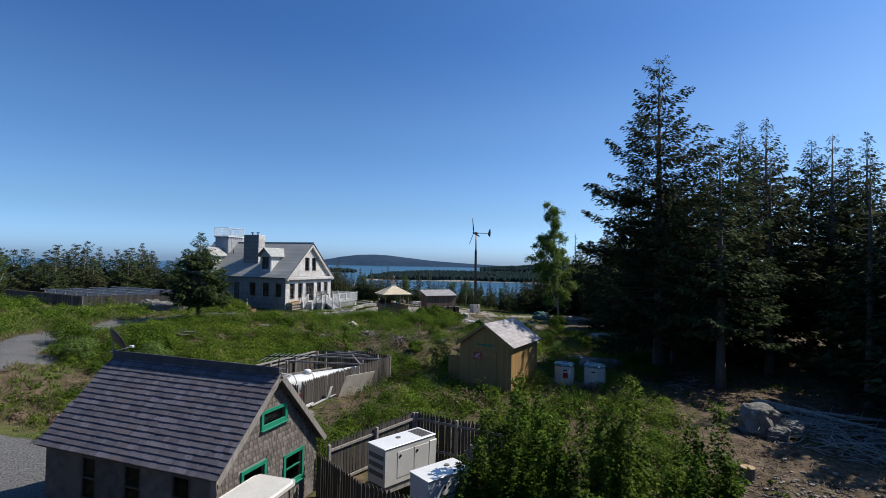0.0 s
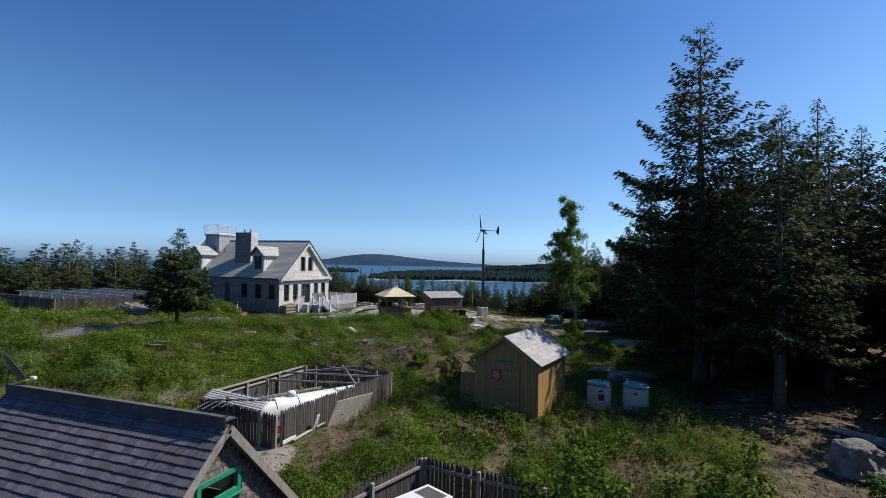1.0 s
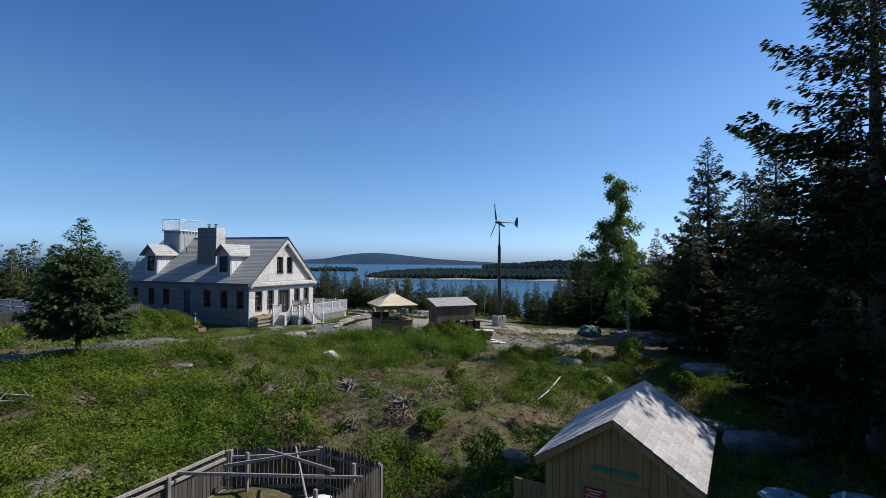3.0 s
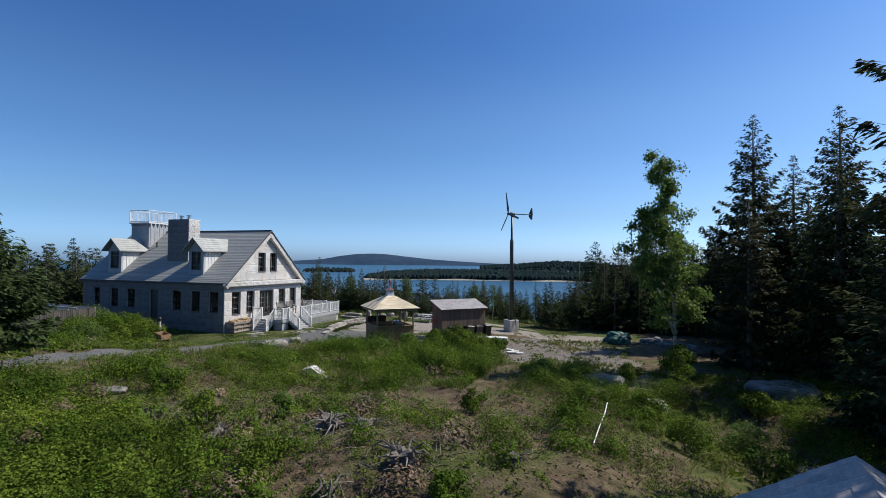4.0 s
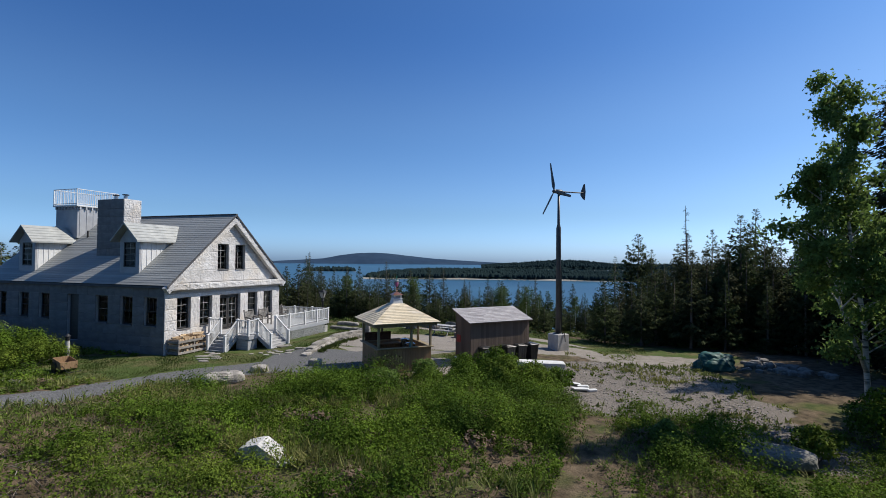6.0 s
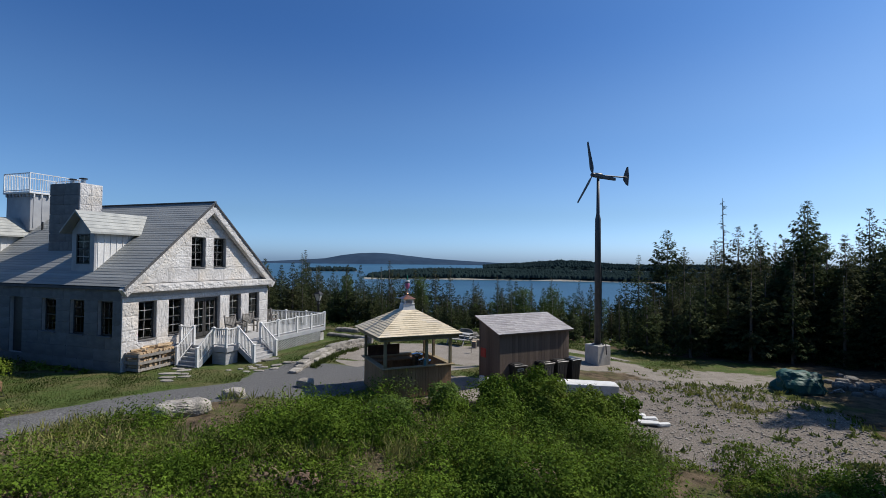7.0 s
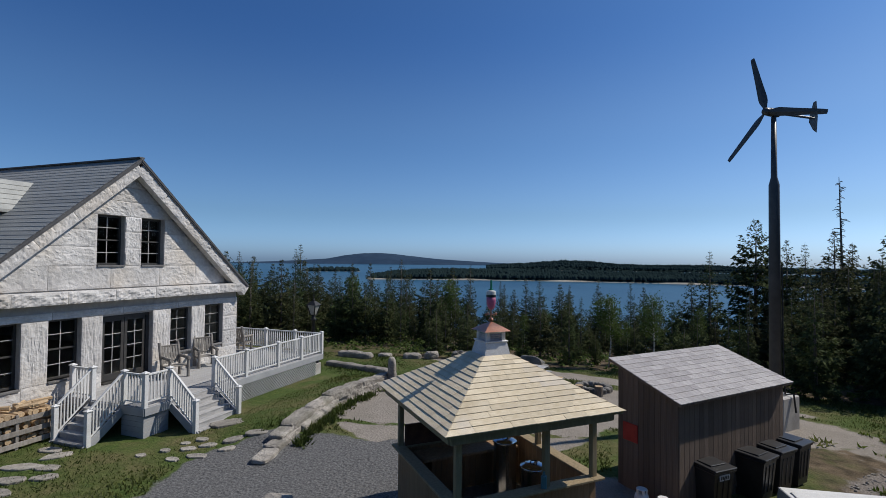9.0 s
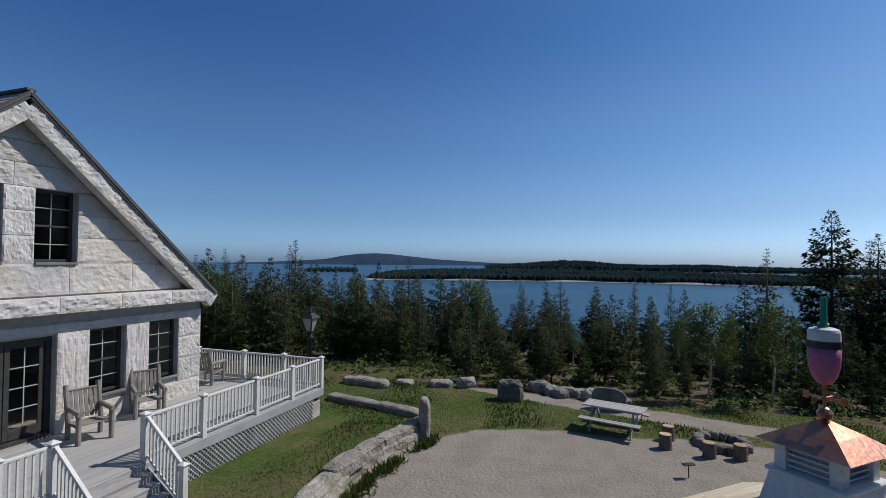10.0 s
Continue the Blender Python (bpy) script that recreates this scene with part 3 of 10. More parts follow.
def zones(x, y):
    """Gravel, pale dirt, lawn, forest floor and stony pad, each 0 to 1."""
    gravel = np.maximum.reduce([near(road_distance(x, y), 1.45, 0.7), near(ell(x, y, -30.2, 51.2, 3.0, 3.4, 40), 1, 0.3),
                                near(ell(x, y, -20.5, 5.5, 5.0, 3.6, 20), 1, 0.2), near(ell(x, y, -12, 1.5, 9, 3.4, 0), 1, 0.3), 0.8 * near(ell(x, y, -29.5, 13.5, 2.0, 1.0, 20), 1, 0.4)])
    dirt = np.maximum.reduce([near(ell(x, y, -27.9, 58.3, 4.7, 4.3, 12), 1, 0.2) * (1 - 0.9 * near(np.abs(y - 55.5 - 0.16 * (x + 32)), 0.14, 0.3)), near(ell(x, y, -24.2, 61.0, 4.6, 2.2, 8), 1, 0.4), near(ell(x, y, -19.5, 60.4, 5.0, 1.9, 15), 1, 0.6),
                              near(ell(x, y, -23.3, 52.2, 2.1, 2.1, 0), 1, 0.6), near(ell(x, y, -24.5, 65.2, 9, 0.7, -12), 1, 0.6),
                              near(ell(x, y, -12.0, 60.6, 5.0, 2.2, 10), 1, 0.6) * 0.62, near(ell(x, y, -15.0, 13.5, 3.5, 2.2, 20), 1, 0.4) * 0.6])
    lawn = np.maximum(near(ell(x, y, -34, 57, 13, 10, 0), 1, 0.15), near(ell(x, y, -39, 45.5, 8, 3.0, 15), 1, 0.3))
    lawn = np.maximum(lawn, near(ell(x, y, -20, 63.5, 14, 4, 0), 1, 0.2))
    forest = np.maximum.reduce([step((x - 1 - 0.12 * (y - 25)) / 6) * step((y - 8) / 6), step((y - 68) / 4) + 0 * x, step((x + 9) / 5) * step((y - 52) / 5), step((-x - 62) / 6)])
    stony = np.maximum.reduce([near(ell(x, y, -12.8, 54.6, 4.9, 4.5, -10), 1, 0.5), near(ell(x, y, -14.2, 49.8, 2.8, 2.6, 0), 1, 0.4), near(ell(x, y, -8.5, 47.0, 2.6, 2.6, 0), 1, 0.5), near(ell(x, y, -11.6, 50.6, 4.6, 2.6, 8), 1, 0.4),
                               near(ell(x, y, -21.0, 19.2, 1.3, 2.8, 15), 1, 0.6) * 0.72, near(ell(x, y, 6, 15, 2.5, 2.5, 0), 1, 0.5) * 0.3])
    return gravel, dirt, lawn, forest, stony


def build_ground():
    def axis(lo, hi, d, far):
        core = np.arange(lo, hi + d / 2, d)
        out, s = [], d
        a = []
        p = 0.0
        while p < far:
            s *= 1.28
            p += s
            a.append(p)
        a = np.array(a)
        return np.r_[lo - a[::-1], core, hi + a]
    xs, ys = axis(-52, 14, 0.30, 4600), axis(-4, 72, 0.30, 4600)
    X, Y = np.meshgrid(xs, ys)
    Z = land(X, Y)
    inner = (np.abs(X + 19) < 40) & (np.abs(Y - 34) < 45)
    Z = Z + np.where(inner, 0.035 * (RNG.random(X.shape) - 0.5), 0)
    v = np.c_[X.ravel(), Y.ravel(), Z.ravel()]
    nx, ny = len(xs), len(ys)
    i = (np.arange(ny - 1)[:, None] * nx + np.arange(nx - 1)[None, :]).ravel()
    f = np.c_[i, i + 1, i + 1 + nx, i + nx]
    me = raw_mesh("ground", v, f, GROUND)
    g, d, la, fo, st = zones(v[:, 0], v[:, 1])
    for name, cols in (("zone", (g, d, la)), ("zone_b", (fo, st, 0 * g))):
        at = me.color_attributes.new(name, "FLOAT_COLOR", "POINT")
        at.data.foreach_set("color", np.c_[cols[0], cols[1], cols[2], np.ones(len(v))].astype(np.float32).ravel())
    me.polygons.foreach_set("use_smooth", [True] * len(me.polygons))
    tagged(new("ground", me), "rough meadow with gravel drive, lawn and bare soil", "ground", kind="structure")


build_ground()

sea = Geo()
SEA_N = 64
ring = [(4800 * math.cos(2 * math.pi * k / SEA_N), 4800 * math.sin(2 * math.pi * k / SEA_N), SEA_Z) for k in range(SEA_N)]
sea.add(ring, [tuple(range(SEA_N))])
tagged(part("water", sea, WATER), "calm deep blue sea bay", "sea", kind="structure")


def heading(deg, dist):
    """A place dist metres from the middle of the path, deg clockwise from its heading."""
    a = radians(-19.0 + deg)
    return -12 + dist * math.sin(a), 24 + dist * math.cos(a)


def ridge(name, label, profile, dist, depth, material, base=SEA_Z - 2, jag=0.0, seed=1, trees=0, tree_h=10, shore=True, pale=False):
    """A long landform: profile rows are (degrees, height above the sea), dist metres off."""
    r = np.random.default_rng(seed)
    degs = np.array([p[0] for p in profile], float)
    hs = np.array([p[1] for p in profile], float)
    n = 160
    dd = np.linspace(degs[0], degs[-1], n)
    hh = np.interp(dd, degs, hs)
    rows = [(0.0, -2.0), (0.05, 0.6 if pale else 0.5), (0.10, 0.30), (0.5, 0.85), (0.75, 1.0), (1.0, 0.0)]
    v = []
    for k, (u, q) in enumerate(rows):
        for a, h in zip(dd, hh):
            x, y = heading(a, dist + depth * u + (0 if k > 1 else 6 * math.sin(a * 9 + seed)))
            z = SEA_Z + (q + (1.2 * max(0.0, math.sin(a * 0.55 + 0.6)) if pale and k == 1 else 0) if k < 2 else q * h * (1 + jag * (r.random() - 0.5)))
            v.append((x, y, z))
    v = np.array(v)
    i = (np.arange(len(rows) - 1)[:, None] * n + np.arange(n - 1)[None, :]).ravel()
    f = np.c_[i, i + 1, i + 1 + n, i + n]
    me = raw_mesh(name, v, f, material)
    if shore:
        me.materials.append(SHORE)
        mi = np.zeros(len(f), np.int32)
        mi[:n - 1] = 1
        me.polygons.foreach_set("material_index", mi)
    ob = tagged(new(name, me), label, "island" if "island" in name else "hill", kind="structure")
    if trees:
        u = (0.085 if pale else 0.055) + 0.75 * r.random(trees) ** 1.3
        a = degs[0] + (degs[-1] - degs[0]) * r.random(trees)
        h = np.interp(a, degs, hs)
        q = np.interp(u, [p[0] for p in rows], [p[1] for p in rows])
        ok = h > 0.8
        a, u, h, q = a[ok], u[ok], h[ok], q[ok]
        m = len(a)
        ang = np.radians(-19 + a)
        px, py = -12 + (dist + depth * u) * np.sin(ang), 24 + (dist + depth * u) * np.cos(ang)
        pz = SEA_Z + np.maximum(q * h, 0.3)
        th = tree_h * (0.55 + 0.6 * r.random(m))
        w = th * (0.60 + 0.25 * r.random(m))
        V, F = [], []
        base = np.c_[px, py, pz]
        k = 5
        t = 2 * np.pi * np.arange(k) / k
        lo = base[:, None, :] + np.c_[np.cos(t), np.sin(t), 0 * t][None] * w[:, None, None] - np.array([0, 0, 0.05])[None, None] * th[:, None, None]
        mid = base[:, None, :] + np.c_[np.cos(t + .6), np.sin(t + .6), 0 * t][None] * (w * 0.55)[:, None, None] + np.array([0, 0, 0.55])[None, None] * th[:, None, None]
        top = base[:, None, :] + np.array([0, 0, 1.0])[None, None] * th[:, None, None]
        V = np.concatenate([lo, mid, top], 1).reshape(-1, 3)
        tri = []
        for j in range(k):
            tri += [(j, (j + 1) % k, k + j), ((j + 1) % k, k + (j + 1) % k, k + j), (k + j, k + (j + 1) % k, 2 * k)]
        tri = np.array(tri)
        F = (np.arange(m)[:, None, None] * (2 * k + 1) + tri[None]).reshape(-1, 3)
        tagged(new(name + "_forest", raw_mesh(name + "_forest", V, F, HAZED_WOOD)), "dense dark spruce forest along the far shore", "forest", kind="stuff")
    return ob


def px_deg(x):
    return math.degrees(math.atan((x - 784) / 871))


def px_h(y, x, dist):
    """Height above the sea of what shows that far under or over the eye's level."""
    return (461 + (x - 784) * 0.010 - y) / 871 * dist * math.sqrt(1 + ((x - 784) / 871) ** 2) + 5.0 - SEA_Z


def prof(rows, dist):
    return [(px_deg(x), max(px_h(y, x, dist), 0.0)) for x, y in rows]


ridge("hill_far", "long wooded hill across the bay, tinted blue for haze", prof([(380, 464), (470, 461), (520, 459), (570, 456), (600, 450), (630, 446), (660, 445), (690, 447), (720, 451), (760, 456),
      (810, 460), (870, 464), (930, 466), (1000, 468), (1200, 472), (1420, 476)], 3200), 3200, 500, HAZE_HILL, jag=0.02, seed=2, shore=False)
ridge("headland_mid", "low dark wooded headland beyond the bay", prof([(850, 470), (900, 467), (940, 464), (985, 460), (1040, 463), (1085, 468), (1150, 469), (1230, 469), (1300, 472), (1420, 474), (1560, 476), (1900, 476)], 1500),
      1500, 320, HAZED_WOOD, jag=0.05, seed=3, trees=4500, tree_h=6)
ridge("island_small", "small low island with dark trees", prof([(532, 480), (545, 475), (580, 474), (615, 475), (628, 479)], 1080), 1080, 40, HAZED_WOOD, seed=4, trees=320, tree_h=6)
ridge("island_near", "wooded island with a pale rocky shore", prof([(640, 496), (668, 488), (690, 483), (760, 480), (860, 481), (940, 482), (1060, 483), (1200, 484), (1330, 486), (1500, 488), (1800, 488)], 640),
      640, 150, HAZED_WOOD, jag=0.08, seed=5, trees=8000, tree_h=4.6, pale=True)


# ---------------------------------------------------------------- stone house
HX0, HX1, HY0, HY1 = -55.9, -39.4, 48.85, 59.45          # outer wall planes
HBASE, EAVE, RIDGE_Y, RIDGE_Z = -0.95, 3.34, 54.16, 8.06
EAVE_Y0, EAVE_Y1 = 48.68, 59.62
SLOPE = (RIDGE_Z - EAVE) / (RIDGE_Y - EAVE_Y0)
house = thing("stone_house", "pale granite block house with grey slate gable roof", "house", (HX1, HY0, HBASE))
HO = Vector((HX1, HY0, HBASE))


def Local(origin):
    """Geo whose points are given in the world and kept relative to an origin."""
    return Geo(origin)


def hgeo():
    return Local(HO)


def rock_face(name, seed, nx=9, nz=5, relief=1.0):
    """A unit stone, split-faced on its +x side, with drafted edges."""
    r = np.random.default_rng(seed)
    vs, fs = [], []
    fx, fz = r.random(3) * 6, r.random(3) * 6
    for i in range(nx + 1):
        for j in range(nz + 1):
            y, z = -0.5 + i / nx, -0.5 + j / nz
            inner = 0 < i < nx and 0 < j < nz
            big = 0.22 * math.sin(y * 5 + fx[0]) * math.cos(z * 4 + fz[0]) + 0.16 * math.sin(y * 11 + fx[1] + z * 3)
            at = Vector((y * 2.2, z, seed * 1.7))
            fine = 0.50 * noise.noise(at * 5.5) + 0.34 * noise.noise(at * 12.0) + 0.20 * (r.random() - 0.5)
            vs.append((0.5 if not inner else 0.5 + relief * (0.34 + big + fine), y + (0.5 / nx * (r.random() - 0.5) if inner else 0), z + (0.5 / nz * (r.random() - 0.5) if inner else 0)))
    for i in range(nx):
        for j in range(nz):
            a = i * (nz + 1) + j
            fs.append((a, a + nz + 1, a + nz + 2, a + 1))
    k = len(vs)
    vs += [(-0.5, -0.5, -0.5), (-0.5, 0.5, -0.5), (-0.5, 0.5, 0.5), (-0.5, -0.5, 0.5)]
    b = [i * (nz + 1) for i in range(nx + 1)]
    t = [i * (nz + 1) + nz for i in range(nx + 1)]
    l = list(range(nz + 1))
    rr = [nx * (nz + 1) + j for j in range(nz + 1)]
    fs += [(k, k + 1, *reversed(b)), (k + 3, *t, k + 2), (k, *l, k + 3), (k + 1, k + 2, *reversed(rr)), (k, k + 3, k + 2, k + 1)]
    me = bpy.data.meshes.new(name)
    me.from_pydata(vs, [], fs)
    fix_normals(me)
    return me


STONES = [rock_face("granite_block", s, 20, 10, 0.52) for s in range(8)]
LEDGE_STONES = [rock_face("granite_block", 20 + s, 20, 6, 0.15) for s in range(5)]


def wall_cells(u0, u1, z0, z1, openings):
    """Rectangles of a wall that are left between openings (u0, u1, z0, z1)."""
    us = sorted({u0, u1, *[o[0] for o in openings], *[o[1] for o in openings]})
    out = []
    for a, b in zip(us[:-1], us[1:]):
        m = (a + b) / 2
        cuts = sorted([(o[2], o[3]) for o in openings if o[0] <= m <= o[1]])
        z = z0
        for c, d in cuts:
            if c > z:
                out.append((a, b, z, c))
            z = max(z, d)
        if z < z1:
            out.append((a, b, z, z1))
    return out


def course_blocks(u0, u1, courses, openings, rnd, wmin=0.8, wmax=1.9, limit=None):
    """Stone rectangles, course by course, butting against the openings."""
    out = []
    for z0, z1 in zip(courses[:-1], courses[1:]):
        a0, a1 = (u0, u1) if limit is None else limit((z0 + z1) / 2)
        if a1 - a0 < 0.25:
            continue
        spans, m = [(a0, a1)], (z0 + z1) / 2
        for o in openings:
            if o[2] < m < o[3]:
                nxt = []
                for s0, s1 in spans:
                    if o[1] <= s0 or o[0] >= s1:
                        nxt.append((s0, s1))
                    else:
                        if o[0] > s0:
                            nxt.append((s0, o[0]))
                        if o[1] < s1:
                            nxt.append((o[1], s1))
                spans = nxt
        for s0, s1 in spans:
            if s1 - s0 < 0.12:
                continue
            n = max(1, round((s1 - s0) / rnd.uniform(wmin, wmax)))
            cuts = [s0] + sorted(s0 + (s1 - s0) * (k + rnd.uniform(-0.22, 0.22)) / n for k in range(1, n)) + [s1]
            out += [(p, q, z0, z1) for p, q in zip(cuts[:-1], cuts[1:])]
    return out


GABLE_OPEN = [(49.72, 50.76, 0.61, 2.53), (51.5, 52.5, 0.65, 2.53), (53.2, 55.12, 0.12, 2.48), (55.9, 56.9, 0.80, 2.51), (57.6, 58.62, 0.82, 2.53),
              (52.93, 53.92, 4.24, 5.97), (54.56, 55.53, 4.24, 5.97)]
SIDE_OPEN = [(-40.97, -39.95, 0.87, 2.59), (-42.96, -41.92, 0.87, 2.59), (-45.08, -44.0, 0.90, 2.59), (-47.65, -46.6, -0.35, 2.6), (-50.4, -49.35, 0.95, 2.6),
             (-52.44, -51.4, 0.97, 2.6), (-54.6, -53.7, 1.0, 2.6)]
T = 0.34
rnd = random.Random(3)


def roof_at(y):
    return EAVE + SLOPE * (min(y, 2 * RIDGE_Y - y) - EAVE_Y0)


# gable wall
g = hgeo()
for a, b, z0, z1 in wall_cells(HY0 + T, HY1, HBASE, 3.3, [o for o in GABLE_OPEN if o[3] < 3]):
    g.box((HX1 - T / 2, (a + b) / 2, (z0 + z1) / 2), (T, b - a, z1 - z0))
for z0, z1 in zip(np.arange(3.3, 7.9, 0.19), np.arange(3.49, 8.1, 0.19)):
    half = (RIDGE_Z - 0.12 - z1) / SLOPE
    if half < 0.05:
        continue
    for a, b, c, d in wall_cells(RIDGE_Y - half, RIDGE_Y + half, z0, z1, [(o[0], o[1], max(o[2], z0), min(o[3], z1)) for o in GABLE_OPEN if o[2] < z1 and o[3] > z0 and o[3] > 3.3]):
        if d - c > 0.002:
            g.box((HX1 - T / 2, (a + b) / 2, (c + d) / 2), (T, b - a, d - c))
gable_wall = part("gable_wall", g, MORTAR, house, "wall of rough granite blocks", recalc=False)
lower = course_blocks(HY0, HY1, [HBASE, -0.15, 0.61], GABLE_OPEN, rnd, 1.2, 2.2)
lower += course_blocks(HY0 + 0.95, HY1 - 0.95, [0.61, 2.53], [(o[0], o[1], 0.5, 2.53) for o in GABLE_OPEN[:5]], rnd, 2.0, 3.0)
lower += course_blocks(HY0, HY0 + 0.88, [0.61, 1.15, 1.85, 2.53], [], rnd, 2.0, 3.0) + course_blocks(HY1 - 0.85, HY1, [0.61, 1.3, 1.95, 2.53], [], rnd, 2.0, 3.0)
lower += course_blocks(HY0, HY1, [2.53, 2.76], [], rnd, 1.6, 2.6)
upper = course_blocks(0, 0, [3.45, 4.22, 4.85, 5.42, 5.97, 6.5, 7.0, 7.5], GABLE_OPEN, rnd, 1.0, 2.1,
                      limit=lambda z: (RIDGE_Y - (RIDGE_Z - 0.35 - z) / SLOPE, RIDGE_Y + (RIDGE_Z - 0.35 - z) / SLOPE))
for me in STONES + LEDGE_STONES:
    me.materials.append(GRANITE)
for a, b, c, d in lower + upper:
    ob = new("granite_block", rnd.choice(STONES))
    ob.parent = gable_wall
    ob.matrix_basis = place(Vector((HX1 + 0.02, (a + b) / 2, (c + d) / 2)) - HO, (0.07, b - a - 0.012, d - c - 0.012))
# belt course and rake stones
for k in range(7):
    y0, y1 = HY0 - 0.12 + k * (HY1 - HY0 + 0.24) / 7, HY0 - 0.12 + (k + 1) * (HY1 - HY0 + 0.24) / 7
    ob = new("belt_stone", rnd.choice(LEDGE_STONES))
    ob.parent = gable_wall
    ob.matrix_basis = place(Vector((HX1 + 0.22, (y0 + y1) / 2, 3.22)) - HO, (0.40, y1 - y0 - 0.012, 0.38))
for side in (-1, 1):
    for k in range(5):
        t0, t1 = k / 5, (k + 1) / 5
        ya = RIDGE_Y + side * (RIDGE_Y - EAVE_Y0) * (1 - (t0 + t1) / 2)
        zc = EAVE + (RIDGE_Z - EAVE) * (t0 + t1) / 2 - 0.33
        ob = new("rake_stone", rnd.choice(LEDGE_STONES))
        ob.parent = gable_wall
        rot = Matrix.Rotation(-side * math.atan(SLOPE), 3, "X")
        ln = math.hypot(RIDGE_Y - EAVE_Y0, RIDGE_Z - EAVE) / 5
        ob.matrix_basis = place(Vector((HX1 + 0.28, ya, zc)) - HO, (0.28, ln - 0.012, 0.44), rot)

# long wall in shade, with more shade put into its darkened sawn stone
g = hgeo()
for a, b, z0, z1 in wall_cells(HX0, HX1, HBASE, 3.3, SIDE_OPEN):
    g.box(((a + b) / 2, HY0 + T / 2, (z0 + z1) / 2), (b - a, T, z1 - z0))
side_wall = part("side_wall", g, MORTAR, house, "wall of sawn granite blocks, darkened to deepen its shade", recalc=False)
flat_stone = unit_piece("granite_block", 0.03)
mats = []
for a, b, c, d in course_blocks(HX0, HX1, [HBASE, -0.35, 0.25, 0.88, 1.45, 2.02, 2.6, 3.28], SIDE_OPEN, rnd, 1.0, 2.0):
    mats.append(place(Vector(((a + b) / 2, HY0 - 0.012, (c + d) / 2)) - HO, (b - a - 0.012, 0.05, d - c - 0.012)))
pieces("granite_block", side_wall, GRANITE_SHADED, flat_stone, mats)
# other two walls, floor and ceiling close the house
g = hgeo()
g.box(((HX0 + HX1) / 2, HY1 - T / 2, (HBASE + 3.3) / 2), (HX1 - HX0 - 2 * T, T, 3.3 - HBASE))
part("back_wall", g, GRANITE, house)
g = hgeo()
g.box((HX0 + T / 2, (HY0 + HY1) / 2, (HBASE + 3.3) / 2), (T, HY1 - HY0 - 2 * T, 3.3 - HBASE))
g.prism([(HY0 + 0.1, 3.3), (HY1 - 0.1, 3.3), (RIDGE_Y, RIDGE_Z - 0.2)], T, "X", HX0)
part("end_wall", g, GRANITE, house)
g = hgeo()
g.box(((HX0 + HX1) / 2, (HY0 + HY1) / 2, 0.06), (HX1 - HX0 - 2 * T, HY1 - HY0 - 2 * T, 0.1))
part("floor_slab", g, OLD_BOARD, house)
g = hgeo()
g.box(((HX0 + HX1) / 2, (HY0 + HY1) / 2, 3.1), (HX1 - HX0 - 2 * T - 0.02, HY1 - HY0 - 2 * T - 0.02, 0.1))
part("inner_ceiling", g, WHITE_TRIM, house)


def window(parent, geo_maker, axis, plane, u0, u1, z0, z1, rows=2, cols=2, sill=True, depth=0.2, name="window", bars=None):
    """A sash window set back in its opening; axis: the wall's normal ('X' faces +x, 'Y' faces -y)."""
    sg = 1 if axis == "X" else -1
    p = plane - sg * depth

    def bx(g, d, u, z, sd, su, sz, ch=0.004):
        c = (p + sg * d, u, z) if axis == "X" else (u, p + sg * d, z)
        s = (sd, su, sz) if axis == "X" else (su, sd, sz)
        g.box(c, s, ch=ch)
    g, um, zm, w, h = geo_maker(), (u0 + u1) / 2, (z0 + z1) / 2, u1 - u0, z1 - z0
    for u in (u0 + 0.035, u1 - 0.035):
        bx(g, 0, u, zm, 0.10, 0.07, h)
    for z in (z0 + 0.035, z1 - 0.035):
        bx(g, 0, um, z, 0.10, w - 0.14, 0.07)
    bx(g, 0.01, um, zm, 0.06, w - 0.14, 0.05)
    win = part(name, g, DARK_FRAME, parent, "dark-framed sash window")
    for z in (zm - h / 4, zm + h / 4):
        g = geo_maker()
        bx(g, -0.01, um, z, 0.006, w - 0.14, h / 2 - 0.06, 0)
        pane = part("pane", g, GLASS, win)
        pane.visible_shadow = False
    for k in range(1, cols):
        g = geo_maker()
        bx(g, 0.012, u0 + 0.07 + (w - 0.14) * k / cols, zm, 0.018, 0.02, h - 0.14, 0)
        part("muntin", g, bars or MUNTIN, win)
    for q in (zm - h / 4, zm + h / 4):
        for k in range(1, rows):
            g = geo_maker()
            bx(g, 0.014, um, q - h / 4 + h / 2 * k / rows, 0.018, w - 0.14, 0.02, 0)
            part("muntin", g, bars or MUNTIN, win)
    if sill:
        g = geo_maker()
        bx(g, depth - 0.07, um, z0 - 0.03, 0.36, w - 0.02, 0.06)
        part("sill", g, GRANITE_SHADED, win, "pale stone sill, coloured with the darkened granite")
    return win


for k, (a, b, c, d) in enumerate(GABLE_OPEN):
    if k != 2:
        window(house, hgeo, "X", HX1, a, b, c, d)
for k, (a, b, c, d) in enumerate(SIDE_OPEN):
    if k != 3:
        window(house, hgeo, "Y", HY0, a, b, c, d, bars=DARK_FRAME)
    else:
        g = hgeo()
        g.box(((a + b) / 2, HY0 + 0.2, (c + d) / 2), (b - a, 0.06, d - c), ch=0.01)
        door = part("side_door", g, DARK_FRAME, house, "dark panelled side door")
        for zz in (c + 0.55, c + 1.6):
            g = hgeo()
            g.box(((a + b) / 2, HY0 + 0.165, zz), (b - a - 0.35, 0.02, 0.8), ch=0.01)
            part("door_panel", g, DARK_FRAME, door)
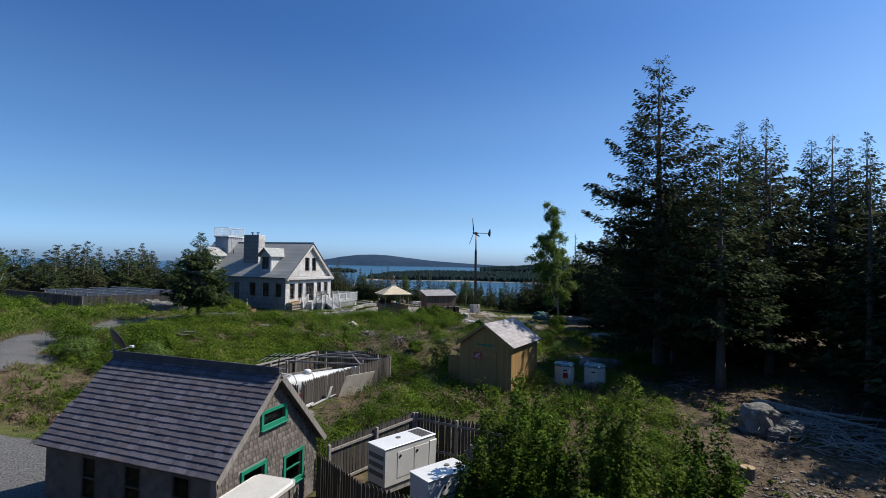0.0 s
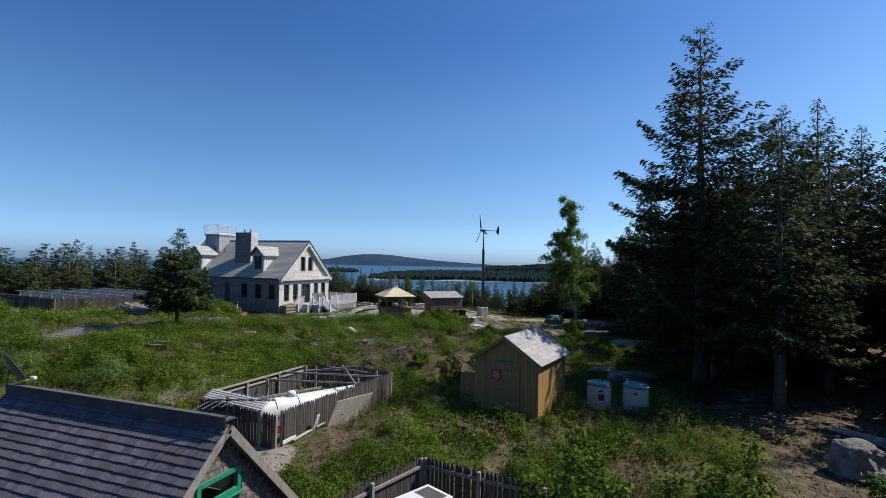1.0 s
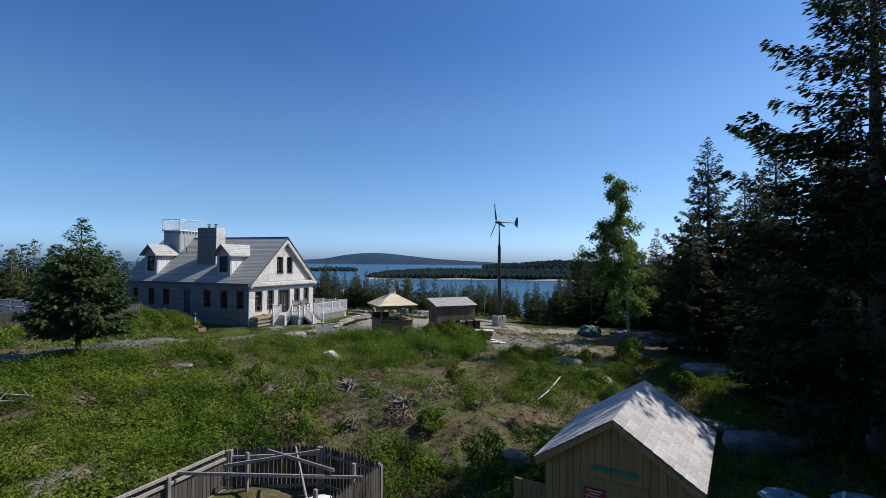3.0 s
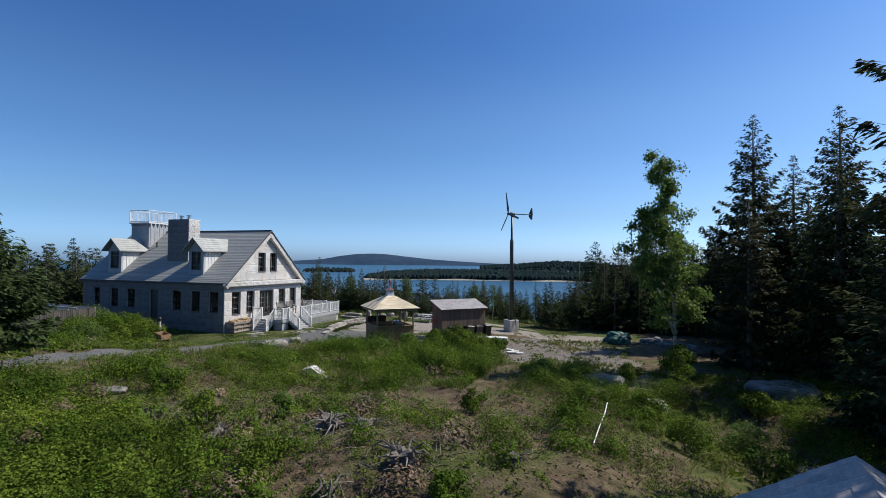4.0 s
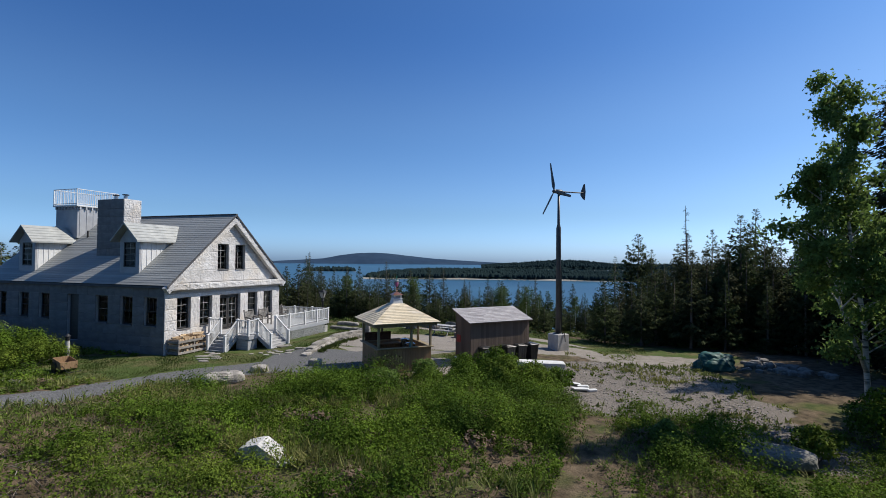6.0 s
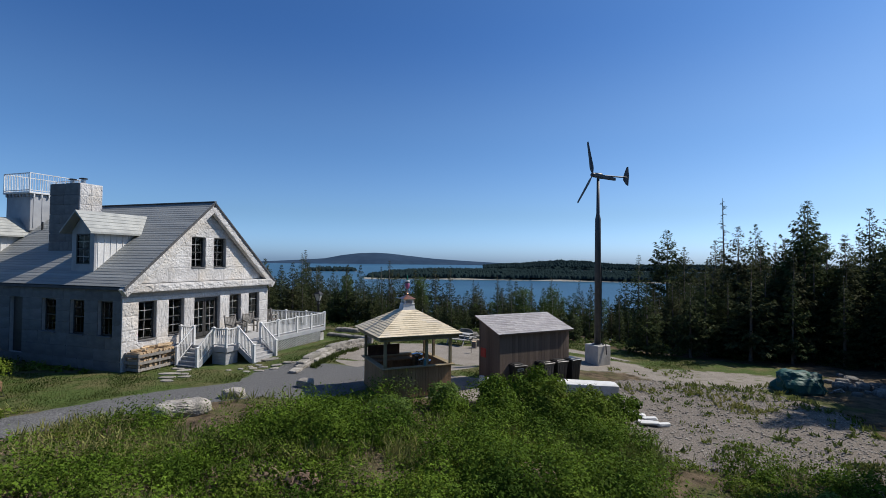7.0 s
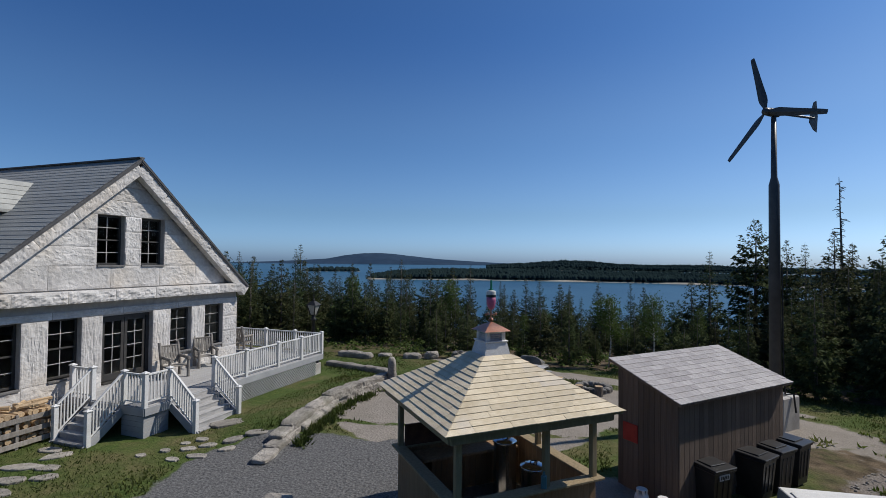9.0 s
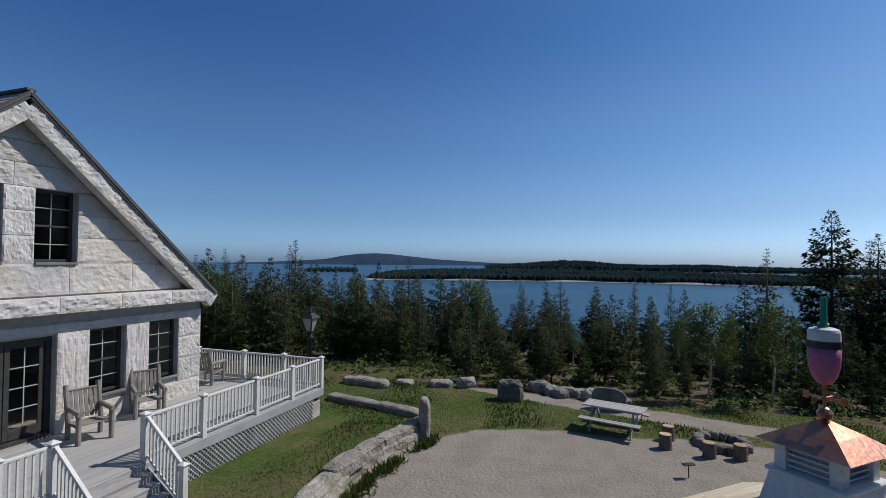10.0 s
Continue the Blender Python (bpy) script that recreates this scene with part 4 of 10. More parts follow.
# french door
a, b, c, d = GABLE_OPEN[2]
g = hgeo()
for y in (a + 0.06, b - 0.06):
    g.box((HX1 - 0.2, y, (c + d) / 2), (0.12, 0.12, d - c))
g.box((HX1 - 0.2, (a + b) / 2, d - 0.06), (0.12, b - a - 0.24, 0.12))
g.box((HX1 - 0.15, (a + b) / 2, c + 0.03), (0.3, b - a - 0.24, 0.06))
fdoor = part("french_door", g, DARK_FRAME, house, "dark glazed double door")
for k in range(2):
    y0 = a + 0.12 + k * (b - a - 0.24) / 2
    y1 = y0 + (b - a - 0.24) / 2 - 0.01
    g = hgeo()
    for y in (y0 + 0.06, y1 - 0.06):
        g.box((HX1 - 0.2, y, (c + d) / 2), (0.05, 0.11, d - c - 0.2), ch=0.004)
    for z, hgt in ((c + 0.2, 0.24), (d - 0.17, 0.1)):
        g.box((HX1 - 0.2, (y0 + y1) / 2, z), (0.05, y1 - y0 - 0.23, hgt), ch=0.004)
    leaf = part("door_leaf", g, DARK_FRAME, fdoor)
    g = hgeo()
    g.box((HX1 - 0.205, (y0 + y1) / 2, (c + d) / 2), (0.006, y1 - y0 - 0.2, d - c - 0.4))
    pn = part("pane", g, GLASS, fdoor)
    pn.visible_shadow = False
    for q in range(1, 4):
        g = hgeo()
        g.box((HX1 - 0.195, (y0 + y1) / 2, c + 0.3 + (d - c - 0.5) * q / 4), (0.02, y1 - y0 - 0.22, 0.02))
        part("muntin", g, MUNTIN, fdoor)
    g = hgeo()
    g.box((HX1 - 0.195, (y0 + y1) / 2, (c + d) / 2), (0.018, 0.02, d - c - 0.42))
    part("muntin", g, MUNTIN, fdoor)
# roof
ang = math.atan(SLOPE)
RX0, RX1 = -56.2, -38.93
ln = math.hypot(RIDGE_Y - EAVE_Y0, RIDGE_Z - EAVE)
for side, name in ((-1, "front_roof"), (1, "back_roof")):
    rot = Matrix.Rotation(-side * ang, 3, "X")
    g = hgeo()
    c = Vector(((RX0 + RX1) / 2, RIDGE_Y + side * (RIDGE_Y - EAVE_Y0) / 2, (EAVE + RIDGE_Z) / 2)) + rot @ Vector((0, 0, -0.07))
    g.box(c, (RX1 - RX0, ln, 0.10), rot)
    roof = part(name, g, SLATE_DARK, house, "grey slate roof slope", recalc=False)
    n = 34
    course = Geo().box((0, 0, 0), (1, 1, 1), ch=0.0).mesh("slate_course")
    mats = []
    tilt = Matrix.Rotation(-side * (ang - 0.05), 3, "X")
    for k in range(n):
        t = (k + 0.5) / n
        p = Vector(((RX0 + RX1) / 2, RIDGE_Y + side * (RIDGE_Y - EAVE_Y0) * (1 - t), EAVE + (RIDGE_Z - EAVE) * t)) + rot @ Vector((0, 0, -0.005))
        mats.append(place(p - HO, (RX1 - RX0 + 0.04, ln / n * 1.12, 0.018), tilt))
    pieces("slate_course", roof, SLATE, course, mats)
g = hgeo()
g.beam((RX0, RIDGE_Y, RIDGE_Z + 0.02), (RX1 + 0.02, RIDGE_Y, RIDGE_Z + 0.02), 0.2, 0.06)
part("ridge_cap", g, SLATE_DARK, house)
for side in (-1, 1):
    g = hgeo()
    for xx in (RX1 + 0.005,):
        g.beam((xx, RIDGE_Y + side * (RIDGE_Y - EAVE_Y0 + 0.06), EAVE - 0.10), (xx, RIDGE_Y, RIDGE_Z - 0.04), 0.03, 0.09)
    part("verge_board", g, SLATE_DARK, house, "dark thin verge edge")
g = hgeo()
g.beam((RX0, EAVE_Y0 + 0.02, EAVE - 0.12), (RX1, EAVE_Y0 + 0.02, EAVE - 0.12), 0.12, 0.12)
part("gutter", g, SLATE_DARK, house, "dark eaves gutter")


def dormer(cx):
    y0, w, ze, zt = 49.45, 1.66, 6.12, 7.2
    x0, x1 = cx - w / 2, cx + w / 2
    wo = (cx - 0.52, cx + 0.52, 4.38, 5.98)
    zb = roof_at(y0) - 0.15
    g = hgeo()
    for a, b, c, d in wall_cells(x0, x1, zb, ze, [wo]):
        g.box(((a + b) / 2, y0 + 0.06, (c + d) / 2), (b - a, 0.12, d - c))
    g.prism([(x0, ze), (x1, ze), (cx, zt - 0.12)], 0.12, "Y", y0)
    dm = part("dormer", g, GREY_SIDING, house, "dormer with slate gable roof, its shaded faces coloured grey", recalc=True)
    ye = EAVE_Y0 + (ze - EAVE) / SLOPE
    for xx, s in ((x0, -1), (x1, 1)):
        g = hgeo()
        g.prism([(y0 + 0.12, zb), (y0 + 0.12, ze), (ye, ze)], 0.1, "X", xx - (0.1 if s > 0 else 0))
        # sunward cheek white, other faces grey: light and shade put into colour
        part("cheek", g, WHITE_TRIM if s > 0 else GREY_SIDING, dm, "board and batten cheek")
        for k in range(7):
            yb = y0 + 0.2 + k * 0.34
            zl = roof_at(yb) - 0.02
            if zl < ze - 0.05:
                g = hgeo()
                g.box((xx + s * 0.012, yb, (zl + ze) / 2), (0.024, 0.04, ze - zl))
                part("batten", g, WHITE_TRIM if s > 0 else GREY_SIDING, dm)
    window(dm, hgeo, "Y", y0, *wo, sill=False, depth=0.06, rows=2)
    half = 1.17
    yb = EAVE_Y0 + (zt - EAVE) / SLOPE
    for s in (-1, 1):
        g = hgeo()
        yl = EAVE_Y0 + (ze - 0.05 - EAVE) / SLOPE
        g.add([(cx, y0 - 0.45, zt), (cx + s * half, y0 - 0.45, ze - 0.05), (cx + s * half, yl, ze - 0.05), (cx, yb, zt),
               (cx, y0 - 0.45, zt - 0.10), (cx + s * half, y0 - 0.45, ze - 0.15), (cx + s * half, yl, ze - 0.15), (cx, yb, zt - 0.10)],
              [(0, 1, 2, 3), (7, 6, 5, 4), (0, 4, 5, 1), (1, 5, 6, 2), (2, 6, 7, 3), (3, 7, 4, 0)])
        part("dormer_roof", g, SLATE, dm)
        for k in range(1, 6):
            t = k / 6
            g = hgeo()
            xk, zk = cx + s * half * t, zt + (ze - 0.05 - zt) * t
            yk = yb + (yl - yb) * t
            g.box((xk, (y0 - 0.45 + yk) / 2, zk + 0.008), (0.03, yk - y0 + 0.45, 0.02), Matrix.Rotation(s * 0.72, 3, "Y"))
            part("slate_course", g, SLATE, dm)


dormer(-43.05)
dormer(-52.75)

# chimney
cx0, cx1, cy0, cy1, ctop = -47.75, -45.35, 50.75, 52.05, 8.95
g = hgeo()
g.box(((cx0 + cx1) / 2, (cy0 + cy1) / 2, (4.6 + ctop) / 2), (cx1 - cx0 - 0.06, cy1 - cy0 - 0.06, ctop - 4.6))
chimney = part("chimney", g, MORTAR, house, "square granite block chimney")
for a, b, c, d in course_blocks(cy0, cy1, [5.0, 5.6, 6.1, 6.65, 7.2, 7.75, 8.3, ctop + 0.02], [], rnd, 0.6, 1.2):
    ob = new("granite_block", rnd.choice(STONES))
    ob.parent = chimney
    ob.matrix_basis = place(Vector((cx1 + 0.0, (a + b) / 2, (c + d) / 2)) - HO, (0.07, b - a - 0.01, d - c - 0.012))
# chimney front gets shade-darkened granite, its sunward face plain granite
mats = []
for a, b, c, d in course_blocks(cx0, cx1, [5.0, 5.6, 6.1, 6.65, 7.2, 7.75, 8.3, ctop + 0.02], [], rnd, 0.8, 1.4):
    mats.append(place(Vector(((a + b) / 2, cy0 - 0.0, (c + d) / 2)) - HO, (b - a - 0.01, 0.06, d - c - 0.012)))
pieces("granite_block", chimney, GRANITE_SHADED, unit_piece("granite_block", 0.04), mats)
for xx in (-46.9, -46.0):
    g = hgeo()
    g.lathe((xx, (cy0 + cy1) / 2, ctop), [(0.13, 0), (0.13, 0.28), (0.12, 0.28), (0.12, 0.3)], 12)
    flue = part("flue", g, STEEL, chimney)
    g = hgeo()
    g.lathe((xx, (cy0 + cy1) / 2, ctop + 0.34), [(0.21, 0), (0.21, 0.05), (0.12, 0.07)], 12)
    part("flue_cap", g, IRON, chimney)
g = hgeo()
g.tube([(-50.9, 52.3, roof_at(52.3) - 0.1), (-50.9, 52.3, roof_at(52.3) + 0.5)], 0.06)
part("vent_pipe", g, IRON, house, "black vent pipe")

# roof cupola with railed lookout
ux0, ux1, uy0, uy1, uz = -54.0, -51.7, 52.05, 55.0, 8.75
g = hgeo()
g.box(((ux0 + ux1) / 2, (uy0 + uy1) / 2, (6.4 + uz) / 2), (ux1 - ux0, uy1 - uy0, uz - 6.4), ch=0.02)
lookout = part("lookout", g, GREY_SIDING, house, "box lookout in shade-grey with white railing on the ridge")
for k in range(8):
    g = hgeo()
    g.box((ux1 + 0.012, uy0 + 0.2 + k * 0.5, (6.6 + uz) / 2), (0.024, 0.05, uz - 6.6))
    part("batten", g, GREY_SIDING, lookout)
g = hgeo()
g.box(((ux0 + ux1) / 2, (uy0 + uy1) / 2, uz + 0.06), (ux1 - ux0 + 0.3, uy1 - uy0 + 0.3, 0.12), ch=0.02)
part("platform", g, WHITE_TRIM, lookout)
# brackets grey on the shaded front, white sunward: shade put into colour
for k in range(7):
    g = hgeo()
    g.box((ux0 + 0.15 + k * (ux1 - ux0 - 0.3) / 6, uy0 - 0.07, uz - 0.10), (0.08, 0.14, 0.2), ch=0.01)
    part("bracket", g, GREY_SIDING, lookout)
    g = hgeo()
    g.box((ux1 + 0.07, uy0 + 0.15 + k * (uy1 - uy0 - 0.3) / 6, uz - 0.10), (0.14, 0.08, 0.2), ch=0.01)
    part("bracket", g, WHITE_TRIM, lookout)
g = hgeo()
rail = [(ux0 - .1, uy0 - .1), (ux1 + .1, uy0 - .1), (ux1 + .1, uy1 + .1), (ux0 - .1, uy1 + .1)]
for (ax, ay), (bx, by) in zip(rail, rail[1:] + rail[:1]):
    for z in (uz + 0.22, uz + 1.3):
        g = hgeo()
        g.beam((ax, ay, z), (bx, by, z), 0.05, 0.05)
        part("rail", g, WHITE_TRIM, lookout)
    n = int(math.hypot(bx - ax, by - ay) / 0.15)
    for k in range(n):
        g = hgeo()
        x, y = ax + (bx - ax) * k / n, ay + (by - ay) * k / n
        w = 0.06 if k == 0 else 0.02
        g.box((x, y, uz + 0.72), (w, w, 1.2))
        part("baluster", g, WHITE_TRIM, lookout, recalc=False)


# ---------------------------------------------------------------- deck
DX, DY0, DY1, DZ = -35.95, 52.05, 61.35, 0.10
deck = thing("deck", "grey board deck with white balustrade and lattice skirt", "deck", (DX, DY0, -0.9))
DO = Vector((DX, DY0, -0.9))


def dgeo():
    return Local(DO)


mats = []
plank = unit_piece("deck_board", 0.04)
n = 26
for k in range(n):
    xx = HX1 + 0.06 + (DX - HX1 - 0.06) * (k + 0.5) / n
    mats.append(place(Vector((xx, (DY0 + DY1) / 2, DZ - 0.015)) - DO, ((DX - HX1) / n - 0.008, DY1 - DY0, 0.03)))
for k in range(14):
    xx = -41.4 + (HX1 + 0.06 + 41.4) * (k + 0.5) / 14
    mats.append(place(Vector((xx, (HY1 + 0.1 + DY1) / 2, DZ - 0.015)) - DO, (0.135, DY1 - HY1 - 0.1, 0.03)))
pieces("deck_board", deck, DECK_GREY, plank, mats)
g = dgeo()
g.box((DX + 0.01, (DY0 + DY1) / 2, DZ - 0.15), (0.04, DY1 - DY0, 0.24), ch=0.005)
g.box(((DX + HX1) / 2, DY0 - 0.01, DZ - 0.15), (DX - HX1, 0.04, 0.24), ch=0.005)
g.box(((DX - 41.4) / 2, DY1 + 0.01, DZ - 0.15), (DX + 41.4, 0.04, 0.24), ch=0.005)
part("fascia", g, GREY_SIDING, deck)
for k in range(7):
    y = DY0 + 0.2 + k * 1.48
    g = dgeo()
    g.box((DX - 0.15, y, -0.5), (0.14, 0.14, 0.96))
    part("support_post", g, OLD_BOARD, deck)
for (x, y, sx, sy) in ((DX - 0.35, DY1 - 0.3, 0.6, 0.5), (DX - 0.35, DY0 + 0.3, 0.6, 0.5)):
    g = dgeo()
    g.box((x, y, -0.62), (sx, sy, 0.62), ch=0.03)
    part("pier", g, CONCRETE, deck, "grey stone pier under the deck")
# lattice skirt
lat = dgeo()
y0, y1, z0, z1 = 55.0, DY1 - 0.55, -0.92, DZ - 0.28
h = z1 - z0
for s in (1, -1):
    y = y0 - h
    while y < y1 + h:
        a, b = (y, z0), (y + h, z1)
        if s < 0:
            a, b = (y, z1), (y + h, z0)
        t0, t1 = max(0, (y0 - y) / h), min(1, (y1 - y) / h)
        if t1 > t0 + 0.05:
            p = [(DX - 0.02 - 0.012 * s, a[0] + (b[0] - a[0]) * t, a[1] + (b[1] - a[1]) * t) for t in (t0, t1)]
            lat.beam(p[0], p[1], 0.012, 0.045, ch=0, up=(1, 0, 0))
        y += 0.13
part("lattice", lat, WHITE_TRIM, deck, "white diagonal lattice", recalc=False)


def post(g_at, ztop, zbot, parent=deck):
    g = dgeo()
    g.box((*g_at, (ztop - 0.06 + zbot) / 2), (0.13, 0.13, ztop - 0.06 - zbot), ch=0.006)
    p = part("rail_post", g, WHITE_TRIM, parent, "white square post with cap")
    g = dgeo()
    g.box((*g_at, ztop - 0.045), (0.18, 0.18, 0.03), ch=0.008)
    g.add([(g_at[0] - .08, g_at[1] - .08, ztop - .03), (g_at[0] + .08, g_at[1] - .08, ztop - .03), (g_at[0] + .08, g_at[1] + .08, ztop - .03), (g_at[0] - .08, g_at[1] + .08, ztop - .03), (*g_at, ztop + 0.02)],
          [(0, 1, 4), (1, 2, 4), (2, 3, 4), (3, 0, 4)])
    part("post_cap", g, WHITE_TRIM, p)


def run(a, b, za, zb, low=0.12, parent=deck):
    """A balustrade from a to b; za, zb: the height of the walking surface at the ends."""
    a, b = Vector((*a, za)), Vector((*b, zb))
    for up, hh in ((0.93, 0.05), (low, 0.045)):
        g = dgeo()
        g.beam(a + Vector((0, 0, up)), b + Vector((0, 0, up)), 0.075 if up > 0.5 else 0.04, hh)
        part("hand_rail" if up > 0.5 else "bottom_rail", g, WHITE_TRIM, parent)
    d = (b - a).length
    n = max(2, int(d / 0.115))
    for k in range(1, n):
        p = a + (b - a) * k / n
        g = dgeo()
        g.box((p.x, p.y, p.z + (low + 0.92) / 2), (0.034, 0.034, 0.92 - low))
        part("baluster", g, WHITE_TRIM, parent, recalc=False)


TOPZ = 1.13
front = [61.3, 59.72, 58.15, 56.3, 54.75]
for y in front:
    post((DX - 0.05, y), TOPZ, DZ - 0.05)
for p, q in zip(front[:-1], front[1:]):
    run((DX - 0.05, p - 0.065), (DX - 0.05, q + 0.065), DZ, DZ)
back = [-37.5, -39.2, -41.3]
for x in back:
    post((x, DY1 - 0.05), TOPZ, DZ - 0.05)
for p, q in zip([DX - 0.05] + back[:-1], back):
    run((p - 0.065, DY1 - 0.05), (q + 0.065, DY1 - 0.05), DZ, DZ)
for xy in ((DX - 0.05, 52.95), (DX - 0.05, 52.1), (-36.85, 52.1), (-38.2, 52.1), (-39.1, 52.1)):
    post(xy, TOPZ, DZ - 0.05)
run((DX - 0.05, 52.88), (DX - 0.05, 52.17), DZ, DZ)
run((DX - 0.115, 52.1), (-36.78, 52.1), DZ, DZ)
run((-38.27, 52.1), (-39.03, 52.1), DZ, DZ)
# wide stair towards the lawn and narrow stair towards the wood rack
SG = -0.92
for k in range(5):
    z = DZ - (k + 1) * (DZ - SG) / 6
    g = dgeo()
    g.box((DX + 0.15 + 0.22 * k, 53.85, z - 0.02), (0.26, 1.7, 0.04), ch=0.006)
    part("tread", g, DECK_GREY, deck)
    g = dgeo()
    g.box((-37.52, DY0 - 0.15 - 0.22 * k, z - 0.02), (1.25, 0.26, 0.04), ch=0.006)
    part("tread", g, DECK_GREY, deck)
RISE = (DZ - SG) / 6
for k in range(6):
    z = DZ - (k + 0.5) * RISE - 0.02
    g = dgeo()
    g.box((DX + 0.035 + 0.22 * k, 53.85, z), (0.02, 1.68, RISE - 0.042))
    part("riser", g, DECK_GREY, deck)
    g = dgeo()
    g.box((-37.52, DY0 - 0.035 - 0.22 * k, z), (1.23, 0.02, RISE - 0.042))
    part("riser", g, DECK_GREY, deck)
# boarded skirt under the landing between the two stairs
for k in range(5):
    z = SG - 0.06 + (DZ - 0.24 - SG) * (k + 0.5) / 5
    h_ = (DZ - 0.24 - SG) / 5 - 0.008
    g = dgeo()
    g.box((DX - 0.06, 52.50, z), (0.025, 0.86, h_), ch=0.003)
    part("skirt_board", g, GREY_SIDING, deck)
    g = dgeo()
    g.box(((DX - 0.075 - 36.90) / 2, 52.085, z), (DX - 0.075 + 36.90, 0.025, h_), ch=0.003)
    part("skirt_board", g, GREY_SIDING, deck)
for y in (52.95, 54.75):
    post((DX + 1.02, y), 0.22, SG)
    run((DX + 0.015, y), (DX + 0.955, y), DZ, SG + 0.20)
    g = dgeo()
    g.beam((DX, y, DZ - 0.2), (DX + 1.1, y, SG + 0.02), 0.05, 0.24)
    part("stringer", g, GREY_SIDING, deck)
for x in (-36.85, -38.2):
    post((x, DY0 - 1.02), 0.22, SG)
    run((x, DY0 - 0.015), (x, DY0 - 0.955), DZ, SG + 0.20)
    g = dgeo()
    g.beam((x, DY0, DZ - 0.2), (x, DY0 - 1.1, SG + 0.02), 0.05, 0.24)
    part("stringer", g, GREY_SIDING, deck)


# ---------------------------------------------------------------- open-air cook shelter
GZ = (-25.29, 51.10)
GZB = gz(*GZ)
shelter = thing("cook_shelter", "open cedar cooking shelter with hipped shingle roof", "gazebo", (*GZ, GZB), 43.6)
EZ, HALF = 1.735 - GZB, 1.80                    # eave height and half width, in the shelter's own space
PITCH = 0.579
TOPW = 0.29
CT = 0.43 - GZB                                # counter height


def faces_of(parent):
    for k in range(4):
        yield k, Matrix.Rotation(math.pi / 2 * k, 3, "Z")


shin = unit_piece("roof_shingle", 0.05)
for k, rot in faces_of(shelter):
    g = Geo()
    za = EZ + (HALF - TOPW) * PITCH
    pts = [(-HALF, -HALF, EZ), (HALF, -HALF, EZ), (TOPW, -TOPW, za), (-TOPW, -TOPW, za)]
    lo = [(x, y, z - 0.035) for x, y, z in pts]
    g.add([rot @ Vector(p) for p in pts + lo], [(0, 1, 2, 3), (7, 6, 5, 4), (0, 4, 5, 1), (1, 5, 6, 2), (2, 6, 7, 3), (3, 7, 4, 0)])
    deckp = part("roof_slope", g, CEDAR_POST, shelter, "pale new shingled roof slope")
    mats, n = [], 13
    tilt = rot @ Matrix.Rotation(math.atan(PITCH) - 0.10, 3, "X")
    rr = random.Random(k + 40)
    for i in range(n):
        t0, t1 = i / n, (i + 1) / n
        b0, b1 = HALF + 0.04 - (HALF - TOPW) * t0, HALF + 0.04 - (HALF - TOPW) * min(1.0, t1 + 0.014)
        y = -(HALF + 0.03) + (HALF - TOPW) * (t0 + t1) / 2
        z = EZ + (HALF - TOPW) * PITCH * (t0 + t1) / 2 + 0.022
        ln_ = (HALF - TOPW) / n * math.sqrt(1 + PITCH ** 2)
        x = -b0
        while x < b0 - 0.02:
            w = min(rr.uniform(0.35, 0.75), b0 - x)
            if b0 - x - w < 0.2:
                w = b0 - x
            if x > -b1 and x + w < b1:
                mats.append(place(rot @ Vector((x + w / 2, y, z + rr.uniform(-0.002, 0.003))), (w - 0.003, ln_ * 1.18, 0.024), tilt))
            else:
                # mitred piece at the hip
                e = Geo()
                q0, q1, r0, r1 = x + 0.002, x + w - 0.002, max(x, -b1) + 0.002, min(x + w, b1) - 0.002
                d = ln_ * 0.59
                if r1 > r0:
                    e.add([tilt.to_3x3() @ Vector(c) + rot @ Vector((0, y, z)) for c in ((q0, -d, -0.008), (q1, -d, -0.008), (r1, d, -0.008), (r0, d, -0.008), (q0, -d, 0.009), (q1, -d, 0.009), (r1, d, 0.009), (r0, d, 0.009))],
                          [(3, 2, 1, 0), (4, 5, 6, 7), (0, 1, 5, 4), (1, 2, 6, 5), (2, 3, 7, 6), (3, 0, 4, 7)])
                    part("roof_shingle", e, NEW_SHINGLE, deckp)
            x += w
    pieces("roof_shingle", deckp, NEW_SHINGLE, shin, mats)
    # fascia, posts, counter and skirt of this side
    g = Geo()
    a, b = rot @ Vector((-HALF + 0.12, -HALF + 0.12, EZ - 0.10)), rot @ Vector((HALF - 0.16, -HALF + 0.12, EZ - 0.10))
    g.beam(a, b, 0.05, 0.16)
    part("eave_beam", g, CEDAR_POST, shelter)
    for u in (-1.42, 0.35) if k != 3 else (-1.42,):
        g = Geo()
        c = rot @ Vector((u, -1.42, (CT + EZ) / 2))
        g.box(c, (0.11, 0.11, EZ - CT + (0.0 if u > -1 else 0.0)), rot, 0.008)
        part("post", g, CEDAR_POST, shelter)
    g = Geo()
    c = rot @ Vector((0.0, -1.45, CT + 0.02))
    g.box(c, (3.16 if k % 2 else 2.64, 0.26, 0.045), rot, 0.008)
    part("counter", g, CEDAR_POST, shelter, "narrow plank counter")
    mats = []
    n = 20
    for i in range(n):
        u = -1.45 + 2.9 * (i + 0.5) / n
        mats.append(place(rot @ Vector((u, -1.45, CT / 2 + 0.03)), (2.9 / n - 0.006, 0.03, CT - 0.08), rot))
    pieces("skirt_board", shelter, CEDAR, unit_piece("skirt_board", 0.06), mats)
g = Geo()
g.box((0, 0, 0.06), (2.8, 2.8, 0.12), ch=0.02)
part("plank_floor", g, OLD_BOARD, shelter)
g = Geo()
g.box((0, 1.05, CT - 0.12), (2.3, 0.6, 0.06), ch=0.01)
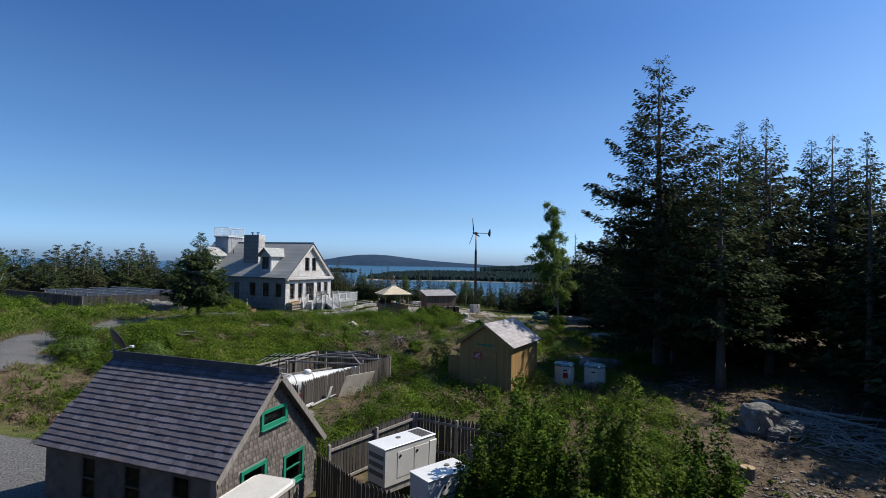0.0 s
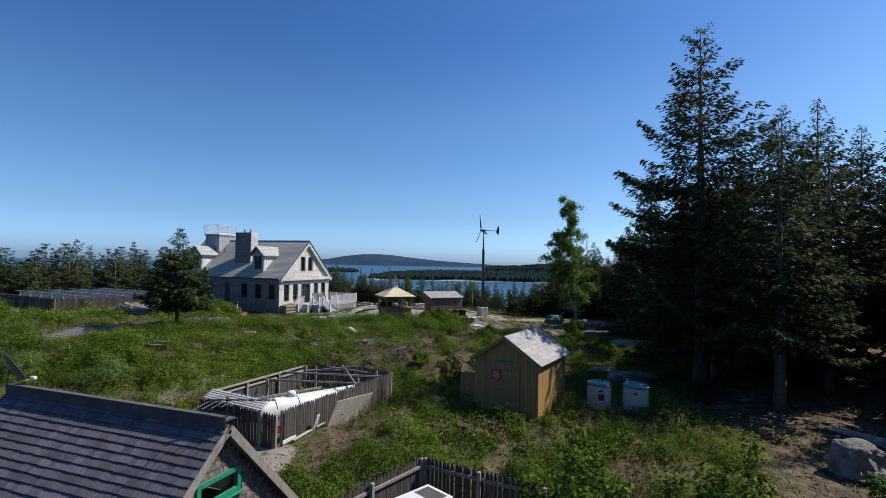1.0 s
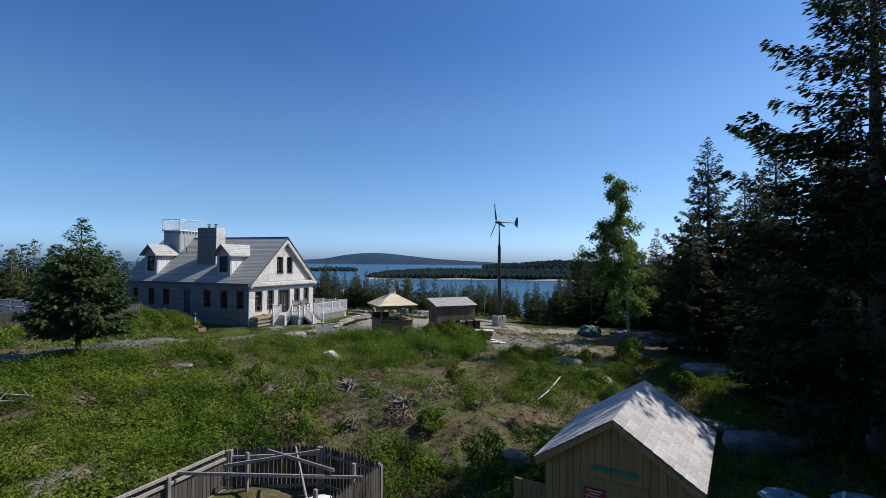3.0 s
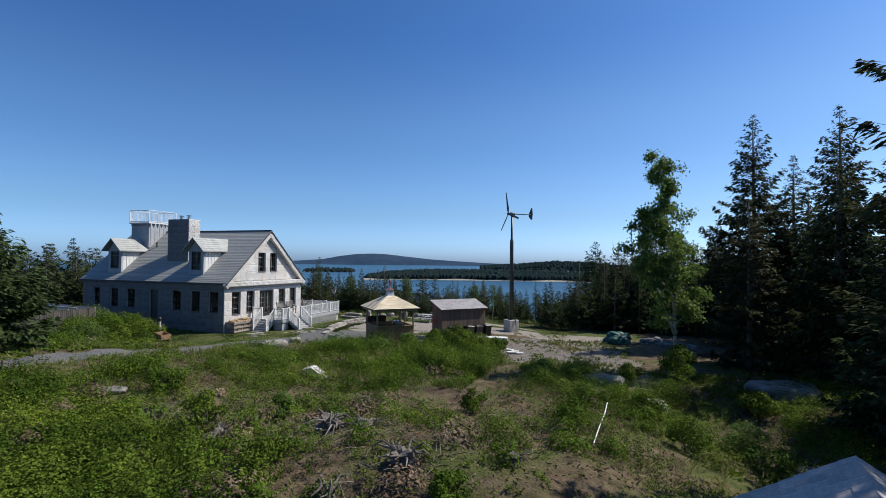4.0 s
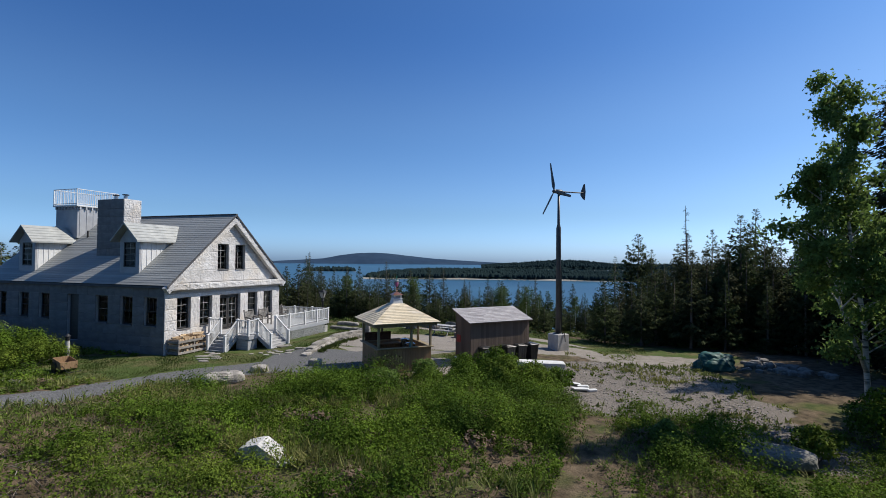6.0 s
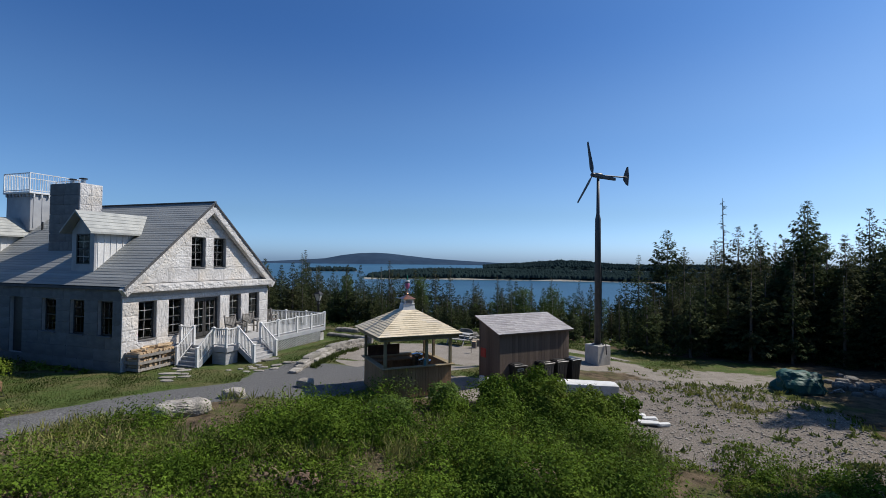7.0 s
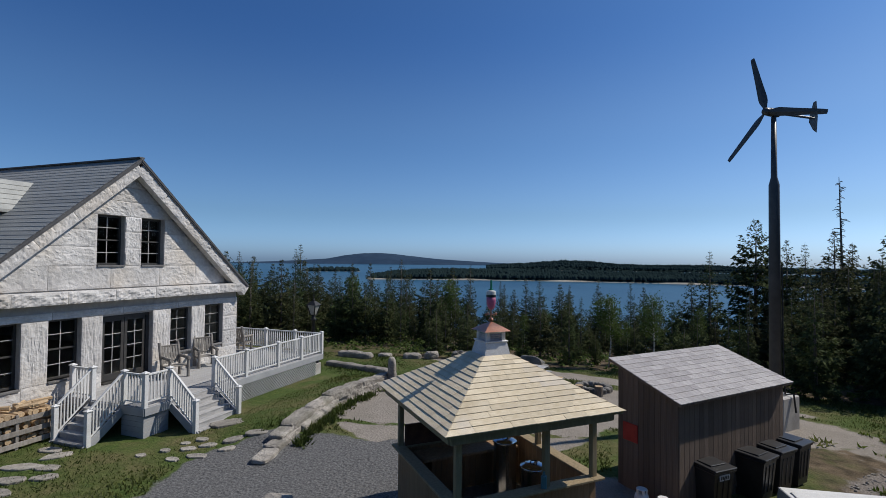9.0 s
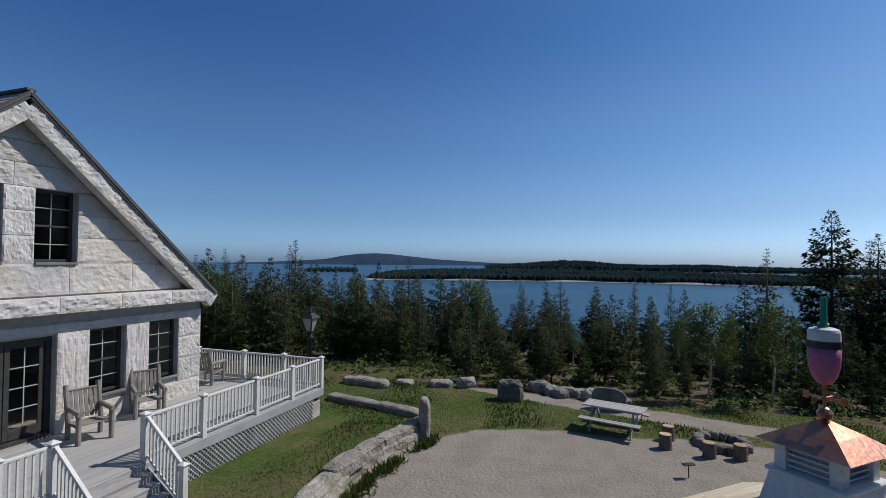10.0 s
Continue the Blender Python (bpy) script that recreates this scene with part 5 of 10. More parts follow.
g.box((-0.9, 1.05, CT / 2 - 0.06), (0.06, 0.5, CT - 0.2))
g.box((0.9, 1.05, CT / 2 - 0.06), (0.06, 0.5, CT - 0.2))
part("work_table", g, CEDAR, shelter, "brown plank work table")
g = Geo()
g.box((-0.6, 1.36, CT + 0.25), (1.5, 0.05, 0.5), ch=0.01)
part("back_panel", g, RUST, shelter, "red-brown back panel")
# louvred cupola
za = EZ + (HALF - TOPW) * PITCH
g = Geo()
b0, b1 = 0.305, 0.235
g.add([(s * b, t * b, z) for b, z in ((b0, za - 0.06), (b1, za + 0.27)) for s, t in ((-1, -1), (1, -1), (1, 1), (-1, 1))],
      [(3, 2, 1, 0), (4, 5, 6, 7), (0, 1, 5, 4), (1, 2, 6, 5), (2, 3, 7, 6), (3, 0, 4, 7)])
cup = part("cupola", g, WHITE_TRIM, shelter, "white louvred cupola")
g = Geo()
g.box((0, 0, za + 0.28), (0.52, 0.52, 0.03), ch=0.01)
g.box((0, 0, za + 0.47), (0.44, 0.44, 0.03), ch=0.01)
for s, t in ((-1, -1), (1, -1), (1, 1), (-1, 1)):
    g.box((s * 0.175, t * 0.175, za + 0.375), (0.08, 0.08, 0.17), ch=0.004)
g.box((0, 0, za + 0.375), (0.28, 0.28, 0.165))
part("cupola_frame", g, WHITE_TRIM, cup)
for k, rot in faces_of(shelter):
    for j in range(4):
        g = Geo()
        g.box(rot @ Vector((0, -0.175, za + 0.315 + j * 0.04)), (0.28, 0.045, 0.01), rot @ Matrix.Rotation(-0.6, 3, "X"))
        part("louvre", g, WHITE_TRIM, cup)
g = Geo()
g.add([(-.30, -.30, za + .485), (.30, -.30, za + .485), (.30, .30, za + .485), (-.30, .30, za + .485), (-.16, -.16, za + .575), (.16, -.16, za + .575), (.16, .16, za + .575), (-.16, .16, za + .575), (0, 0, za + 0.665),
       ], [(3, 2, 1, 0), (0, 1, 5, 4), (1, 2, 6, 5), (2, 3, 7, 6), (3, 0, 4, 7), (4, 5, 8), (5, 6, 8), (6, 7, 8), (7, 4, 8)])
part("copper_roof", g, COPPER, cup, "bright copper pyramid cap")
vt = za + 0.645
g = Geo()
g.tube([(0, 0, vt), (0, 0, vt + 0.25)], 0.012)
g.lathe((0, 0, vt + 0.05), [(0.01, -0.04), (0.045, -0.02), (0.05, 0.01), (0.03, 0.04), (0.01, 0.05)], 12)
g.tube([(-0.11, 0, vt + 0.16), (0.11, 0, vt + 0.16)], 0.008)
g.tube([(0, -0.11, vt + 0.16), (0, 0.11, vt + 0.16)], 0.008)
for x, y in ((-0.12, 0), (0.12, 0), (0, -0.12), (0, 0.12)):
    g.box((x, y, vt + 0.16), (0.012 + abs(x) * 0.25, 0.012 + abs(y) * 0.25, 0.05), ch=0.004)
part("vane_stem", g, COPPER, cup, "small copper vane with ball")
g = Geo()
g.lathe((0, 0, vt + 0.25), [(0.012, 0), (0.045, 0.015), (0.074, 0.06), (0.092, 0.13), (0.097, 0.19), (0.098, 0.26)], 20)
buoy = part("buoy", g, PINK_BUOY, cup, "pink and white lobster buoy with black band", smooth=True)
g = Geo()
g.lathe((0, 0, vt + 0.51), [(0.100, 0), (0.100, 0.05)], 20)
part("buoy_band", g, BLACK_PLASTIC, buoy)
g = Geo()
g.lathe((0, 0, vt + 0.56), [(0.098, 0), (0.096, 0.06), (0.088, 0.078), (0.06, 0.088), (0.0, 0.09)], 20)
part("buoy_top", g, WHITE_STEEL, buoy)
g = Geo()
g.tube([(0, 0, vt + 0.64), (0, 0, vt + 0.86)], 0.022)
g.tube([(-0.05, 0, vt + 0.66), (0, 0.03, vt + 0.67), (0.05, 0, vt + 0.66)], 0.015)
part("buoy_stick", g, GREEN_TRIM, buoy)


def pot(x, y):
    p = thing("cooking_pot", "large stainless steel stock pot with domed lid", "pot", (*(Matrix.Translation((*GZ, GZB)) @ pose(0, 0, 0, 0, 0, 43.6) @ Vector((x, y, 0))).xy, GZB + 0.12), 0, "stock pots in the shelter")
    g = Geo()
    g.lathe((0, 0, 0), [(0.24, 0), (0.25, 0.02), (0.25, CT - 0.05), (0.27, CT - 0.03)], 20)
    part("pot_body", g, STAINLESS, p, smooth=False)
    g = Geo()
    g.lathe((0, 0, CT - 0.03), [(0.275, 0), (0.26, 0.03), (0.16, 0.06), (0.02, 0.075)], 20)
    part("lid", g, STAINLESS, p, smooth=True)
    g = Geo()
    g.tube([(-0.06, 0, CT + 0.04), (-0.05, 0, CT + 0.09), (0.05, 0, CT + 0.09), (0.06, 0, CT + 0.04)], 0.012)
    part("lid_handle", g, IRON, p)


pot(0.75, 0.65)
pot(0.55, -0.75)
g = Geo()
g.box((0, 0, 0.11), (0.10, 0.08, 0.22), ch=0.01)
g.lathe((0, 0, 0.22), [(0.03, 0), (0.02, 0.05), (0.02, 0.07)], 8)
solid("soap_bottle", g, LAKE_BLUE, "small blue and white soap bottle on the counter", "bottle",
      tuple((Matrix.Translation((*GZ, GZB)) @ pose(0, 0, 0, 0, 0, 43.6) @ Vector((0.25, -1.5, CT + 0.045)))))

# ---------------------------------------------------------------- bin shed
sF, sR = Vector((-21.61, 52.82)), Vector((-18.72, 56.07))
sdir = (sR - sF).normalized()
snor = Vector((sdir.y, -sdir.x))
SB = -1.05
SLEN, SDEP = 4.10, 1.62
so = sF + sdir * 0.12 - snor * 0.10
shed = thing("bin_shed", "grey-brown board shed with single-pitch shake roof", "shed", (so.x, so.y, SB), math.degrees(math.atan2(sdir.y, sdir.x)))
ZF, ZB = 1.50 - SB, 2.03 - SB
bd = unit_piece("wall_board", 0.05)
mats = []
n = 24
for i in range(n):
    mats.append(place((SLEN * (i + 0.5) / n, 0, ZF / 2), (SLEN / n - 0.008, 0.03, ZF)))
    mats.append(place((SLEN * (i + 0.5) / n, SDEP, ZB / 2), (SLEN / n - 0.008, 0.03, ZB)))
n = 11
for i in range(n):
    y = SDEP * (i + 0.5) / n
    h_ = ZF + (ZB - ZF) * y / SDEP
    for x in (0.0, SLEN):
        mats.append(place((x, y, h_ / 2), (0.03, SDEP / n - 0.008, h_)))
pieces("wall_board", shed, SHED_WALL, bd, mats)
g = Geo()
g.box((SLEN / 2, SDEP / 2, ZF / 2), (SLEN - 0.06, SDEP - 0.06, ZF - 0.05))
part("inner_frame", g, OLD_BOARD, shed)
rs = math.atan((ZB - ZF) / SDEP)
rot = Matrix.Rotation(rs, 3, "X")
g = Geo()
g.box((SLEN / 2, SDEP / 2, (ZF + ZB) / 2 + 0.03), (SLEN + 0.3, SDEP / math.cos(rs) + 0.34, 0.05), rot, 0.005)
rf = part("roof", g, SHED_WALL, shed, "single-pitch weathered shake roof")
mats = []
rr = random.Random(9)
n = 11
for i in range(n):
    t = (i + 0.5) / n
    y = -0.17 + (SDEP + 0.34) * t
    z = ZF + (ZB - ZF) * y / SDEP + 0.075
    x = -0.17
    while x < SLEN + 0.15:
        w = min(rr.uniform(0.12, 0.42), SLEN + 0.17 - x)
        mats.append(place((x + w / 2, y, z + rr.uniform(0, 0.004)), (w - 0.004, (SDEP + 0.34) / n * 1.15, 0.016), Matrix.Rotation(rs - 0.05, 3, "X")))
        x += w
pieces("roof_shake", rf, OLD_SHAKE, unit_piece("roof_shake", 0.06), mats)
g = Geo()
g.box((-0.03, 1.25, 1.55), (0.025, 0.42, 0.42), ch=0.01)
solid("red_panel", g, RED_PAINT, "red square panel fixed to the shed wall", "panel", (so.x, so.y, SB), math.degrees(math.atan2(sdir.y, sdir.x)))


def wheelie_bin(p, rz, h=1.08):
    b = thing("wheelie_bin", "black plastic wheeled bin with lid shut", "bin", (*p, gz(*p)), rz, "bins by the shed")
    g = Geo()
    w0, w1, d0, d1 = 0.24, 0.30, 0.27, 0.35
    g.add([(s * w, t * d, z) for w, d, z in ((w0, d0, 0.05), (w1, d1, h - 0.08)) for s, t in ((-1, -1), (1, -1), (1, 1), (-1, 1))],
          [(3, 2, 1, 0), (4, 5, 6, 7), (0, 1, 5, 4), (1, 2, 6, 5), (2, 3, 7, 6), (3, 0, 4, 7)])
    g.box((0, 0, h - 0.10), (0.66, 0.76, 0.05), ch=0.012)
    for s in (-0.17, 0, 0.17):
        g.box((s, -0.315, h * 0.5), (0.05, 0.03, h * 0.6), Matrix.Rotation(0.085, 3, "X"), 0.01)
    part("bin_body", g, BLACK_PLASTIC, b)
    g = Geo()
    g.box((0, -0.01, h - 0.045), (0.66, 0.78, 0.05), Matrix.Rotation(0.03, 3, "X"), 0.02)
    g.box((0, 0.05, h - 0.01), (0.45, 0.5, 0.03), ch=0.012)
    lid = part("lid", g, BLACK_PLASTIC, b)
    g = Geo()
    g.tube([(-0.27, 0.42, h - 0.06), (0.27, 0.42, h - 0.06)], 0.018)
    part("handle", g, BLACK_PLASTIC, b)
    for s in (-1, 1):
        g = Geo()
        g.lathe((s * 0.27, 0.27, 0.10), [(0.10, -0.02), (0.10, 0.02)], 14, "X")
        part("wheel", g, BLACK_PLASTIC, b)
    return b


binrot = math.degrees(math.atan2(sdir.y, sdir.x))
for k, q in enumerate(((-20.93, 53.45), (-19.85, 54.55), (-19.3, 55.25), (-18.75, 55.95))):
    b = wheelie_bin(q, binrot + (-6, 4, -2, 3)[k], 1.02 + 0.03 * k)
    if k == 0:
        g = Geo()
        g.box((-0.0, -0.345, 0.80), (0.30, 0.012, 0.13), Matrix.Rotation(0.085, 3, "X"))
        lab = part("label_plate", g, SIGN_WHITE, b, "white label with dark marks")
        g = Geo()
        for j in range(5):
            g.box((-0.10 + j * 0.05, -0.354, 0.80), (0.028, 0.006, 0.07), Matrix.Rotation(0.085, 3, "X"))
        part("label_marks", g, BLACK_PLASTIC, lab)


def gas_bottle(p):
    b = thing("gas_bottle", "small white propane gas bottle on the ground", "gas bottle", (*p, gz(*p)), 0, "gas bottles by the shed")
    g = Geo()
    g.lathe((0, 0, 0), [(0.12, 0.0), (0.15, 0.04), (0.155, 0.10), (0.155, 0.28), (0.13, 0.36), (0.04, 0.40)], 16)
    part("cylinder", g, WHITE_STEEL, b, smooth=True)
    g = Geo()
    for t in range(5):
        a = t * 1.25
        g.box((0.1 * math.cos(a), 0.1 * math.sin(a), 0.42), (0.03, 0.05, 0.1), Matrix.Rotation(a, 3, "Z"))
    g.lathe((0, 0, 0.46), [(0.105, 0), (0.115, 0.01), (0.105, 0.02)], 14)
    part("collar", g, WHITE_STEEL, b)


gas_bottle((-22.35, 52.75))
gas_bottle((-21.95, 52.45))

# ---------------------------------------------------------------- wind turbine
TB = (-17.7, 61.22)
tz = gz(*TB)
block = Geo()
block.box((0, 0, 0.5), (1.02, 1.02, 1.16), ch=0.03)
solid("concrete_block", block, CONCRETE, "pale concrete footing block of the turbine", "footing", (*TB, tz), 48)
turb = thing("wind_turbine", "dark three-bladed wind turbine with tail fin on pole", "wind turbine", (*TB, tz + 1.08))
g = Geo()
hz = 9.82 - tz - 1.08
kink = 7.42 - tz - 1.08
g.tube([(0, 0, 0), (0, 0, kink - 0.15), (0, 0, kink + 0.12), (0, 0, hz - 0.15)], [0.19, 0.165, 0.10, 0.08], 14)
g.lathe((0, 0, 0), [(0.34, 0), (0.34, 0.03)], 14)
part("tower", g, TURB_GREY, turb, "dark steel tube tower", smooth=True)
g = Geo()
g.tube([(0.26, -0.1, 0), (0.22, -0.08, 1.2), (0.2, -0.07, hz * 0.45)], 0.022)
g.tube([(0.26, -0.1, 0.02), (0.45, -0.3, 0.1), (0.5, -0.36, -0.5)], 0.03)
part("cable", g, IRON, turb)
tail = Vector((0.79, 0.62, 0.0)).normalized()
side = Vector((-tail.y, tail.x, 0))
g = Geo()
c0 = Vector((0, 0, hz))
g.tube([c0 - tail * 0.28, c0 - tail * 0.2, c0 + tail * 0.2, c0 + tail * 0.34], [0.10, 0.15, 0.15, 0.06], 12)
nac = part("nacelle", g, TURB_GREY, turb, smooth=True)
g = Geo()
g.tube([c0 + tail * 0.3, c0 + tail * 2.0], [0.05, 0.04], 8)
part("tail_boom", g, TURB_GREY, nac)
g = Geo()
m = Matrix((tail, side, (0, 0, 1))).transposed()
fin = [(1.75, -0.16), (1.95, -0.42), (2.12, -0.5), (2.18, 0.1), (2.12, 0.66), (2.0, 0.6), (1.8, 0.12)]
vs = [c0 + m @ Vector((a, d, b)) for d in (-0.012, 0.012) for a, b in fin]
nf = len(fin)
g.add(vs, [tuple(reversed(range(nf))), tuple(range(nf, 2 * nf))] + [(i, (i + 1) % nf, nf + (i + 1) % nf, nf + i) for i in range(nf)])
part("tail_fin", g, TURB_GREY, nac)
hub = c0 - tail * 0.36
g = Geo()
g.tube([hub + tail * 0.1, hub - tail * 0.06, hub - tail * 0.16], [0.14, 0.13, 0.03], 12)
part("rotor_hub", g, TURB_GREY, turb, smooth=True)
for k in range(3):
    a = radians(-14 + 120 * k)
    d = side * math.sin(a) * -1 + Vector((0, 0, math.cos(a)))
    w = tail.cross(d).normalized()
    g = Geo()
    rows = [(0.1, 0.05, 0.03, 0.3), (0.35, 0.13, 0.035, 0.28), (0.5, 0.15, 0.03, 0.24), (1.2, 0.115, 0.02, 0.14), (1.95, 0.085, 0.012, 0.06), (2.1, 0.07, 0.01, 0.05)]
    vs, fs = [], []
    for r, cw, th, tw in rows:
        cdir = (w * math.cos(tw) + tail * math.sin(tw)) * cw
        ndir = (tail * math.cos(tw) - w * math.sin(tw)) * th
        p = hub + d * r
        vs += [p - cdir, p + ndir, p + cdir, p - ndir]
    for i in range(len(rows) - 1):
        for j in range(4):
            fs.append((4 * i + j, 4 * i + (j + 1) % 4, 4 * i + 4 + (j + 1) % 4, 4 * i + 4 + j))
    fs += [(0, 1, 2, 3), tuple(range(4 * len(rows) - 4, 4 * len(rows)))]
    g.add(vs, fs)
    part("blade", g, TURB_GREY, turb, "dark slender rotor blade")


# ---------------------------------------------------------------- garage with weathered shingles
GX0, GX1, GYN, GYF, GRY, GRZ = -14.70, -8.72, 5.55, 9.75, 7.62, 2.42
GZN, GZF, GB = 0.36, -0.05, -1.95
GO = Vector((GX1, GYN, GB))
garage = thing("garage", "small grey shingled garage with steep roof and green windows", "garage", GO)


def ggeo():
    return Geo(GO)


GWIN = [(7.07, 8.18, 0.98, 1.48), (8.08, 9.06, -1.0, -0.06), (6.36, 7.34, -1.0, 0.14)]
FWIN = [(-13.3, -12.72, -0.95, 0.22), (-11.75, -11.13, -0.95, 0.22), (-10.12, -9.5, -0.95, 0.22)]
g = ggeo()
for a, b, c, d in wall_cells(GYN, GYF, GB, -0.15, GWIN[1:]):
    g.box((GX1 - 0.08, (a + b) / 2, (c + min(d, -0.15)) / 2), (0.16, b - a, min(d, -0.15) - c))
for z0 in np.arange(-0.15, GRZ - 0.2, 0.12):
    z1 = z0 + 0.12
    y0 = max(GYN, GRY - (GRZ - 0.10 - z1) / 1.0)
    y1 = min(GYF, GRY + (GRZ - 0.10 - z1) / 1.06)
    op = [(o[0], o[1], max(o[2], z0), min(o[3], z1)) for o in GWIN if o[2] < z1 and o[3] > z0]
    for a, b, c, d in wall_cells(y0, y1, z0, z1, op):
        if d - c > 0.002:
            g.box((GX1 - 0.08, (a + b) / 2, (c + d) / 2), (0.16, b - a, d - c))
gw = part("gable_wall", g, OLD_BOARD, garage, "wall of weathered cedar shingles", recalc=False)
mats, rr = [], random.Random(5)
for i, z0 in enumerate(np.arange(GB, GRZ - 0.3, 0.155)):
    z1 = z0 + 0.155
    y0 = max(GYN, GRY - (GRZ - 0.16 - z1) / 1.0)
    y1 = min(GYF, GRY + (GRZ - 0.16 - z1) / 1.06)
    y = y0
    while y < y1 - 0.03:
        w = min(rr.uniform(0.09, 0.22), y1 - y)
        m = (y + w / 2, z0 + 0.08)
        if not any(o[0] - 0.02 < m[0] < o[1] + 0.02 and o[2] - 0.02 < m[1] < o[3] + 0.02 for o in GWIN):
            mats.append(place(Vector((GX1 + 0.012, y + w / 2, z0 + 0.08 + rr.uniform(-0.006, 0.006))) - GO, (0.018, w - 0.008, 0.172), Matrix.Rotation(-0.12, 3, "Y")))
        y += w
rr.shuffle(mats)
mats.sort(key=lambda m: -m.translation.z)
pieces("wall_shingle", gw, WALL_SHINGLE, unit_piece("wall_shingle", 0.05), mats)
for a, b, c, d in wall_cells(GX0, GX1 - 0.16, GB, GZN - 0.02, FWIN):
    g = ggeo()
    g.box(((a + b) / 2, GYN + 0.08, (c + d) / 2), (b - a, 0.16, d - c))
    part("front_wall", g, WALL_SHINGLE, garage, "shaded shingle wall", recalc=False)
g = ggeo()
g.box(((GX0 + GX1) / 2, GYF - 0.08, (GB + GZF) / 2), (GX1 - GX0 - 0.32, 0.16, GZF - GB))
g.prism([(GYN + 0.16, GB), (GYF - 0.16, GB), (GYF - 0.16, GZF), (GRY, GRZ - 0.15), (GYN + 0.16, GZN)], 0.16, "X", GX0)
part("rear_walls", g, WALL_SHINGLE, garage)
g = ggeo()
g.box(((GX0 + GX1) / 2, (GYN + GYF) / 2, GB + 0.03), (GX1 - GX0 - 0.3, GYF - GYN - 0.3, 0.06))
part("floor_slab", g, CONCRETE, garage)
# roof slopes
RGX0, RGX1 = GX0 - 0.15, GX1 + 0.22
for side, ye, ze in ((-1, GYN - 0.2, GZN), (1, GYF + 0.2, GZF)):
    d = Vector((0, ye - GRY, ze - GRZ))
    a_ = math.atan2(GRZ - ze, abs(ye - GRY))
    rot = Matrix.Rotation(-side * a_, 3, "X")
    L = d.length
    g = ggeo()
    g.box(Vector(((RGX0 + RGX1) / 2, (ye + GRY) / 2, (ze + GRZ) / 2)) + rot @ Vector((0, 0, -0.05)), (RGX1 - RGX0, L, 0.08), rot)
    sl = part("roof_slope", g, SLATE_DARK, garage, "roof of aged purple-grey wooden shingles", recalc=False)
    mats = []
    n = 18
    tilt = Matrix.Rotation(-side * (a_ - 0.13), 3, "X")
    for i in range(n):
        t = (i + 0.5) / n
        if side > 0 and i % 1 == 0:
            p = Vector(((RGX0 + RGX1) / 2, ye + (GRY - ye) * t, ze + (GRZ - ze) * t)) + rot @ Vector((0, 0, 0.006))
            mats.append(place(p - GO, (RGX1 - RGX0, L / n * 1.15, 0.018), tilt))
            continue
        x = RGX0 - rr.uniform(0, 0.1)
        while x < RGX1 - 0.02:
            w = min(rr.uniform(0.12, 0.30), RGX1 - x)
            p = Vector((x + w / 2, ye + (GRY - ye) * t, ze + (GRZ - ze) * t)) + rot @ Vector((0, rr.uniform(-0.006, 0.006), 0.006 + rr.uniform(0, 0.006)))
            mats.append(place(p - GO, (w - 0.006, L / n * 1.2, 0.045), tilt))
            x += w
    rr.shuffle(mats)
    pieces("roof_shingle", sl, PURPLE_SHAKE, unit_piece("roof_shingle", 0.06), mats)
g = ggeo()
g.beam((RGX0, GRY - 0.10, GRZ + 0.06), (RGX1, GRY - 0.10, GRZ + 0.06), 0.02, 0.24)
g.beam((RGX0, GRY + 0.06, GRZ + 0.10), (RGX1, GRY + 0.06, GRZ + 0.10), 0.26, 0.02)
part("ridge_board", g, SLATE_DARK, garage, "dark ridge boards standing proud")
for side, ye, ze in ((-1, GYN - 0.2, GZN), (1, GYF + 0.2, GZF)):
    g = ggeo()
    g.beam((RGX1 + 0.012, ye, ze - 0.08), (RGX1 + 0.012, GRY, GRZ - 0.06), 0.024, 0.17)
    part("rake_board", g, OLD_BOARD, garage, "silvered rake board")
for a, b, c, d in GWIN:
    g = ggeo()
    for y in (a + 0.05, b - 0.05):
        g.box((GX1 + 0.02, y, (c + d) / 2), (0.06, 0.10, d - c), ch=0.004)
    for z in (c + 0.05, d - 0.05):
        g.box((GX1 + 0.02, (a + b) / 2, z), (0.06, b - a - 0.2, 0.10), ch=0.004)
    if d - c > 0.7:
        g.box((GX1 - 0.02, (a + b) / 2, (c + d) / 2), (0.03, b - a - 0.2, 0.04))
    w_ = part("green_window", g, GREEN_TRIM, garage, "bright green painted window frame")
    g = ggeo()
    g.box((GX1 - 0.05, (a + b) / 2, (c + d) / 2), (0.006, b - a - 0.18, d - c - 0.18))
    pn = part("pane", g, GLASS, w_)
    pn.visible_shadow = False
    g = ggeo()
    g.box((GX1 + 0.05, (a + b) / 2, c - 0.02), (0.12, b - a + 0.06, 0.035), ch=0.004)
    part("sill", g, GREEN_TRIM, w_)
for a, b, c, d in FWIN:
    window(garage, ggeo, "Y", GYN, a, b, c, d, rows=1, cols=1, sill=False, depth=0.05)

# satellite dish on the far ridge end, antenna on the near one
dish = thing("satellite_dish", "dark grey satellite dish on the garage ridge", "dish", (-15.0, GRY, GRZ + 0.02), 0)
g = Geo()
prof_ = [(0.02, 0.0), (0.12, 0.008), (0.24, 0.032), (0.36, 0.072), (0.42, 0.10), (0.41, 0.11), (0.35, 0.085), (0.2, 0.035), (0.02, 0.012)]
g.lathe((0, 0, 0), prof_, 24)
me = g.mesh("reflector")
me.transform(pose(0.0, 0.05, 0.42, 60, 0, 162))
part("reflector", me, TURB_GREY, dish, smooth=True)
g = Geo()
g.tube([(0.35, 0, -0.12), (0.05, 0, -0.06), (0, 0, 0.0), (0, 0, 0.42)], 0.025)
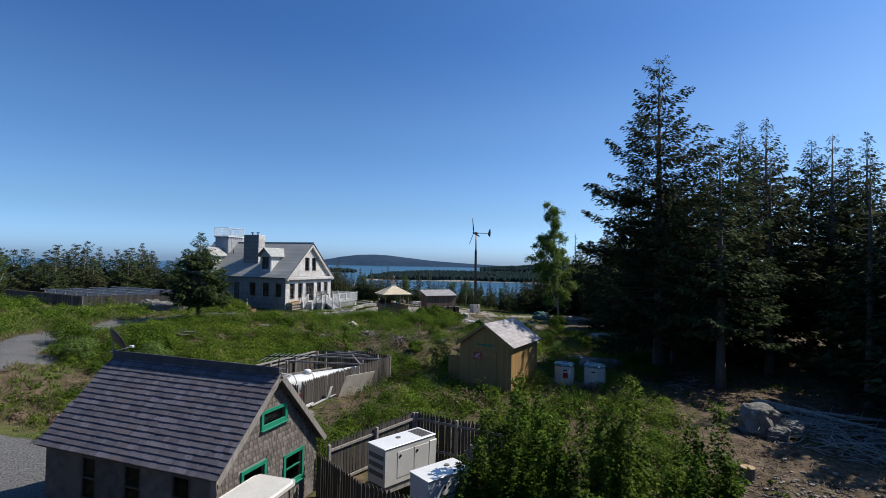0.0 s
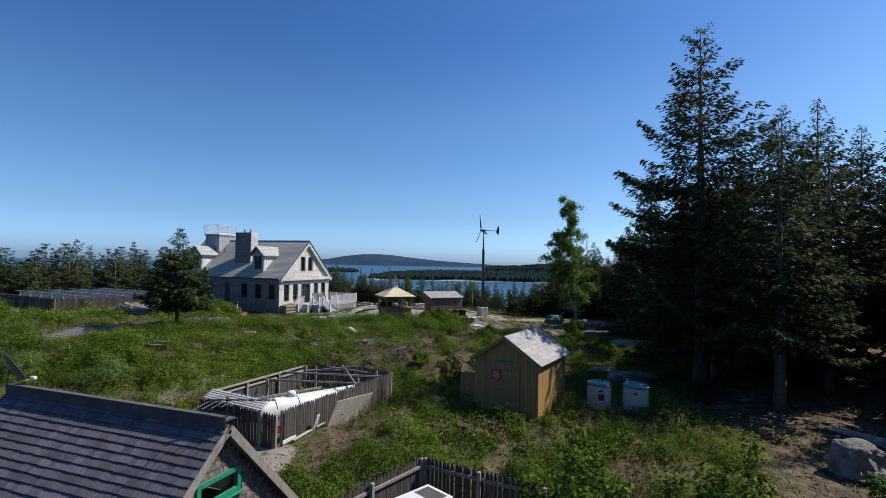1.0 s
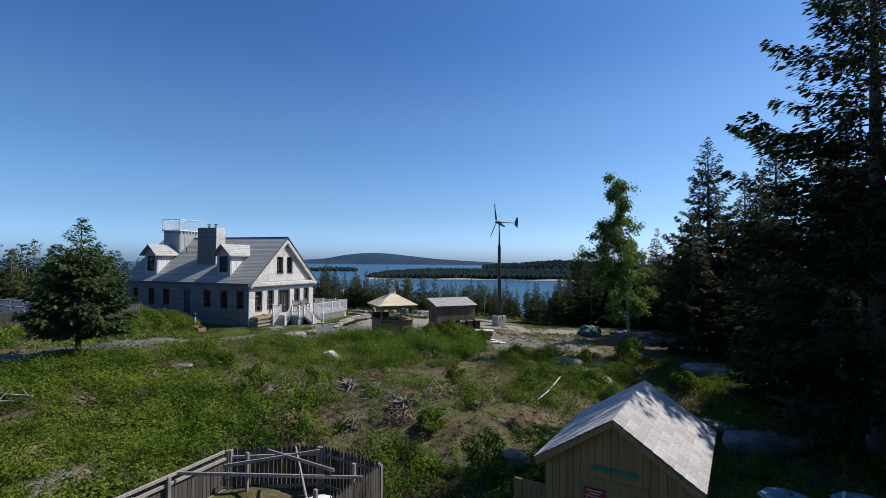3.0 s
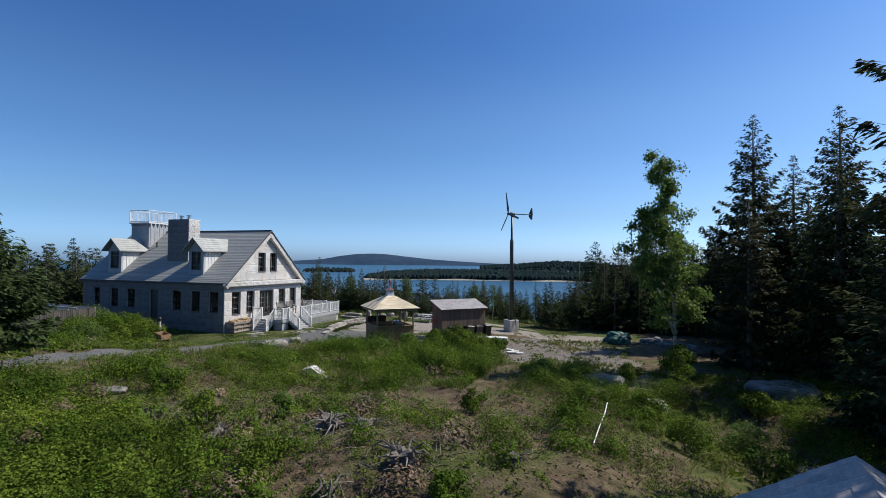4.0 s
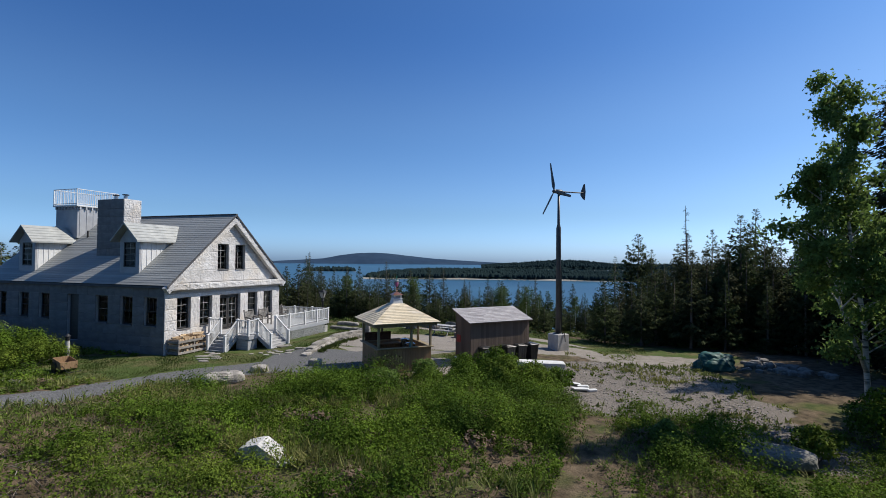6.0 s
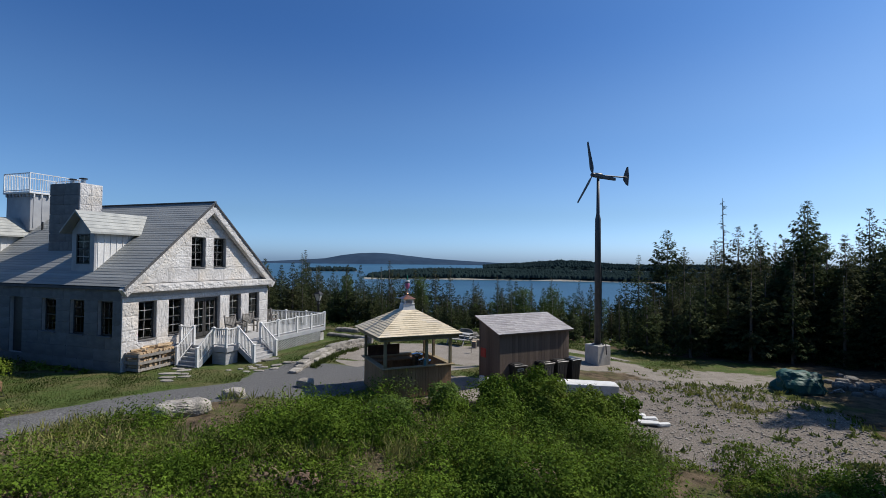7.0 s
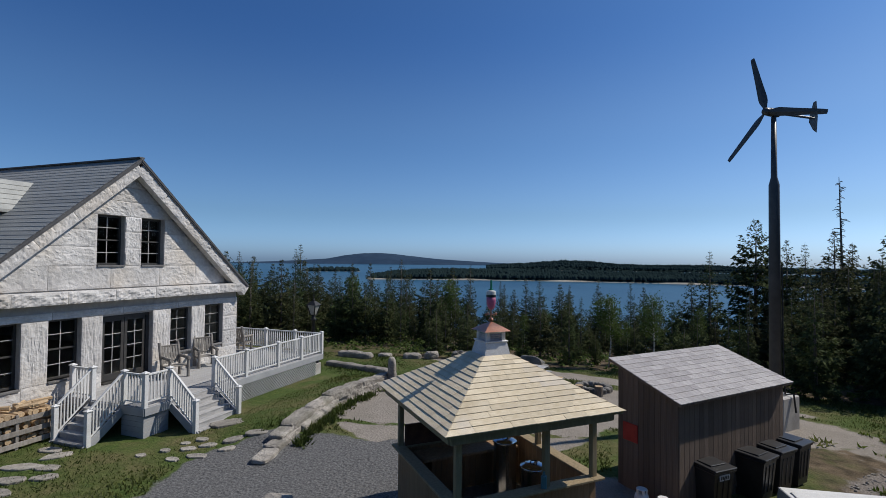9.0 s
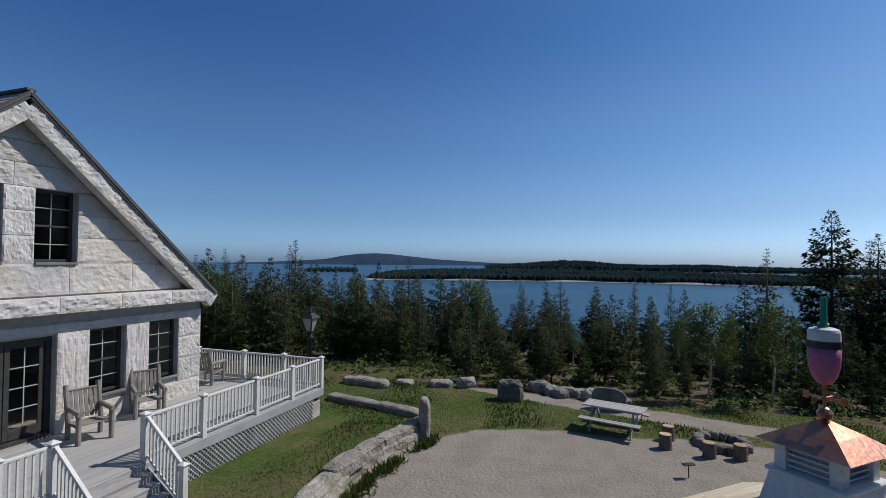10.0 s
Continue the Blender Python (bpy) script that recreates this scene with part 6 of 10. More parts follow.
part("mast", g, STEEL, dish)
g = Geo()
g.tube([(0.05, -0.15, 0.1), (0.42, 0.25, 0.22)], 0.012)
g.box((0.45, 0.28, 0.24), (0.16, 0.09, 0.08), ch=0.02)
part("receiver_arm", g, WHITE_STEEL, dish, "arm with white receiver")
ant = thing("tv_antenna", "old television antenna with thin metal elements", "antenna", (-8.68, GRY + 0.08, GRZ - 0.12), 0)
g = Geo()
g.tube([(0, 0, -0.02), (0.02, 0.02, 0.62)], 0.018)
part("mast", g, IRON, ant)
g = Geo()
g.tube([(-0.35, -0.1, 0.55), (0.95, 0.25, 0.60)], 0.014)
part("boom", g, IRON, ant)
for k in range(9):
    t = k / 8
    L = 0.62 - 0.42 * t
    c = Vector((-0.3 + 1.2 * t, -0.09 + 0.33 * t, 0.53 + 0.09 * t))
    g = Geo()
    g.tube([c + Vector((0.1, -0.35, 0)).normalized() * L, c - Vector((0.1, -0.35, 0)).normalized() * L], 0.007, 6)
    part("element", g, STEEL, ant)

# golf cart beside the gable
cart = thing("golf_cart", "red golf cart with white moulded roof", "golf cart", (-7.72, 5.62, gz(-7.72, 5.62)), 3)
RZ_ = 0.08 - gz(-7.72, 5.62)
g = Geo()
out = [(x * 0.60, y * 1.0) for x, y in ((-1, -0.85), (-0.85, -1), (0.85, -1), (1, -0.85), (1, 0.85), (0.85, 1), (-0.85, 1), (-1, 0.85))]
ins = [(x * 0.86, y * 0.92) for x, y in out]
n8 = 8
vs = [(x, y, RZ_ - 0.06) for x, y in out] + [(x, y, RZ_ + 0.01) for x, y in out] + [(x, y, RZ_ - 0.005) for x, y in [(a * 0.94, b * 0.96) for a, b in out]] + [(x, y, RZ_ + 0.03) for x, y in ins]
fs = [tuple(reversed(range(n8))), tuple(range(3 * n8, 4 * n8))]
for r_ in range(3):
    for i in range(n8):
        j = (i + 1) % n8
        fs.append((r_ * n8 + i, r_ * n8 + j, (r_ + 1) * n8 + j, (r_ + 1) * n8 + i))
g.add(vs, fs)
part("roof", g, BEIGE_PANEL, cart, "cream moulded roof with rim")
for x in (-0.5, 0.5):
    for y, lean in ((-0.8, -0.1), (0.75, 0.12)):
        g = Geo()
        g.tube([(x, y + lean, 0.55), (x, y, RZ_ - 0.05)], 0.02)
        part("strut", g, IRON, cart)
g = Geo()
g.box((0, 0, 0.42), (1.15, 2.1, 0.3), ch=0.08)
g.box((0, 0.85, 0.62), (1.1, 0.5, 0.3), ch=0.1)
part("body", g, RED_PAINT, cart, "red cart body")
g = Geo()
g.box((0, -0.25, 0.72), (1.05, 0.5, 0.14), ch=0.04)
g.box((0, -0.52, 0.95), (1.05, 0.1, 0.42), ch=0.04)
part("seat", g, WHITE_STEEL, cart)
for x in (-0.48, 0.48):
    for y in (-0.72, 0.78):
        g = Geo()
        g.lathe((x, y, 0.23), [(0.14, -0.09), (0.23, -0.07), (0.23, 0.07), (0.14, 0.09)], 16, "X")
        part("wheel", g, BLACK_PLASTIC, cart)


# ---------------------------------------------------------------- generators and their picket yard
def picket_fence(name, label, pts, height, tops, gap=0.128, w=0.115, rails=True, seed=1, inside=1):
    """Pointed pickets along a line of points; tops: the height of the points at each."""
    f = thing(name, label, "fence", (*pts[0], gz(*pts[0])))
    O = Vector((*pts[0], gz(*pts[0])))
    r_ = random.Random(seed)
    pk = Geo()
    pk.add([(-.5, -.5, 0), (.5, -.5, 0), (.5, .5, 0), (-.5, .5, 0), (-.5, -.5, .93), (.5, -.5, .93), (.5, .5, .93), (-.5, .5, .93), (-.08, -.5, 1), (.08, -.5, 1), (.08, .5, 1), (-.08, .5, 1)],
           [(3, 2, 1, 0), (0, 1, 5, 4), (1, 2, 6, 5), (2, 3, 7, 6), (3, 0, 4, 7), (4, 5, 9, 8), (5, 6, 10, 9), (6, 7, 11, 10), (7, 4, 8, 11), (8, 9, 10, 11)])
    me = pk.mesh("picket")
    fix_normals(me)
    mats = []
    for (a, b), (za, zb) in zip(zip(pts[:-1], pts[1:]), zip(tops[:-1], tops[1:])):
        a, b = Vector(a), Vector(b)
        L = (b - a).length
        n = int(L / gap)
        ang_ = math.atan2(b.y - a.y, b.x - a.x)
        for i in range(n):
            p = a + (b - a) * (i + 0.5) / n
            zt = za + (zb - za) * (i + 0.5) / n + r_.uniform(-0.02, 0.02)
            z0 = gz(p.x, p.y) - 0.05
            m = Matrix.Rotation(ang_ + r_.uniform(-0.05, 0.05), 3, "Z") @ Matrix.Rotation(r_.uniform(-0.012, 0.012), 3, "Y")
            mats.append(place(Vector((p.x, p.y, z0)) - O, (w * r_.uniform(0.88, 1.05), 0.02, zt - z0), m))
        if rails:
            nrm = Vector((-(b - a).y, (b - a).x)).normalized() * 0.045 * inside
            for dz in (0.28, height - 0.35):
                g = Geo(O)
                g.beam((a.x + nrm.x, a.y + nrm.y, za - dz), (b.x + nrm.x, b.y + nrm.y, zb - dz), 0.05, 0.09)
                part("rail", g, OLD_BOARD, f, "silvered fence rail")
            k = max(1, round(L / 2.4))
            for i in range(k + 1):
                p = a + (b - a) * i / k
                zt = za + (zb - za) * i / k
                z0 = gz(p.x, p.y) - 0.1
                g = Geo(O)
                q = p + nrm * 2.2
                g.box((q.x, q.y, (zt - 0.05 + z0) / 2), (0.10, 0.10, zt - 0.05 - z0), rz=math.degrees(ang_), ch=0.008)
                part("fence_post", g, OLD_BOARD, f)
    pieces("picket", f, PICKET, me, mats, cap=300)
    return f


picket_fence("generator_fence", "weathered dark picket fence round the generators", [(-8.45, 10.0), (-6.95, 13.75), (-3.3, 13.2)], 1.7, [-0.28, -0.10, -0.12], seed=2, inside=-1)
picket_fence("low_picket_fence", "weathered dark picket fence before the generators", [(-8.4, 9.35), (-6.3, 8.35), (-3.75, 8.15), (-2.2, 8.4)], 1.3, [-0.35, -0.52, -0.62, -0.6], rails=False, seed=3)


def generator(name, c, rz, L, W, H, zt, big):
    z0 = zt - H
    gen = thing("generator", "beige sheet-metal standby generator on skids" if big else "white sheet-metal standby generator with plain lid", "generator", (*c, z0), rz, "standby generators")
    g = Geo()
    g.box((0, 0, H / 2), (L, W, H - 0.04), ch=0.02)
    if big:
        g.box((L / 2 - 0.12, 0, H / 2 - 0.06), (0.34, W + 0.03, H - 0.2), Matrix.Rotation(0.05, 3, "Y"), 0.02)
    body = part("housing", g, BEIGE_PANEL if big else WHITE_STEEL, gen)
    g = Geo()
    g.box((0, 0, H - 0.015), (L + 0.05, W + 0.05, 0.035), ch=0.012)
    part("lid", g, WHITE_STEEL, gen, "pale lid")
    for x in ((-0.25, 0.45) if big else (0.0,)):
        g = Geo()
        g.box((x, -W / 2 - 0.006, H * 0.5), (0.62 if big else L * 0.6, 0.012, H * 0.66), ch=0.005)
        dp = part("door_panel", g, BEIGE_PANEL if big else WHITE_STEEL, gen)
        g = Geo()
        g.lathe((x - 0.2, -W / 2 - 0.02, H * 0.72), [(0.045, -0.01), (0.045, 0.01)], 12, "Y")
        part("latch", g, BLACK_PLASTIC, dp)
    for k in range(3 if big else 4):
        g = Geo()
        if big:
            g.box((-L / 2 - 0.006, 0, H * (0.3 + 0.22 * k)), (0.012, W * 0.86, H * 0.12), ch=0.003)
        else:
            g.box((L / 2 - 0.10 - 0.09 * k, -W / 2 - 0.006, H * 0.5), (0.035, 0.012, H * 0.55), ch=0.003)
        part("louvre", g, BEIGE_DARK if big else BEIGE_PANEL, gen)
    if big:
        g = Geo()
        for i in range(7):
            g.box((L / 2 - 0.52 + i * 0.07, 0.0, H + 0.012), (0.018, W * 0.8, 0.012))
        for i in range(6):
            g.box((L / 2 - 0.31, -W * 0.36 + i * W * 0.144, H + 0.008), (0.46, 0.018, 0.012))
        g.box((L / 2 - 0.31, 0, H + 0.003), (0.46, W * 0.8, 0.004))
        part("grille", g, BEIGE_DARK, gen, "dark roof grille")
    g = Geo()
    g.lathe((-0.1 if big else 0.3, 0.1, H + 0.0), [(0.08, 0), (0.08, 0.03), (0.05, 0.035)], 14)
    part("cap", g, BEIGE_DARK, gen)
    if not big:
        g = Geo()
        g.box((-0.05, -W / 2 - 0.014, H * 0.68), (0.05, 0.006, 0.07), Matrix.Rotation(0.5, 3, "Y"))
        for j in range(7):
            g.box((-0.2 + j * 0.05, -W / 2 - 0.014, H * 0.5), (0.034, 0.006, 0.035))
        part("maker_mark", g, BLACK_PLASTIC, gen)
    g = Geo()
    for y in (-W / 2 + 0.1, W / 2 - 0.1):
        g.box((0, y, -0.10), (L + 0.2, 0.1, 0.22), ch=0.01)
    part("skid", g, OLD_BOARD, gen)


ang1 = math.degrees(math.atan2(11.7 - 9.82, -6.165 + 7.09))
generator("generator", (-6.22, 10.93), ang1, 2.12, 0.86, 1.2, -0.13, True)
ang2 = math.degrees(math.atan2(10.52 - 9.18, -4.39 + 5.21))
generator("generator", (-4.42, 9.6), ang2, 1.6, 0.84, 1.1, -0.35, False)
g = Geo()
z = gz(-4.6, 11.6)
g.box((0, 0, 0.85), (0.09, 0.09, 1.7), ch=0.005)
g.beam((-0.22, 0, 1.45), (0.22, 0.05, 1.55), 0.03, 0.12)
g.beam((-0.35, 0.1, 0.6), (0.42, 0.1, 1.8), 0.04, 0.08)
solid("leaning_brace", g, OLD_BOARD, "silvered timber post with nailed braces", "timber", (-4.2, 12.0, z), 20)

# ---------------------------------------------------------------- gas tank pen
PEN = [(-13.05, 15.35), (-12.35, 23.1), (-14.7, 23.6), (-17.0, 22.2), (-17.3, 16.0), (-16.9, 15.2), (-13.2, 14.95)]
picket_fence("tank_pen_fence", "tall dark picket fence round the gas tank", PEN, 1.55, [0.1, 0.0, 0.02, 0.1, 0.2, 0.14, 0.02], seed=4, inside=1)
pen = thing("pen_lean_to", "grey plank lean-to roof at the pen gate", "lean-to", (-14.9, 14.9, gz(-14.9, 14.9)))
PO = Vector((-14.9, 14.9, gz(-14.9, 14.9)))
a3 = math.atan2(0.35, 1.0)
for k in range(5):
    t = (k + 0.5) / 5
    a, b = Vector((-16.62, 15.10, 0.20)).lerp(Vector((-16.82, 15.80, 0.37)), t), Vector((-13.62, 14.72, 0.14)).lerp(Vector((-13.80, 15.42, 0.30)), t)
    g = Geo(PO)
    g.beam(a, b, 0.138, 0.025)
    part("roof_plank", g, DECK_GREY, pen)
for x, y in ((-16.5, 15.25), (-13.8, 14.95), (-15.1, 15.1)):
    g = Geo(PO)
    g.box((x, y, (0.14 + gz(x, y)) / 2), (0.1, 0.1, 0.14 - gz(x, y)), ch=0.006)
    part("post", g, OLD_BOARD, pen)
for k in range(13):
    x = -16.45 + k * 0.125
    g = Geo(PO)
    g.box((x, 14.8, (-0.1 + gz(x, 14.8)) / 2), (0.115, 0.02, -0.1 - gz(x, 14.8)))
    part("gate_board", g, PICKET, pen)
g = Geo()
g.box((0, 0, 0), (0.3, 0.02, 0.26), ch=0.004)
solid("notice_board", g, RED_PAINT, "small red notice with unreadable white lines", "sign", (-13.25, 15.22, -0.62), 10)
g = Geo()
for k in range(3):
    g.box((0, -0.013, 0.06 - 0.06 * k), (0.22, 0.004, 0.025))
solid("notice_lines", g, SIGN_WHITE, "white unreadable lines on the notice", "sign", (-13.25, 15.22, -0.62), 10)
tank = thing("gas_tank", "long white steel propane tank with dome cap", "gas tank", (-14.45, 19.35, gz(-14.45, 19.35)), 60)
R_ = 0.52
zc = -0.36 - R_ - gz(-14.45, 19.35)
g = Geo()
pr = [(0.03, -2.9), (0.25, -2.83), (0.42, -2.68), (R_ * 0.97, -2.48), (R_, -2.3), (R_, 2.3), (R_ * 0.97, 2.48), (0.42, 2.68), (0.25, 2.83), (0.03, 2.9)]
g.lathe((0, 0, zc), pr, 28, "X")
part("vessel", g, WHITE_STEEL, tank, smooth=True)
g = Geo()
g.lathe((-1.1, 0, zc + R_ - 0.03), [(0.20, 0), (0.20, 0.16), (0.16, 0.22), (0.05, 0.25)], 18)
part("dome_cap", g, WHITE_STEEL, tank, smooth=True)
for x in (-1.9, -0.9, 1.0, 2.0):
    g = Geo()
    g.tube([(x, R_ * math.sin(t), zc + R_ * math.cos(t)) for t in np.linspace(-1.2, 1.2, 9)], 0.018, 6)
    part("strap", g, IRON, tank, "dark hose over the tank")
for x in (-1.7, 1.7):
    g = Geo()
    g.box((x, 0, (zc - R_ * 0.6) / 2), (0.3, 0.9, max(zc - R_ * 0.6, 0.2)), ch=0.02)
    part("saddle", g, CONCRETE, tank)
br = thing("pen_braces", "loose timber braces laid across the pen", "timber", (-14.9, 19.5, gz(-14.9, 19.5)))
BO = Vector((-14.9, 19.5, gz(-14.9, 19.5)))
for p, q in (((-16.9, 19.0, 0.02), (-12.75, 20.6, -0.12)), ((-17.0, 20.4, 0.06), (-12.5, 22.2, -0.1)), ((-15.9, 22.6, 0.02), (-13.2, 21.9, 0.10)), ((-17.15, 16.3, 0.14), (-16.95, 22.0, 0.05)),
             ((-16.4, 21.4, -0.05), (-14.3, 22.9, 0.12)), ((-15.2, 23.0, 0.05), (-12.8, 20.2, -0.1)), ((-16.9, 17.2, -0.55), (-14.9, 20.6, -0.5))):
    g = Geo(BO)
    g.beam(p, q, 0.045, 0.09)
    part("brace", g, OLD_BOARD, br)
for x, y in ((-13.1, 20.9), (-13.0, 22.6), (-16.75, 19.0), (-16.3, 22.2)):
    g = Geo(BO)
    g.box((x, y, -0.65), (0.09, 0.09, 1.4), ch=0.005)
    part("prop", g, OLD_BOARD, br)
g = Geo()
g.beam((-12.98, 15.2, gz(-13, 15.2) + 0.12), (-13.06, 18.0, gz(-13, 18) + 0.12), 0.04, 0.14)
solid("base_board", g, SIGN_WHITE, "white board nailed along the foot of the pickets", "board")
# plywood sheet leaning on the pen
g = Geo()
m = Matrix.Rotation(radians(20), 3, "Y")
g.box((0, 0, 0.58), (0.02, 2.5, 1.22), m @ Matrix.Rotation(radians(-5), 3, "X"), 0.003)
solid("plywood_sheet", g, PLYWOOD, "weathered plywood sheet leaning on the fence", "board", (-12.15, 18.6, gz(-12.2, 18.6) - 0.02), -9)
g = Geo()
g.box((0, 0, 0.3), (0.03, 0.22, 0.6), Matrix.Rotation(0.3, 3, "Y"), 0.004)
solid("white_board", g, WHITE_TRIM, "short white board leaning beside the plywood", "board", (-12.7, 16.9, gz(-12.7, 16.9)), 0)
g = Geo()
g.beam((0, -1.1, 0.05), (0.05, 1.1, 0.05), 0.12, 0.05)
solid("fallen_rail", g, DECK_GREY, "pale rail lying along the fence foot", "timber", (-12.85, 16.6, gz(-12.8, 16.6) + 0.01), 4)

# ---------------------------------------------------------------- new board shed
SH = (-6.15, 21.42)
SHB = -0.98
hut = thing("pine_shed", "new pine board shed with weathered shake gable roof", "shed", (*SH, SHB), -11.9)
W2, HL, HE, HA = 1.49, 3.72, 2.36, 3.33            # half width, length, eave and apex height
pb = unit_piece("pine_board", 0.04)
mats = []
n = 19
for i in range(n):
    x = -W2 + 2 * W2 * (i + 0.5) / n
    h_ = HE + (HA - HE) * (1 - abs(x) / W2) - 0.06
    mats.append(place((x, 0, h_ / 2), (2 * W2 / n - 0.006, 0.028, h_)))
    mats.append(place((x, HL, h_ / 2), (2 * W2 / n - 0.006, 0.028, h_)))
n = 23
for i in range(n):
    y = HL * (i + 0.5) / n
    for x in (-W2, W2):
        mats.append(place((x, y, HE / 2), (0.028, HL / n - 0.006, HE)))
pieces("pine_board", hut, PINE, pb, mats)
g = Geo()
g.box((0, HL / 2, HE / 2), (2 * W2 - 0.06, HL - 0.06, HE - 0.06))
part("inner_frame", g, OLD_BOARD, hut)
ra = math.atan2(HA - HE, W2)
for s in (-1, 1):
    rot = Matrix.Rotation(s * ra, 3, "Y")
    L = math.hypot(W2, HA - HE) + 0.25
    c = Vector((s * (W2 / 2 + 0.09), HL / 2, (HE + HA) / 2 - 0.05 + 0.03))
    g = Geo()
    g.box(c, (L, HL + 0.34, 0.05), rot, 0.004)
    sl = part("roof_slope", g, PINE, hut, "weathered grey shake roof slope")
    mats = []
    for i in range(9):
        t = (i + 0.5) / 9
        y = -0.18
        while y < HL + 0.15:
            w = min(rr.uniform(0.15, 0.4), HL + 0.18 - y)
            p = c + rot @ Vector(((t - 0.5) * L, 0, 0.04))
            mats.append(place((p.x, y + w / 2, p.z + rr.uniform(0, 0.005)), (L / 9 * 1.15, w - 0.005, 0.016), Matrix.Rotation(s * (ra - 0.05), 3, "Y")))
            y += w
    pieces("roof_shake", sl, OLD_SHAKE, unit_piece("roof_shake", 0.06), mats)
    g = Geo()
    a, b = Vector((s * (W2 + 0.17), -0.19, HE - 0.17)), Vector((0, -0.19, HA + 0.0))
    g.beam(a, b, 0.025, 0.10)
    part("barge_board", g, PINE, hut)
g = Geo()
g.box((0.05, -0.03, 1.05), (1.25, 0.03, 2.05), ch=0.005)
dr = part("door", g, PINE, hut, "flush pine board door")
for z in (0.4, 1.1, 1.8):
    g = Geo()
    g.box((0.05, -0.05, z), (1.2, 0.015, 0.10), ch=0.004)
    part("ledge", g, PINE, dr)
g = Geo()
g.box((0.0, -0.045, 2.30), (0.95, 0.012, 0.09), ch=0.003)
part("green_strip", g, GREEN_TRIM, hut, "thin green painted strip over the door")
g = Geo()
g.box((-0.40, -0.07, 1.70), (0.46, 0.012, 0.36), ch=0.003)
sg = part("warning_sign", g, RED_PAINT, hut, "red warning sign with white unreadable lines")
g = Geo()
for k, w in enumerate((0.34, 0.22, 0.38, 0.36, 0.3)):
    g.box((-0.40, -0.079, 1.82 - 0.06 * k), (w, 0.004, 0.022))
part("sign_lettering", g, SIGN_WHITE, sg)
g = Geo()
g.box((-W2 - 0.45, 0.35, 0.85), (0.9, 0.04, 1.3))
for k in range(8):
    g.box((-W2 - 0.06 - k * 0.115, 0.33, 0.75), (0.105, 0.03, 1.5 - 0.04 * (k % 2)), ch=0.004)
part("side_screen", g, PINE, hut, "low board screen joined to the shed")


def storage_bin(p, rz, w, top):
    """An eight-sided moulded bin with a rolled teal rim, sunken lid and rope handle."""
    b = thing("storage_bin", "white moulded plastic bin with teal rim and lid", "bin", (*p, gz(*p)), rz, "storage bins by the shed")
    H_ = top - gz(*p)
    c = 0.42
    ring_ = [(1, -c), (1, c), (c, 1), (-c, 1), (-1, c), (-1, -c), (-c, -1), (c, -1)]

    def stack(rows):
        vs, fs = [], []
        for r_, z_ in rows:
            vs += [(x * r_, y * r_, z_) for x, y in ring_]
        for i in range(len(rows) - 1):
            for j in range(8):
                fs.append((i * 8 + j, i * 8 + (j + 1) % 8, i * 8 + 8 + (j + 1) % 8, i * 8 + 8 + j))
        return Geo().add(vs, fs + [tuple(reversed(range(8))), tuple(range(8 * len(rows) - 8, 8 * len(rows)))])

    part("tub", stack([(w * 0.88, 0.0), (w * 0.90, 0.04), (w * 0.97, H_ - 0.10)]), DRUM_PLASTIC, b, "white tub with flat faces")
    part("rim", stack([(w * 0.98, H_ - 0.10), (w * 1.04, H_ - 0.08), (w * 1.05, H_ - 0.03), (w * 1.0, H_ - 0.01)]), LAKE_BLUE, b, "teal rolled rim")
    part("lid", stack([(w * 0.97, H_ - 0.01), (w * 0.94, H_ + 0.025), (w * 0.55, H_ + 0.04), (w * 0.5, H_ + 0.02)]), LAKE_BLUE, b, "dull teal lid")
    for s in (-1, 1):
        g = Geo()
        g.box((s * w * 1.0, 0, H_ * 0.45), (0.04, w * 0.5, H_ * 0.7), ch=0.01)
        part("side_rib", g, DRUM_PLASTIC, b)
    return b, H_


for k, (p, w, top) in enumerate((((-2.32, 24.2), 0.50, 0.17), ((-0.72, 24.5), 0.54, 0.17))):
    b, H_ = storage_bin(p, 12 - 16 * k, w, top)
    g = Geo()
    g.box((-0.02, -w * 0.955, H_ * 0.74), (0.20, 0.02, 0.08), Matrix.Rotation(0.05, 3, "X"), 0.003)
    part("label_plate", g, BLACK_PLASTIC, b)
    if k == 0:
        g = Geo()
        g.box((0.0, -w * 0.945, H_ * 0.50), (0.26, 0.02, 0.30), Matrix.Rotation(0.05, 3, "X"), 0.003)
        part("red_label", g, RED_PAINT, b, "red label with unreadable text")
        g = Geo()
        g.tube([(-0.05, -0.1, H_ + 0.03), (0.02, 0.0, H_ + 0.16), (0.12, 0.05, H_ + 0.12), (0.18, 0.1, H_ + 0.04)], 0.035, 7)
        part("rope", g, LOG_GREY, b, "coiled grey rope on the lid")
    else:
        g = Geo()
        g.tube([(-0.42, -0.2, H_ - 0.02), (-0.38, -0.1, H_ + 0.14), (-0.36, -0.1, H_ + 0.24)], 0.03, 7)
        part("latch", g, WHITE_STEEL, b, "upright white latch")


